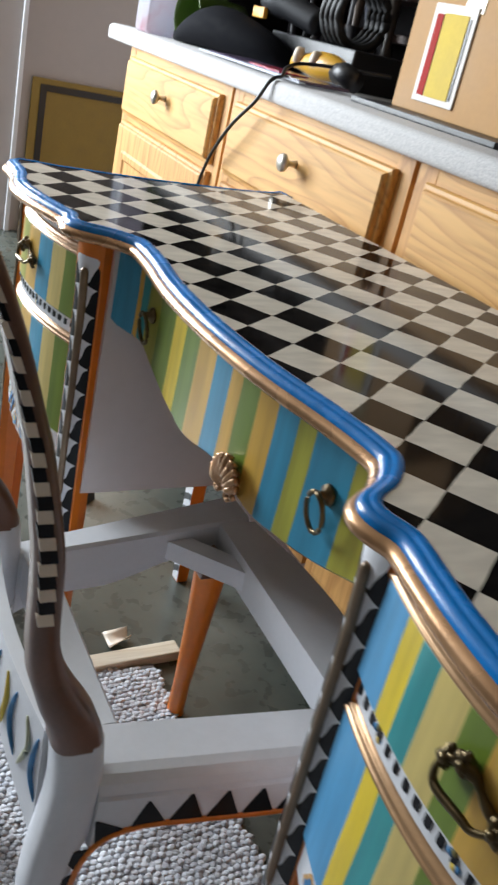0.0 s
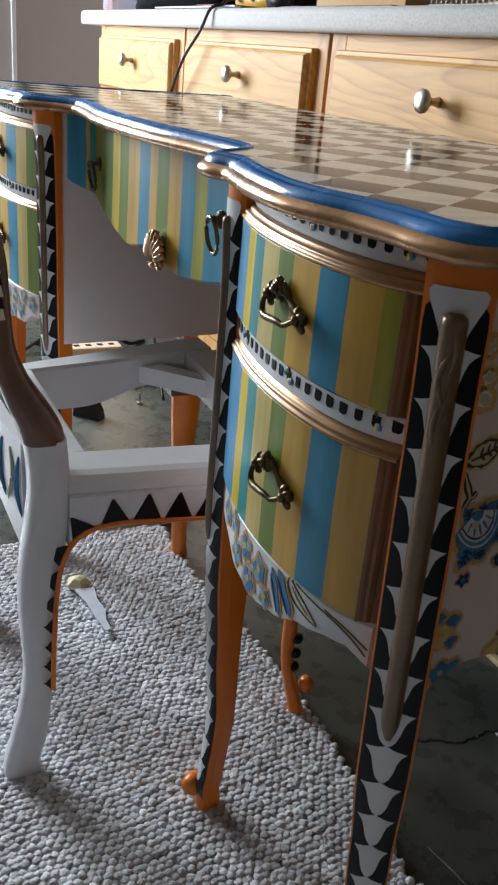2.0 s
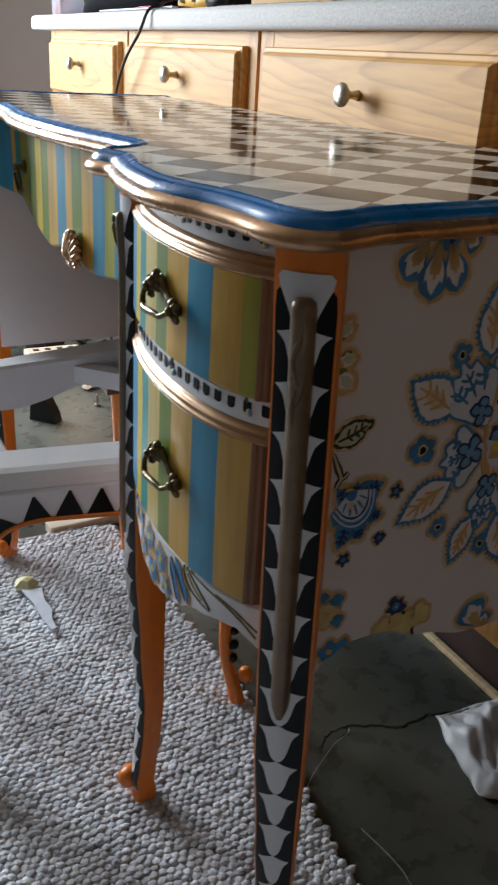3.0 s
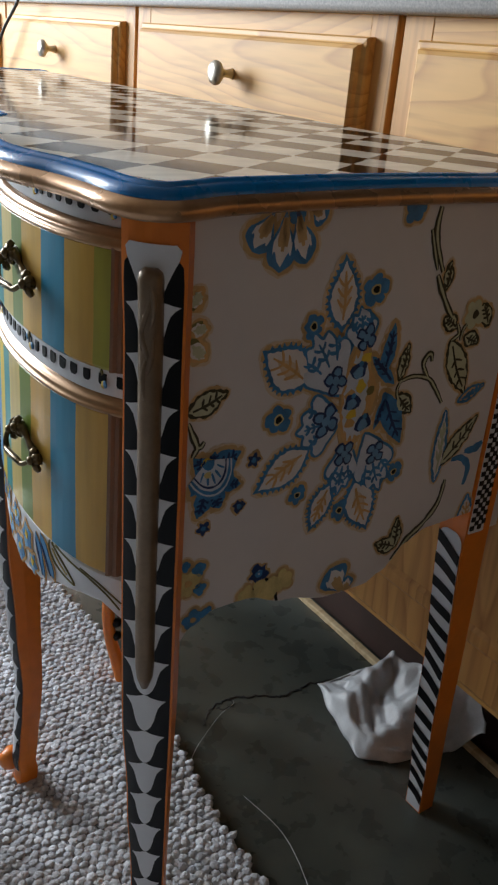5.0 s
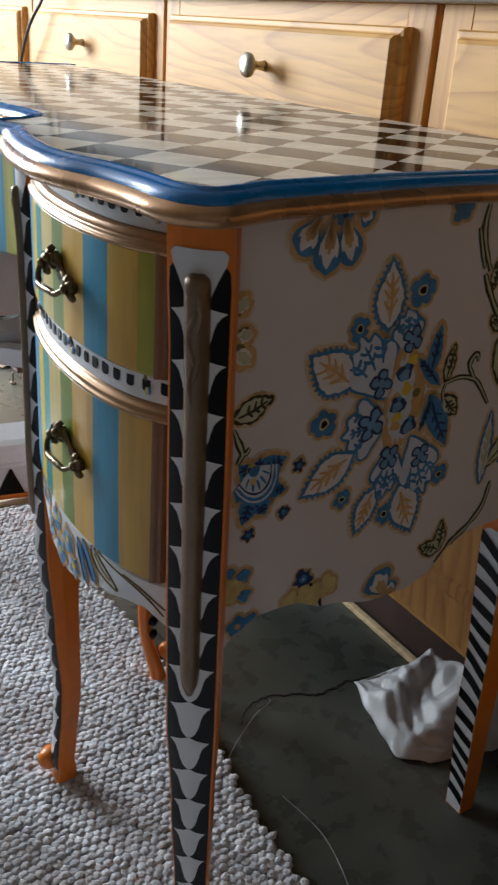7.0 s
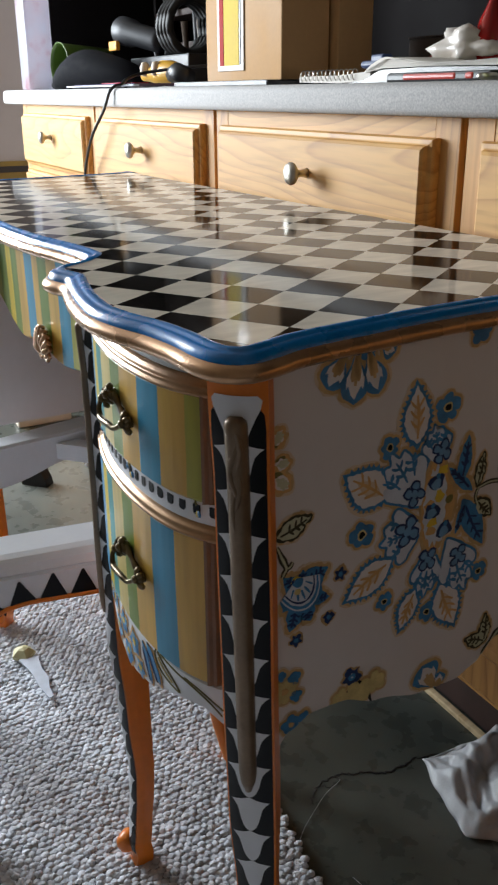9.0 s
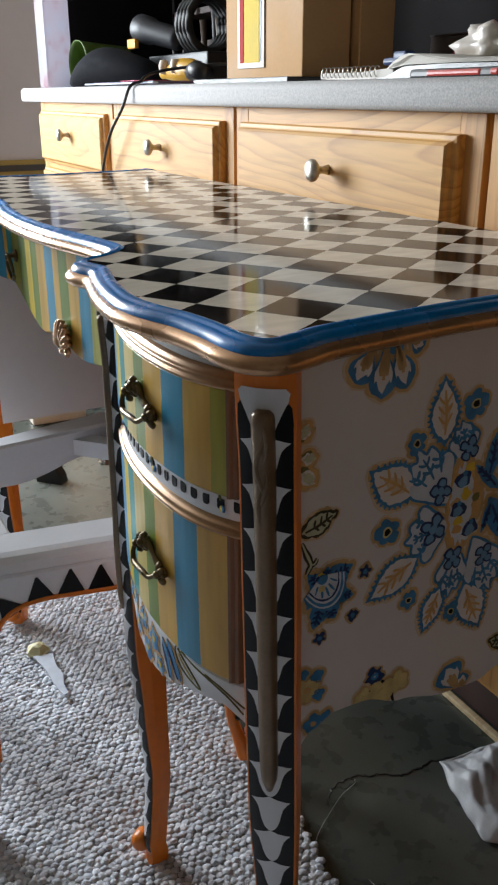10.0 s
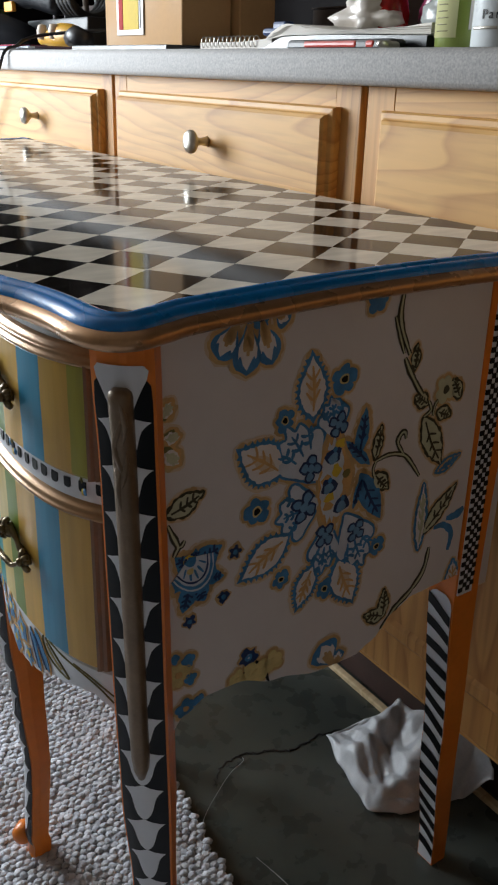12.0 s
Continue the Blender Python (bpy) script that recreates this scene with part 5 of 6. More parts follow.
for cx, sg in ((FACE0 - 0.024, 1), (FAR_X + 0.010, -1)):
    Mesh().add(*loft([post_ring(cx, r) for r in dense(BACK, 5)]), WHITE, True).build("back_leg", chair, "white curved back leg")
    post = Mesh().add(*loft([post_ring(cx, r) for r in dense(FOOT, 5)]), BROWN_WOOD, True).build("back_upright", chair, "brown upright with black and cream stripes")
    # a ladder of black and cream bars on the shaft's outer face
    z, k = 0.585, 0
    while z < 0.915:
        f, r, h = lerp_table(FOOT, z + 0.005)
        x = cx + sg * h
        y0, y1 = r + 0.0035, f - 0.0075
        lean = 0.0022 + 0.004 * max(0, z - 0.68) / 0.2
        bar = [(y0, z), (y1, z), (y1 - lean, z + 0.0108), (y0 - lean, z + 0.0108)]
        Mesh().add(*prism(bar, lambda u, v, e: (x + sg * (e - 0.003), u, v), 0.0042), BLACK if k % 2 else CREAM).build("painted_bar", post)
        z += 0.0112
        k += 1
# rear apron, outside under the back, with loose brush strokes
apron = Mesh().add(*loft([[(x, 0.318 - 0.010 * s1, 0.436), (x, 0.332 - 0.010 * s1, 0.436), (x, 0.334 - 0.010 * s1, 0.30 + 0.03 * s1), (x, 0.320 - 0.010 * s1, 0.30 + 0.03 * s1)] for x, s1 in [(FAR_X + 0.046 + (FACE0 - 0.046 - FAR_X - 0.048) * i / 12, math.sin(math.pi * i / 12)) for i in range(13)]]), WHITE).build("rear_apron", chair, "white rear apron with blue and green brush strokes")
rnd = random.Random(8)
for q in range(9):
    x0, z0 = FACE0 - 0.055 - 0.030 * q, 0.418
    sway = rnd.uniform(-0.012, 0.012)
    pts = [(x0, z0), (x0 + sway, z0 - 0.025), (x0 + 0.4 * sway - 0.004, z0 - 0.050), (x0 - sway, z0 - 0.070)]
    yb = lambda x: 0.3178 - 0.010 * math.sin(math.pi * min(1, max(0, (x - FAR_X - 0.046) / (FACE0 - 0.094 - FAR_X))))
    Mesh().add(*tube(smooth_line([(x, yb(x), z) for x, z in pts], 5), lambda t: 0.0035 * math.sin(math.pi * (0.1 + 0.85 * t)), 6, 1.0), (BLUE, SAGE, BLUE, YELLOW)[q % 4], True).build("brush_stroke", apron)


# ---- cabinets under the counter ----
FACE_Y = 0.965
GAPS = (-1.788, -1.088, -0.405, 0.271, 0.947, 1.623)


def knob_on(x, y, z, parent):
    prof = [(0.0075, 0.0), (0.0065, 0.004), (0.0052, 0.010), (0.0058, 0.016), (0.011, 0.020), (0.0158, 0.024), (0.0165, 0.028), (0.0145, 0.032), (0.008, 0.0345), (0.001, 0.035)]
    Mesh().add(*lathe(prof, x, y, z, 20, "y"), STEEL, True).build("knob", parent, "round brushed nickel knob")


def routed_front(x0, x1, z0, z1, y, thick=0.021):
    """A board with a stepped, rounded edge all round; its face is at y - thick."""
    rings = []
    for ins, d in ((0.0, 0.0), (0.0, 0.008), (0.002, 0.0115), (0.007, 0.0125), (0.0085, 0.0135), (0.010, 0.018), (0.014, thick)):
        rings.append([(x0 + ins, y - d, z0 + ins), (x1 - ins, y - d, z0 + ins), (x1 - ins, y - d, z1 - ins), (x0 + ins, y - d, z1 - ins)])
    return loft(rings)


def cabinet(x0, x1):
    c = root("base_cabinet", (x0 + x1) / 2, FACE_Y + 0.28, 0.0, "honey oak base cabinet with one drawer over a door", "cabinet", "cabinets under the counter")
    Mesh().add(*box_data(x0 + 0.006, x1 - 0.006, FACE_Y + 0.021, 1.56, 0.14, 0.8775), PINE_UP).build("body", c)
    Mesh().add(*box_data(x0, x1, FACE_Y + 0.085, 1.56, 0.0, 0.14), BROWN_BOARD).build("toe_kick", c, "dark brown recessed toe kick")
    st = 0.046
    for a, b in ((x0 + 0.006, x0 + 0.006 + st), (x1 - 0.006 - st, x1 - 0.006)):
        Mesh().add(*box_data(a, b, FACE_Y, FACE_Y + 0.021, 0.14, 0.8775, 0.001), PINE_UP).build("stile", c)
    for z0, z1 in ((0.838, 0.8775), (0.676, 0.716), (0.14, 0.18)):
        Mesh().add(*box_data(x0 + 0.006 + st, x1 - 0.006 - st, FACE_Y + 0.0005, FACE_Y + 0.021, z0, z1, 0.001), PINE).build("rail", c)
    d = Mesh().add(*routed_front(x0 + 0.042, x1 - 0.041, 0.706, 0.853, FACE_Y), PINE).build("drawer", c, "flat oak drawer front with a routed edge")
    knob_on((x0 + x1) / 2 + 0.018, FACE_Y - 0.021, 0.794, d)
    door = Mesh().add(*routed_front(x0 + 0.042, x1 - 0.041, 0.155, 0.690, FACE_Y), PINE_UP).build("door", c, "oak cabinet door")
    fr = Mesh()
    for a in (0.07,):
        rings = []
        for ins, e in ((a, 0.0), (a + 0.006, -0.004), (a + 0.020, -0.004), (a + 0.026, 0.0)):
            rings.append([(x0 + 0.042 + ins, FACE_Y - 0.0213 + e, 0.155 + ins), (x1 - 0.041 - ins, FACE_Y - 0.0213 + e, 0.155 + ins), (x1 - 0.041 - ins, FACE_Y - 0.0213 + e, 0.690 - ins), (x0 + 0.042 + ins, FACE_Y - 0.0213 + e, 0.690 - ins)])
        fr.add(*loft(rings, caps=False), PINE_UP)
    fr.build("raised_moulding", door)
    return c


for a, b in zip(GAPS, GAPS[1:]):
    cabinet(a, b)

# the counter: one rolled-edge laminate sheet on all cabinets
FRONT, CT = 0.942, 0.917
roll = [(FRONT + 0.013 * (1 - math.cos(a)), CT - 0.013 + 0.013 * math.sin(a)) for a in [math.pi / 2 * k / 9 for k in range(10)]]
prof = [(1.575, 0.8775), (FRONT + 0.012, 0.8775), (FRONT + 0.005, 0.8778), (FRONT + 0.0015, 0.880), (FRONT, 0.885), (FRONT, 0.893)] + roll + [(0.97, CT), (0.99, CT), (1.575, CT)]
counter = root("countertop", 0.1, 1.25, 0.8775, "speckled grey laminate countertop with rolled front edge", "countertop")
Mesh().add(*loft([[(x, y, z) for y, z in prof] for x in (-1.93, 2.4)]), LAMINATE, True).build("slab", counter)
Mesh().add(*box_data(-1.93, 2.4, 1.555, 1.5745, CT + 0.0002, 1.02, 0.003), LAMINATE).build("backsplash", counter, "low laminate upstand along the wall")

# wooden strip on the floor along the toe kick
strip = root("floor_strip", 0.2, 1.04, 0.0, "thin pale wood strip lying along the cabinet base", "wood strip")
Mesh().add(*box_data(-0.1, 1.2, 1.027, 1.038, 0.0, 0.010, 0.002), RAW_WOOD).build("lath", strip)

# ---- room ----
CZ = 2.45


def wall_piece(name, x0, x1, y0, y1, z0, z1, mat=WALL, label="", kind="structure"):
    return Mesh().add(*box_data(x0, x1, y0, y1, z0, z1), mat).build(name, None, label, kind, "wall")


wall_piece("wall_back", -3.15, 3.0, 1.58, 1.70, 0, CZ, label="dim painted wall behind the counter")
# right and front walls are out of view; their dark tone limits the bounce
wall_piece("wall_right", 2.9, 3.02, -3.6, 1.58, 0, CZ, LOW_BOUNCE, label="unseen wall, toned down to hold back bounce light")
wall_piece("wall_front", -3.15, 2.9, -3.72, -3.6, 0, CZ, LOW_BOUNCE, label="unseen wall, toned down to hold back bounce light")
left = Mesh()
for y0, y1, z0, z1 in ((-3.6, -1.5, 0, CZ), (0.848, 1.58, 0, CZ), (-1.5, 0.848, 2.12, CZ)):
    left.add(*box_data(-3.15, -3.05, y0, y1, z0, z1), WALL)
left.build("wall_left", None, "grey wall with a wide open doorway", "structure", "wall")
trim = Mesh()
for y0, y1, z0, z1 in ((0.946, 0.964, 0, 2.12), (-1.535, -1.5, 0, 2.12), (-1.535, 0.964, 2.12, 2.155)):
    trim.add(*box_data(-3.05, -3.03, y0, y1, z0, z1, 0.002), WHITE)
trim.build("door_trim", None, "white painted door casing", "structure", "trim")
Mesh().add(*box_data(-3.15, 3.02, -3.72, 1.70, CZ, CZ + 0.1), CEIL).build("ceiling", None, "plain ceiling", "structure", "ceiling")
Mesh().add(*box_data(-14, 14, -14, 14, -0.12, 0.0), CONCRETE).build("floor", None, "stained grey concrete floor with cracks", "structure", "floor")

# yellow sheet in a dark frame against the left wall
sheet = root("framed_sheet", -3.03, 1.2, 0.0, "mustard yellow sheet with a dark border against the wall", "framed sheet")
Mesh().add(*box_data(-3.046, -3.034, 1.005, 1.56, 0.0, 0.626), paint("mustard_board", srgb(140, 114, 50), 0.6)).build("panel", sheet)
fr = Mesh()
for y0, y1, z0, z1 in ((1.038, 1.064, 0.02, 0.605), (1.51, 1.536, 0.02, 0.605), (1.064, 1.51, 0.579, 0.605), (1.064, 1.51, 0.02, 0.046)):
    fr.add(*box_data(-3.034, -3.030, y0, y1, z0, z1, 0.001), DARK)
fr.build("border", sheet, "dark border line")

# ---- floor details ----
crack = Mesh()
for pts, w in (([(0.330, 0.735), (0.313, 0.757), (0.303, 0.776), (0.303, 0.798), (0.308, 0.820), (0.322, 0.845), (0.332, 0.866), (0.330, 0.893), (0.328, 0.925), (0.342, 0.968), (0.352, 1.010), (0.362, 1.05)], 0.0019),
               ([(0.303, 0.798), (0.316, 0.790), (0.312, 0.770)], 0.0011)):
    ln = []
    rnd = random.Random(5)
    for p in smooth_line([(x, y, 0.0006) for x, y in pts], 7):
        ln.append((p.x + rnd.uniform(-0.003, 0.003), p.y + rnd.uniform(-0.003, 0.003), 0.0004))
    crack.add(*tube(ln, lambda t: w * (0.4 + 0.6 * math.sin(math.pi * t)), 6, 0.3), DARK)
crack.build("floor_crack", None, "dark jagged crack in the concrete", "structure", "crack")

# crumpled sheet of white plastic under the desk
bag = root("plastic_sheet", 0.42, 0.98, 0.0, "crumpled white plastic sheet slumped against the toe kick", "plastic sheet")
bm_v, bm_f, N = [], [], 56
FRONT_EDGE = [(0.0, 0.925), (0.26, 0.904), (0.48, 0.893), (0.62, 0.885), (0.75, 0.916), (0.80, 0.965), (0.84, 1.002), (1.0, 1.020)]
BACK_EDGE = [(0.0, 0.934), (0.06, 0.985), (0.16, 1.018), (0.40, 1.022), (1.0, 1.024)]
BACK_RISE = [(0.0, 0.003), (0.10, 0.012), (0.20, 0.030), (0.45, 0.050), (0.66, 0.092), (0.87, 0.098), (1.0, 0.064)]
FRONT_RISE = [(0.0, 0.0), (0.84, 0.0), (1.0, 0.052)]
for i in range(N + 1):
    for j in range(N + 1):
        u, v = i / N, j / N
        x = 0.336 + 0.224 * u + 0.010 * v * (0.5 - u)
        y0, y1 = lerp_table(FRONT_EDGE, u)[0], lerp_table(BACK_EDGE, u)[0]
        y = y0 + (y1 - y0) * v
        e = min(u * 6, v * 9, (1 - u) * 6, 1.0)
        # long sharp folds over the left part, a smooth swell to the right
        wu, wv = u + 0.10 * noise.noise(Vector((u * 2.3, v * 2.3, 5.0))), v + 0.16 * noise.noise(Vector((u * 2.3, v * 2.3, 8.0)))
        c0, c1, c2 = (abs(2 * ((fq * (wu * math.cos(th) + wv * 0.7 * math.sin(th)) + ph) % 1) - 1) for fq, th, ph in ((2.6, 0.5, 0.1), (4.3, -0.7, 0.4), (7.5, 1.2, 0.8)))
        calm = 1.0 - 0.80 * max(0.0, min(1.0, (u - 0.62) / 0.2))
        ridge = max(0.0, 1 - abs(u - 0.26 - 0.12 * (0.5 - v)) / 0.11) * (0.25 + 0.75 * v)
        f0 = lerp_table(FRONT_RISE, u)[0]
        z = 0.003 + f0 + (lerp_table(BACK_RISE, u)[0] - f0) * v ** 1.9 + e * (0.003 + 0.022 * ridge + calm * (0.010 * c0 + 0.009 * c1 + 0.0055 * c2))
        bm_v.append((x, y, z))
for i in range(N):
    for j in range(N):
        a = i * (N + 1) + j
        bm_f.append((a, a + 1, a + N + 2, a + N + 1))
film = paint("white_film_plastic", srgb(188, 190, 194), 0.40, vary=0.25, scale=40, bump=0.3)
sheet_ob = Mesh().add(bm_v, bm_f, film, True).build("film_sheet", bag)
sd = sheet_ob.modifiers.new("thick", "SOLIDIFY")
sd.thickness = 0.0012

# a long thread on the concrete and the carpet's edge
thread = smooth_line([(0.397, 0.676, 0.002), (0.369, 0.702, 0.002), (0.345, 0.735, 0.002), (0.324, 0.768, 0.0015), (0.315, 0.793, 0.0015), (0.308, 0.798, 0.0015)], 8)
Mesh().add(*tube(thread, 0.0003, 6), WHITE).build("thread", None, "thin white thread on the concrete", "", "thread")
thread = smooth_line([(0.46, 0.72, 0.002), (0.53, 0.73, 0.003), (0.60, 0.715, 0.003), (0.66, 0.68, 0.02)], 8)
Mesh().add(*tube(thread, 0.0003, 6), WHITE).build("thread", None, "thin white thread on the concrete", "", "thread")

# wood lath and glass shard by the carpet
lath = root("wood_lath", -0.36, 0.63, 0.0, "short raw wood strip lying at the carpet's edge", "wood strip")
v, f = box_data(-0.016, 0.016, -0.085, 0.085, 0.0, 0.020, 0.002)
rot = Matrix.Rotation(radians(4), 4, "Z")
Mesh().add([tuple(rot @ Vector(p) + Vector((-0.362, 0.640, 0.0))) for p in v], f, PALE_WOOD).build("lath", lath)

# ---- carpet ----
carpet = root("carpet_remnant", 0.3, 0.2, 0.0, "light grey berber loop carpet remnant on the concrete", "carpet")
X0, X1, Y0, Y1 = -0.34, 1.7, -0.9, 0.675


def edge_y(x):
    return Y1 + 0.010 * math.sin(x * 9) + 0.012 * math.sin(x * 3.1 + 1)


Mesh().add(*loft([[(x, Y0, 0.0), (x, edge_y(x) - 0.004, 0.0), (x, edge_y(x) - 0.004, 0.0112), (x, Y0, 0.0112)] for x in [X0 + (X1 - X0) * i / 60 for i in range(61)]]), BACKING).build("backing", carpet)
rnd = random.Random(11)
lump_v, lump_f = [], []
px, py = 0.0086, 0.0104
units = []
for q in range(12):
    unit = []
    for h, r in ((0.0, 1.0), (0.5, 0.98), (0.86, 0.62)):
        for k in range(6):
            a = 2 * math.pi * k / 6 + h + 0.4 * q
            w = r * rnd.uniform(0.82, 1.16)
            unit.append((w * math.cos(a), w * math.sin(a), h * rnd.uniform(0.9, 1.1)))
    unit.append((rnd.uniform(-0.3, 0.3), rnd.uniform(-0.3, 0.3), rnd.uniform(0.75, 1.1)))
    units.append(unit)
uf = [(a * 6 + k, a * 6 + (k + 1) % 6, (a + 1) * 6 + (k + 1) % 6, (a + 1) * 6 + k) for a in range(2) for k in range(6)] + [(12 + k, 12 + (k + 1) % 6, 18) for k in range(6)]
nx, ny = int((X1 - 0.005 - X0) / px), int((Y1 + 0.03 - Y0 - 0.006) / py)
for i in range(nx):
    for j in range(ny):
        x = X0 + i * px + rnd.uniform(-0.0009, 0.0009) + 0.0035 * math.sin(j * 0.37)
        y = Y0 + 0.006 + (j + 0.5 * (i % 2)) * py + rnd.uniform(-0.0009, 0.0009)
        if y > edge_y(x) + rnd.uniform(-0.002, 0.004) or x < -0.338 + 0.004 * math.sin(40 * y):
            continue
        sx, sy, sz = px * rnd.uniform(0.60, 0.80), py * rnd.uniform(0.56, 0.72), rnd.uniform(0.0032, 0.0058)
        an = 0.22 + rnd.uniform(-0.22, 0.22)
        c, s = math.cos(an), math.sin(an)
        tx, ty = 0.001 + rnd.uniform(-0.0016, 0.0016), rnd.uniform(-0.0022, 0.0022)
        k = len(lump_v)
        for ux, uy, uz in units[rnd.randrange(12)]:
            qx, qy = ux * sx, uy * sy
            lump_v.append((x + qx * c - qy * s + tx * uz, y + qx * s + qy * c + ty * uz, 0.0098 + uz * sz))
        lump_f += [tuple(q + k for q in face) for face in uf]
me = bpy.data.meshes.new("pile")
me.from_pydata([(a - 0.3, b - 0.2, c) for a, b, c in lump_v], [], lump_f)
me.materials.append(PILE)
me.polygons.foreach_set("use_smooth", [True] * len(me.polygons))
pile = new("pile", me)
pile.parent = carpet
tagged(pile, "nubby grey beige wool loops", "", "", "stuff")

# shard of glass with a yellow crumb on the carpet
shard = root("glass_shard", -0.10, 0.475, 0.0, "thin pale plastic sliver with a yellow lump on the carpet", "litter")
tri = [(-0.155, 0.460), (-0.150, 0.492), (-0.118, 0.488), (-0.088, 0.492), (-0.060, 0.486), (-0.036, 0.486), (-0.034, 0.478), (-0.070, 0.472), (-0.110, 0.470)]
Mesh().add(*prism(tri, lambda u, v, e: (u, v, 0.0205 + e + 0.01 * max(0, -u - 0.05)), 0.0016), PALE_BLUE).build("sliver", shard)
Mesh().add(*lathe([(0.002, 0.0), (0.019, 0.001), (0.021, 0.007), (0.010, 0.016), (0.001, 0.018)], -0.172, 0.472, 0.016, 5), paint("yellow_wax", srgb(204, 196, 150), 0.5)).build("lump", shard, "pale yellow lump")

# ---- litter on the concrete beyond the desk ----
bit = root("door_wedge", -0.90, 0.69, 0.0, "small black rubber wedge on the concrete", "wedge")
Mesh().add(*prism([(0.0, 0.0), (0.070, 0.0), (0.066, 0.020), (0.045, 0.058), (0.022, 0.070), (0.004, 0.050)], lambda u, v, e: (-0.915 + 0.72 * u - 0.7 * e, 0.655 + 0.7 * u + 0.72 * e, v), 0.032), DARK).build("wedge_body", bit)
bit = root("bolt", -0.953, 0.836, 0.0, "small steel bolt standing on the concrete", "bolt")
Mesh().add(*lathe([(0.0085, 0.0), (0.0085, 0.006), (0.0035, 0.0065), (0.0035, 0.030), (0.001, 0.031)], -0.953, 0.836, 0.0, 8), STEEL).build("bolt_body", bit)
bit = root("bottle_cap", -0.655, 0.935, 0.0, "small pale plastic cap on the concrete", "bottle cap")
Mesh().add(*lathe([(0.001, 0.020), (0.013, 0.019), (0.016, 0.014), (0.016, 0.001), (0.013, 0.0)], -0.655, 0.935, 0.0, 14), PALE_BLUE, True).build("cap", bit)
bit = root("wood_chip", -0.615, 0.945, 0.0, "dark splinter of wood on the concrete", "wood chip")
Mesh().add(*box_data(-0.635, -0.600, 0.94, 0.952, 0.0, 0.008, 0.002), BROWN_WOOD).build("chip", bit)
bit = root("paper_scrap", -1.105, 0.88, 0.0, "crumpled white paper scrap on the concrete", "paper scrap")
sv, sf = [], []
for i in range(9):
    for j in range(7):
        sv.append((-1.13 + 0.06 * j / 6 + 0.01 * math.sin(i), 0.835 + 0.09 * i / 8 + 0.006 * math.sin(2.0 * j), 0.004 + 0.020 * abs(noise.noise(Vector((i * 0.6, j * 0.7, 2.0))))))
for i in range(8):
    for j in range(6):
        k = i * 7 + j
        sf.append((k, k + 1, k + 8, k + 7))
scrap = Mesh().add(sv, sf, CREAM).build("scrap", bit)
scrap.modifiers.new("thick", "SOLIDIFY").thickness = 0.001
strip = root("power_strip", -1.33, 0.82, 0.0, "cream power strip with black plugs on the concrete", "power strip")
Mesh().add(*box_data(-1.365, -1.310, 0.745, 0.905, 0.0, 0.034, 0.005), CREAM).build("housing", strip)
for k in range(4):
    y = 0.775 + 0.034 * k
    Mesh().add(*box_data(-1.345, -1.330, y - 0.008, y + 0.008, 0.0342, 0.0352), DARK).build("socket", strip)
for y, x in ((0.79, -1.42), (0.86, -1.47)):
    Mesh().add(*box_data(x - 0.022, x + 0.022, y - 0.030, y + 0.030, 0.0, 0.050, 0.008), DARK).build("plug", strip, "black plug-in adapter")
for pts in ([(-1.46, 0.69, 0.006), (-1.52, 0.74, 0.012), (-1.50, 0.84, 0.05), (-1.44, 0.88, 0.055), (-1.40, 0.95, 0.012), (-1.46, 1.02, 0.006)],
            [(-1.38, 0.62, 0.006), (-1.44, 0.70, 0.03), (-1.50, 0.78, 0.06), (-1.48, 0.90, 0.03), (-1.52, 0.98, 0.006)]):
    Mesh().add(*tube(smooth_line(pts, 8), 0.0055, 8), DARK, True).build("power_cable", strip, "black cable")

bit = root("paint_flake", -0.42, 0.63, 0.0, "curled brown and white flake on the concrete", "flake")
fv, ff = [], []
for i in range(7):
    for j in range(6):
        u, v = i / 6 - 0.5, j / 5 - 0.5
        fv.append((-0.42 + 0.034 * u * (1 - 0.5 * v), 0.632 + 0.040 * v, 0.003 + 0.016 * (u * u * 4) * (0.6 + v)))
for i in range(6):
    for j in range(5):
        k = i * 6 + j
        ff.append((k, k + 6, k + 7, k + 1))
flake = Mesh().add(fv, ff, CREAM, True).build("chip", bit)
flake.modifiers.new("thick", "SOLIDIFY").thickness = 0.0015


# ---- things on the counter ----
CARD = paint("corrugated_cardboard", srgb(190, 148, 100), 0.75, vary=0.12, scale=10)
carton = root("cardboard_box", -0.53, 1.13, CT, "brown cardboard box with a clear label pouch", "box")
bx0, bx1, by0, by1, bz1 = -0.690, -0.375, 1.085, 1.185, 1.140
Mesh().add(*box_data(bx0, bx1, by0, by1, CT + 0.0102, bz1, 0.002), CARD).build("box_body", carton)
Mesh().add(*box_data(bx0 - 0.002, bx1 + 0.002, by0 - 0.001, by0 + 0.05, bz1 - 0.001, bz1 + 0.003), CARD).build("flap", carton)
Mesh().add(*box_data((bx0 + bx1) / 2 - 0.024, (bx0 + bx1) / 2 + 0.024, by0 - 0.0012, by0 - 0.0002, bz1 - 0.05, bz1 + 0.001), paint("packing_tape", srgb(200, 176, 130), 0.15)).build("tape", carton)
pouch = Mesh().add(*box_data(-0.632, -0.518, by0 - 0.003, by0 - 0.0005, 0.946, 1.098, 0.0008), paint("pouch_film", srgb(206, 200, 194), 0.5, vary=0.05)).build("label_pouch", carton, "clear plastic pouch with a paper slip")
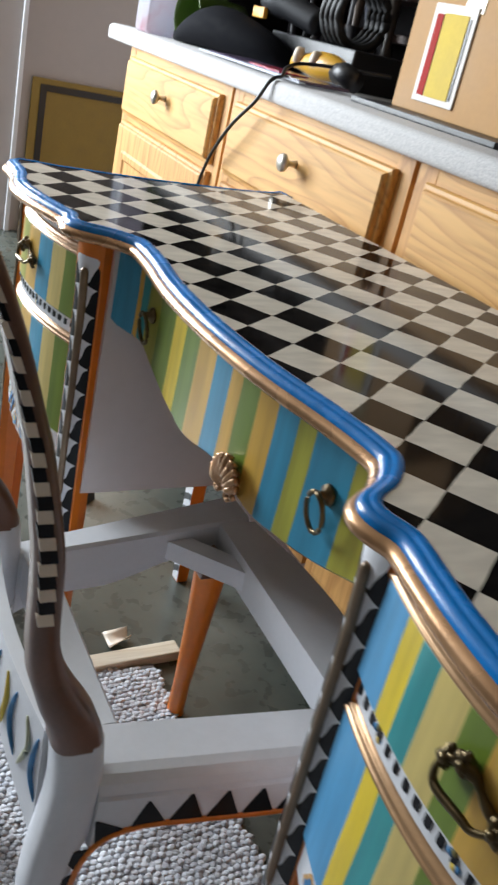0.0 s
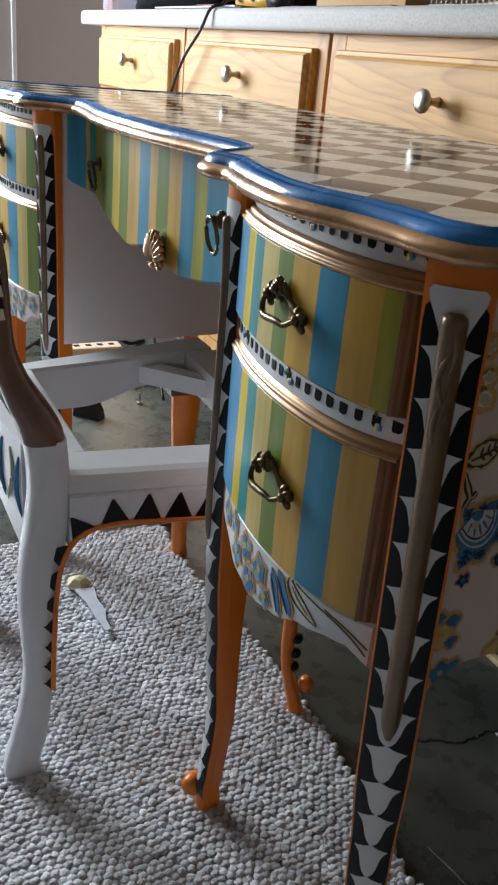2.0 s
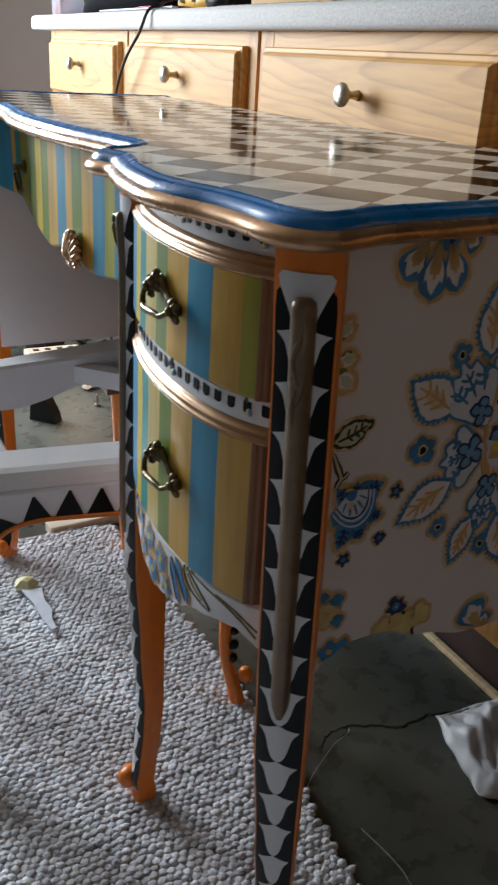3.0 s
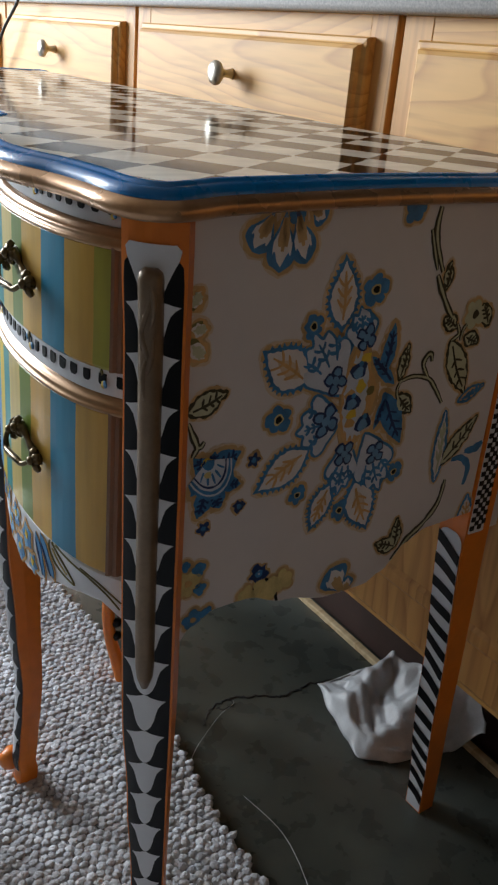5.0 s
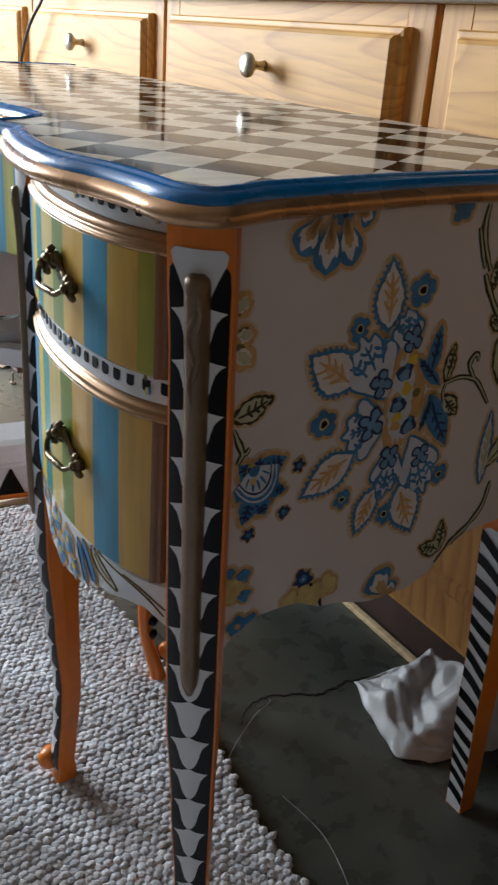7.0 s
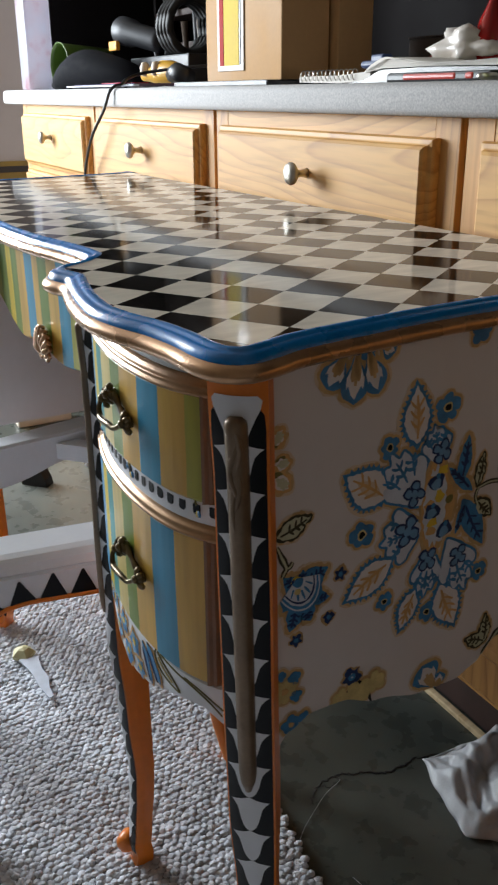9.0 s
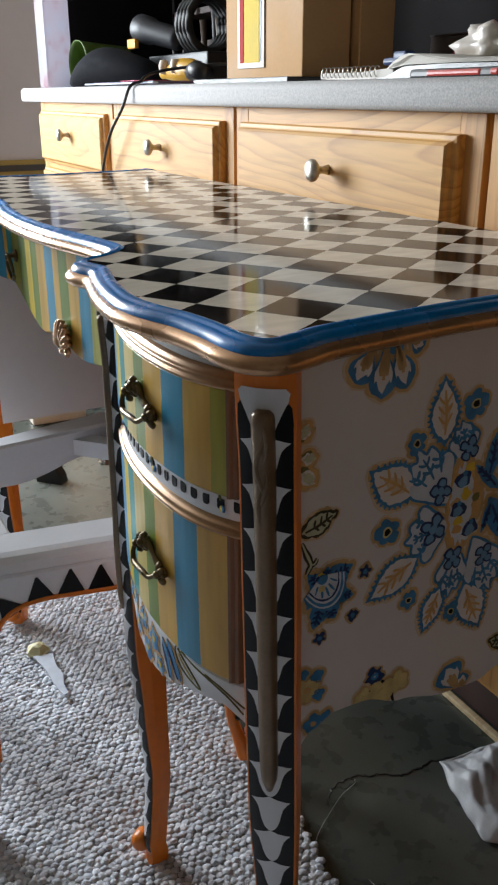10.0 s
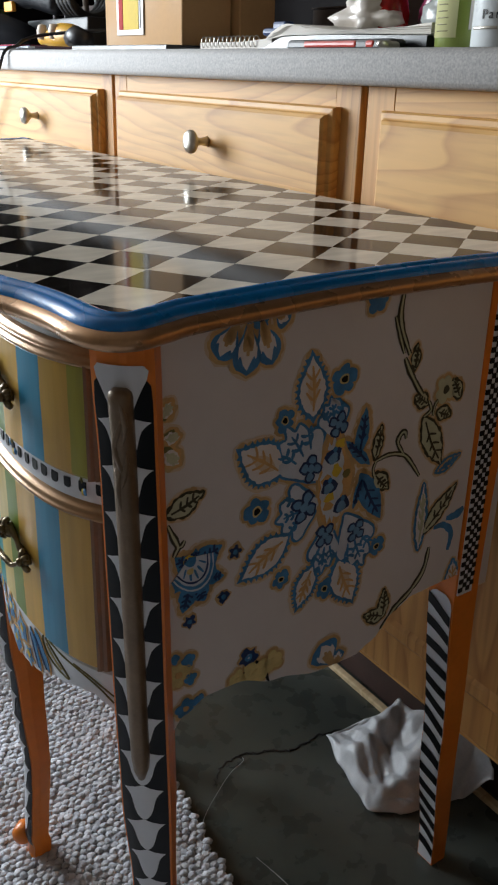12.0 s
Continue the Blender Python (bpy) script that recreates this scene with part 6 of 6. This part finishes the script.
Mesh().add(*box_data(-0.620, -0.603, by0 - 0.0042, by0 - 0.0026, 0.956, 1.082), paint("red_print", srgb(170, 26, 20), 0.95)).build("red_stripe", pouch)
Mesh().add(*box_data(-0.600, -0.536, by0 - 0.0042, by0 - 0.0026, 0.956, 1.084), paint("pale_yellow_paper", srgb(222, 194, 92), 0.95)).build("yellow_slip", pouch)
Mesh().add(*box_data(-0.533, -0.529, by0 - 0.0042, by0 - 0.0026, 0.958, 1.080), DARK).build("dark_line", pouch)
second = root("cardboard_box", -0.50, 1.25, CT, "brown cardboard box in the shade behind another", "box")
Mesh().add(*box_data(-0.66, -0.352, 1.190, 1.265, CT + 0.0102, 1.25, 0.002), CARD).build("box_body", second)

# flat clear package with a printed card
pack = root("clear_package", -1.05, 1.02, CT, "flat clear plastic package with a purple and red card", "package")
Mesh().add(*box_data(-1.30, -0.86, 0.985, 1.10, CT + 0.004, CT + 0.010, 0.002), paint("violet_card", srgb(96, 82, 108), 0.18)).build("card", pack)
Mesh().add(*box_data(-1.10, -0.96, 0.992, 1.06, CT + 0.010, CT + 0.0125, 0.001), paint("red_card", srgb(176, 46, 74), 0.2)).build("print", pack)
Mesh().add(*box_data(-1.34, -0.84, 0.975, 0.990, CT + 0.004, CT + 0.0075, 0.001), PALE_BLUE).build("film_lip", pack)

# thin dark mat under the box's front edge
mat_root = root("rubber_mat", -0.66, 1.07, CT, "thin black mat lying on the counter", "mat")
Mesh().add(*box_data(-0.74, -0.33, 1.03, 1.275, CT, CT + 0.010, 0.002), DARK).build("mat_sheet", mat_root)

# black cable over the counter's edge
cable_pts = [(-0.88, 1.20, 0.965), (-0.90, 1.145, 0.962), (-0.955, 1.11, 0.958), (-1.00, 1.06, 0.950), (-0.965, 1.01, 0.938), (-0.905, 0.972, 0.925), (-0.885, 0.948, 0.9205), (-0.882, 0.934, 0.908), (-0.905, 0.926, 0.87), (-0.97, 0.915, 0.81), (-1.06, 0.922, 0.725), (-1.12, 0.93, 0.62), (-1.15, 0.93, 0.45), (-1.1, 0.92, 0.15), (-0.95, 0.9, 0.006)]
Mesh().add(*tube(smooth_line(cable_pts, 8), 0.0036, 8), DARK, True).build("power_cable", None, "thin black cable hanging over the counter edge", "", "cable")

# green tumbler on its side
tumbler = root("tumbler", -1.55, 1.08, CT, "green plastic tumbler lying on its side", "cup")
GREEN = paint("green_plastic", srgb(84, 112, 44), 0.3, vary=0.1)
prof = [(0.050, 0.16), (0.062, 0.01), (0.065, 0.0), (0.062, 0.0), (0.059, 0.01), (0.047, 0.155), (0.001, 0.156)]
v, f = lathe([(r, h) for r, h in prof], 0, 0, 0, 24, "x")
turn = Matrix.Rotation(radians(98), 4, "Z")
Mesh().add([tuple(turn @ Vector(p) + Vector((-1.64, 1.05, CT + 0.066))) for p in v], f, GREEN, True).build("cup_wall", tumbler)

# black soft case
case = root("soft_case", -1.45, 1.10, CT, "rounded black fabric case", "case")
rings = []
for i in range(17):
    t = i / 16
    w = math.sin(math.pi * min(0.985, max(0.015, t))) ** 0.42
    hump = 0.80 + 0.20 * math.sin(math.pi * t) + 0.10 * math.sin(7 * t)
    rings.append([(-1.64 + 0.38 * t - 0.03 * w * math.cos(a), 1.035 + 0.14 * t + 0.06 * w * math.cos(a), CT + 0.001 + 0.052 * w * (1 + math.sin(a)) * hump) for a in [2 * math.pi * k / 18 for k in range(18)]])
FABRIC = paint("black_fabric", srgb(12, 13, 20), 0.95, vary=0.3, scale=60)
FABRIC.node_tree.nodes["Principled BSDF"].inputs["Specular IOR Level"].default_value = 0.12
Mesh().add(*loft(rings), FABRIC, True).build("case_body", case)

# flashlight and dark tools on a rack behind
torch = root("flashlight", -1.06, 1.22, CT + 0.05, "dark grey flashlight resting on the clutter", "flashlight")
v, f = lathe([(0.002, 0.0), (0.034, 0.002), (0.037, 0.008), (0.036, 0.05), (0.030, 0.07), (0.029, 0.17), (0.024, 0.185), (0.002, 0.19)], 0, 0, 0, 20, "x")
tr = Matrix.Translation((-1.39, 1.155, CT + 0.150)) @ Matrix.Rotation(radians(12), 4, "Y") @ Matrix.Rotation(radians(16), 4, "Z")
Mesh().add([tuple(tr @ Vector(p)) for p in v], f, paint("grey_metal", srgb(30, 32, 38), 0.5, metal=0.2), True).build("barrel", torch)
coil = root("cable_coil", -0.98, 1.30, CT, "coil of thick black hose", "hose")
for k in range(4):
    ring = [(-1.16 + 0.022 * k, 1.235 + 0.060 * math.cos(a), CT + 0.145 + 0.064 * math.sin(a)) for a in [2 * math.pi * q / 28 for q in range(29)]]
    Mesh().add(*tube(ring, 0.011, 8), paint("black_rubber", srgb(18, 18, 21), 0.6, vary=0.2), True).build("turn", coil)
tool = root("hand_tool", -1.0, 1.14, CT, "yellow and black power tool lying on its side", "tool")
body = smooth_line([(-1.16, 1.13, CT + 0.030), (-1.08, 1.135, CT + 0.034), (-1.0, 1.14, CT + 0.036), (-0.93, 1.15, CT + 0.03)], 6)
Mesh().add(*tube(body, lambda t: 0.013 + 0.016 * math.sin(math.pi * t) ** 2, 10), paint("yellow_plastic", srgb(206, 156, 40), 0.4), True).build("tool_body", tool)
Mesh().add(*tube([(-0.96, 1.125, CT + 0.03), (-0.93, 1.12, CT + 0.035), (-0.89, 1.13, CT + 0.022)], 0.021, 10), DARK, True).build("grip", tool)
for x in (-1.12, -1.045):
    Mesh().add(*lathe([(0.001, 0), (0.012, 0.002), (0.013, 0.02), (0.009, 0.032), (0.001, 0.034)], x, 1.115, CT + 0.028, 10), CREAM, True).build("cap", tool, "cream plastic cap")
bulb_box = root("lit_packet", -1.2, 1.26, CT, "small amber packet among dark tools", "packet")
Mesh().add(*box_data(-1.42, -1.36, 1.128, 1.140, CT + 0.098, CT + 0.122, 0.002), paint("amber_card", srgb(240, 170, 50), 0.3)).build("card", bulb_box)
Mesh().add(*box_data(-1.42, -1.02, 1.19, 1.33, CT, CT + 0.080, 0.004), DARK).build("base", bulb_box)

# dark open shelf on the wall behind the clutter
shelf = root("tool_rack", -1.2, 1.52, CT, "dark open rack crowded with tools", "rack")
BLUEBLACK = paint("near_black_board", srgb(24, 21, 22), 0.95, vary=0.3)
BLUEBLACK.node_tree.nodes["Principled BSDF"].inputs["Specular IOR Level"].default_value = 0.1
# near-black board added to hide the lit wall; runs far past the shelves
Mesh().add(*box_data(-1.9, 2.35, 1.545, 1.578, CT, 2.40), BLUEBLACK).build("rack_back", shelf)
for z in (1.03, 1.12, 1.32, 1.52):
    Mesh().add(*box_data(-1.75, -0.9, 1.40, 1.545, z, z + 0.018, 0.002), BROWN_BOARD).build("rack_shelf", shelf)
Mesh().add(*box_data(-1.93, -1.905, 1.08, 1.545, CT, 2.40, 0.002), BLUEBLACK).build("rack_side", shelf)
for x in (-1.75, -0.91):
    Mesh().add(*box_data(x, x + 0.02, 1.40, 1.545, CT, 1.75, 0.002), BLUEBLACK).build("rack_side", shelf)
rnd = random.Random(4)
for k in range(16):
    x, y = -1.62 + 0.042 * k + rnd.uniform(-0.01, 0.01), rnd.uniform(1.36, 1.39)
    h, w = rnd.uniform(0.08, 0.28), rnd.uniform(0.012, 0.03)
    hue = rnd.choice([(40, 40, 46), (60, 52, 48), (34, 38, 52), (84, 70, 60), (30, 30, 34)])
    it = root("stored_tool", x, y, CT, "dark upright tool handle among clutter", "tool")
    lean = rnd.uniform(-0.04, 0.04)
    Mesh().add(*tube([(x, y, CT), (x + lean * 0.4, y, CT + h * 0.5), (x + lean, y, CT + h)], lambda t, w=w: w * (0.7 + 0.3 * math.sin(5 * t + w * 90)), 8), paint("worn_dark", srgb(*hue), 0.45), True).build("handle", it)

# translucent canister at the counter's end
can = root("plastic_canister", -1.78, 1.02, CT, "tall translucent white plastic canister with pink stains", "canister")
mt, n, l, p = base_mat("frosted_plastic", 0.25)
a = noise_tex(n, l, 9, 3)
r = ramp(n, [(0.35, srgb(222, 226, 236)), (0.55, srgb(226, 218, 226)), (0.7, srgb(206, 150, 164))])
l.new(a.outputs[0], r.inputs[0])
l.new(r.outputs[0], p.inputs["Base Color"])
tl, ms = n.new("ShaderNodeBsdfTranslucent"), n.new("ShaderNodeMixShader")
ms.inputs[0].default_value = 0.55
l.new(r.outputs[0], tl.inputs[0])
l.new(p.outputs[0], ms.inputs[1])
l.new(tl.outputs[0], ms.inputs[2])
l.new(ms.outputs[0], n["Material Output"].inputs[0])
Mesh().add(*box_data(-1.83, -1.73, 0.98, 1.06, CT, 1.36, 0.008), mt, True).build("canister_wall", can)

# papers, notebook, folder
note = root("spiral_notebook", -0.22, 1.17, CT, "white spiral-bound notebook with curled pages", "notebook")
PAPER = paint("white_paper", srgb(220, 214, 206), 0.7, vary=0.05)
rings = []
for i in range(13):
    t = i / 12
    x = -0.285 + 0.21 * t
    z = CT + 0.0005 + 0.004 * (1 - t) + 0.012 * max(0, t - 0.6)
    rings.append([(x, 1.07, z), (x, 1.26, z), (x, 1.26, z + 0.009 + 0.004 * t), (x, 1.07, z + 0.009 + 0.004 * t)])
Mesh().add(*loft(rings), PAPER).build("page_block", note)
for k in range(13):
    x = -0.275 + 0.0130 * k
    ring = [(x, 1.072 + 0.0055 * math.cos(a), CT + 0.014 + 0.0085 * math.sin(a)) for a in [2 * math.pi * q / 12 for q in range(13)]]
    Mesh().add(*tube(ring, 0.0009, 6), STEEL, True).build("coil_loop", note)
folder = root("black_folder", 0.05, 1.18, CT, "black folder with loose papers on top", "folder")
def curled(name, mat, x0, x1, y0, y1, low, high, label=""):
    """A stack of sheets along x between two heights that change from end to end."""
    rings = []
    for i in range(29):
        t = i / 28
        x = x0 + (x1 - x0) * t
        a, b = CT + lerp_table(low, t)[0], CT + lerp_table(high, t)[0]
        rings.append([(x + 0.004 * math.sin(9 * t), y0, a), (x + 0.02, y1, a), (x + 0.02, y1, b), (x + 0.004 * math.sin(9 * t), y0, b)])
    Mesh().add(*loft(rings), mat).build(name, folder, label)


FOLDER = paint("black_vinyl", srgb(20, 21, 25), 0.3, vary=0.3)
curled("folder_sheet", FOLDER, -0.125, 0.262, 1.060, 1.32, [(0, 0.0006), (1, 0.0006)], [(0, 0.0016), (0.08, 0.004), (0.24, 0.019), (0.5, 0.020), (1, 0.017)], "black vinyl folder cover")
curled("loose_paper", PAPER, -0.085, 0.262, 1.066, 1.33, [(0, 0.0165), (0.15, 0.0212), (0.5, 0.0212), (1, 0.0185)], [(0, 0.0175), (0.06, 0.030), (0.13, 0.0365), (0.3, 0.030), (0.55, 0.0255), (0.8, 0.026), (1, 0.031)], "curled white sheets")
for k in range(4):
    h = 0.003 * k
    curled("loose_paper", PAPER, -0.082 + 0.006 * k, 0.258, 1.0645 - 0.0006 * k, 1.07, [(0, 0.0180 + h * 0.6), (0.12, 0.0245 + h), (0.5, 0.0218 + h * 0.35), (1, 0.0200 + h * 0.8)], [(0, 0.0184 + h * 0.6), (0.12, 0.0251 + h), (0.5, 0.0223 + h * 0.35), (1, 0.0205 + h * 0.8)])
cutter = root("red_cutter", 0.17, 1.055, CT, "black and red utility cutter", "cutter")
Mesh().add(*box_data(0.02, 0.235, 1.030, 1.056, CT, CT + 0.013, 0.004), DARK).build("grip", cutter)
Mesh().add(*box_data(0.060, 0.170, 1.0285, 1.050, CT + 0.003, CT + 0.0115, 0.003), paint("red_plastic", srgb(190, 56, 44), 0.35)).build("red_inlay", cutter)
Mesh().add(*box_data(0.188, 0.204, 1.0285, 1.050, CT + 0.003, CT + 0.0115, 0.003), paint("red_button", srgb(190, 56, 44), 0.35)).build("red_button", cutter)
pen = root("pen", 0.27, 0.985, CT, "clear pen with a metal tip", "pen")
Mesh().add(*tube([(0.245, 1.03, CT + 0.005), (0.262, 1.0, CT + 0.005), (0.275, 0.978, CT + 0.005)], lambda t: 0.0045 if t < 0.9 else 0.0035, 8), STEEL, True).build("barrel", pen)
clip = root("blue_clip", -0.13, 1.20, CT, "dark blue plastic clamp", "clamp")
Mesh().add(*box_data(-0.185, -0.095, 1.125, 1.150, CT + 0.024, CT + 0.036, 0.005), NAVY).build("jaw", clip)
Mesh().add(*box_data(-0.160, -0.125, 1.128, 1.148, CT + 0.013, CT + 0.045, 0.004), NAVY).build("foot", clip)


def carton_behind(x0, x1, y0, y1, h, rgb, label):
    ob = root("carton", (x0 + x1) / 2, (y0 + y1) / 2, CT, label, "box")
    # rgb already holds the shade at the back of the counter
    Mesh().add(*box_data(x0, x1, y0, y1, CT, CT + h, 0.003), paint("shaded_card", srgb(*rgb), 0.7, vary=0.25, scale=12)).build("box_body", ob)
    Mesh().add(*box_data(x0 - 0.001, x1 + 0.001, y0 - 0.001, y0 + 0.05, CT + h, CT + h + 0.003), paint("shaded_flap", srgb(*rgb), 0.7, vary=0.2)).build("flap", ob)


carton_behind(-0.42, -0.22, 1.40, 1.53, 0.085, (92, 74, 62), "brown carton behind papers, coloured dull for the shade")
carton_behind(-0.18, 0.06, 1.42, 1.53, 0.115, (74, 58, 52), "brown carton behind papers, coloured dark for the shade")
carton_behind(0.12, 0.34, 1.40, 1.53, 0.10, (98, 86, 78), "grey brown carton behind bags, coloured dull for the shade")
grip = root("snips", -0.20, 1.36, CT, "red and black handled snips on the counter", "snips")
for k, (rgb, dz) in enumerate((((168, 44, 34), 0.030), ((26, 26, 30), 0.014))):
    pts = smooth_line([(-0.30, 1.35, CT + dz), (-0.24, 1.352, CT + dz + 0.030), (-0.17, 1.355, CT + dz + 0.020), (-0.11, 1.36, CT + 0.014)], 6)
    Mesh().add(*tube(pts, lambda t: 0.010 - 0.004 * t, 8), paint("dipped_grip", srgb(*rgb), 0.4), True).build("grip", grip)
hose = smooth_line([(-0.02, 1.38, CT + 0.01), (-0.03, 1.375, CT + 0.08), (0.0, 1.37, CT + 0.16), (0.05, 1.37, CT + 0.22), (0.12, 1.37, CT + 0.25)], 8)
Mesh().add(*tube(hose, 0.006, 8), DARK, True).build("black_hose", None, "thin black hose standing up behind the papers", "", "hose")
stick = root("white_stick", 0.04, 1.39, CT, "pale wooden stick leaning behind the papers", "stick")
Mesh().add(*tube([(0.09, 1.375, CT), (0.05, 1.39, CT + 0.07), (0.0, 1.41, CT + 0.13)], 0.005, 8), PALE_WOOD).build("stick_body", stick)


def crumpled(name, label, x, y, z0, sx, sy, sz, mat, seed, cat):
    ob = root(name, x, y, z0, label, cat)
    rings = []
    for i in range(17):
        t = math.pi * (0.03 + 0.94 * i / 16)
        ring = []
        for k in range(26):
            a = 2 * math.pi * k / 26
            d = Vector((math.sin(t) * math.cos(a), math.sin(t) * math.sin(a), -math.cos(t)))
            w = 1 + 0.55 * noise.noise(d * 1.6 + Vector((seed, 0, 0))) + 0.35 * abs(noise.noise(d * 4 + Vector((0, seed, 0))))
            ring.append((x + d.x * sx * w, y + d.y * sy * w, max(z0 + 0.001, z0 + sz * 0.8 + d.z * sz * w)))
        rings.append(ring)
    Mesh().add(*loft(rings), mat, True).build("crumpled_film", ob)
    return ob


THIN = paint("thin_white_bag", srgb(214, 206, 198), 0.3, vary=0.08)
crumpled("plastic_bag", "crumpled white plastic bag on the papers", -0.03, 1.22, CT + 0.026, 0.058, 0.040, 0.030, THIN, 2.0, "bag")
crumpled("plastic_bag", "magenta plastic bag behind the papers", 0.075, 1.30, CT + 0.030, 0.062, 0.030, 0.062, paint("magenta_film", srgb(150, 38, 84), 0.3), 7.0, "bag")
crumpled("plastic_bag", "clear grey plastic bag behind the papers", 0.13, 1.24, CT + 0.026, 0.050, 0.028, 0.034, paint("grey_film", srgb(150, 154, 152), 0.25), 12.0, "bag")
nail = root("red_bottle", 0.012, 1.225, CT, "small red glass bottle", "bottle")
Mesh().add(*lathe([(0.001, 0.0), (0.024, 0.0), (0.026, 0.03), (0.020, 0.06), (0.008, 0.085), (0.007, 0.12), (0.001, 0.121)], 0.012, 1.225, CT + 0.026, 14), paint("red_glass", srgb(150, 28, 24), 0.08), True).build("bottle_wall", nail)


def spray_can(x, y, r, h, mat, label, cap):
    c = root("spray_can", x, y, CT, label, "can")
    b = Mesh().add(*lathe([(0.001, 0.0), (r * 0.96, 0.0), (r, 0.003), (r, h), (r * 0.86, h + 0.010), (r * 0.5, h + 0.012), (0.001, h + 0.012)], x, y, CT, 32), mat, True).build("can_wall", c)
    Mesh().add(*lathe([(0.001, 0.0), (r * 0.5, 0.0), (r * 0.5, 0.03), (0.001, 0.032)], x, y, CT + h + 0.012, 20), cap, True).build("cap", c)
    return c, b


OLIVE = paint("olive_green_enamel", srgb(128, 142, 66), 0.3, vary=0.06)
can_a, wall_a = spray_can(0.333, 1.052, 0.033, 0.20, OLIVE, "olive green can with a pale printed label", DARK)
can_b, wall_b = spray_can(0.409, 1.034, 0.036, 0.20, paint("white_enamel", srgb(214, 218, 220), 0.28, vary=0.05), "white can with dark lettering", STEEL)


def curved_label(cx, cy, r, a0, a1, z0, z1, mat, name, parent):
    rings = [[(cx + (r + e) * math.cos(a), cy + (r + e) * math.sin(a), z) for a in [a0 + (a1 - a0) * i / 14 for i in range(15)]] for z, e in ((z0, 0.0004), (z0 + 0.0002, 0.0009), (z1 - 0.0002, 0.0009), (z1, 0.0004))]
    return Mesh().add(*loft(rings, close=False, caps=False), mat, True).build(name, parent)


PALE_LABEL = paint("pale_green_label", srgb(214, 212, 158), 0.35, vary=0.04)
curved_label(0.333, 1.052, 0.033, -2.5, -1.1, CT + 0.012, CT + 0.19, PALE_LABEL, "paper_label", wall_a)
rnd = random.Random(3)
for k in range(22):
    z = CT + 0.018 + 0.0066 * k
    curved_label(0.333, 1.052, 0.0334, -1.95, -1.35 - rnd.uniform(0, 0.2), z, z + 0.0012, OLIVE_LINE, "print_line", wall_a)
curved_label(0.333, 1.052, 0.033, -0.72, -0.45, CT + 0.02, CT + 0.10, PAPER, "side_label", wall_a)
for ch, da in (("P", -0.80), ("a", -0.56), ("r", -0.36), ("i", -0.24), ("s", -0.14), ("G", 0.18)):
    txt = bpy.data.curves.new("letter", "FONT")
    txt.body, txt.size, txt.extrude = ch, 0.0125, 0.0002
    lett = new("letter", txt)
    lett.data.materials.append(DARK)
    lett.parent = can_b
    an = -0.84 + da
    lett.location = (0.0366 * math.cos(an), 0.0366 * math.sin(an), 0.028)
    lett.rotation_euler = (radians(90), 0, an + radians(96))
for k, (z, a1) in enumerate(((0.12, -1.2), (0.10, -1.3), (0.018, -1.1))):
    curved_label(0.409, 1.034, 0.036, -2.0, a1, CT + z, CT + z + 0.003, STEEL, "print_line", wall_b)
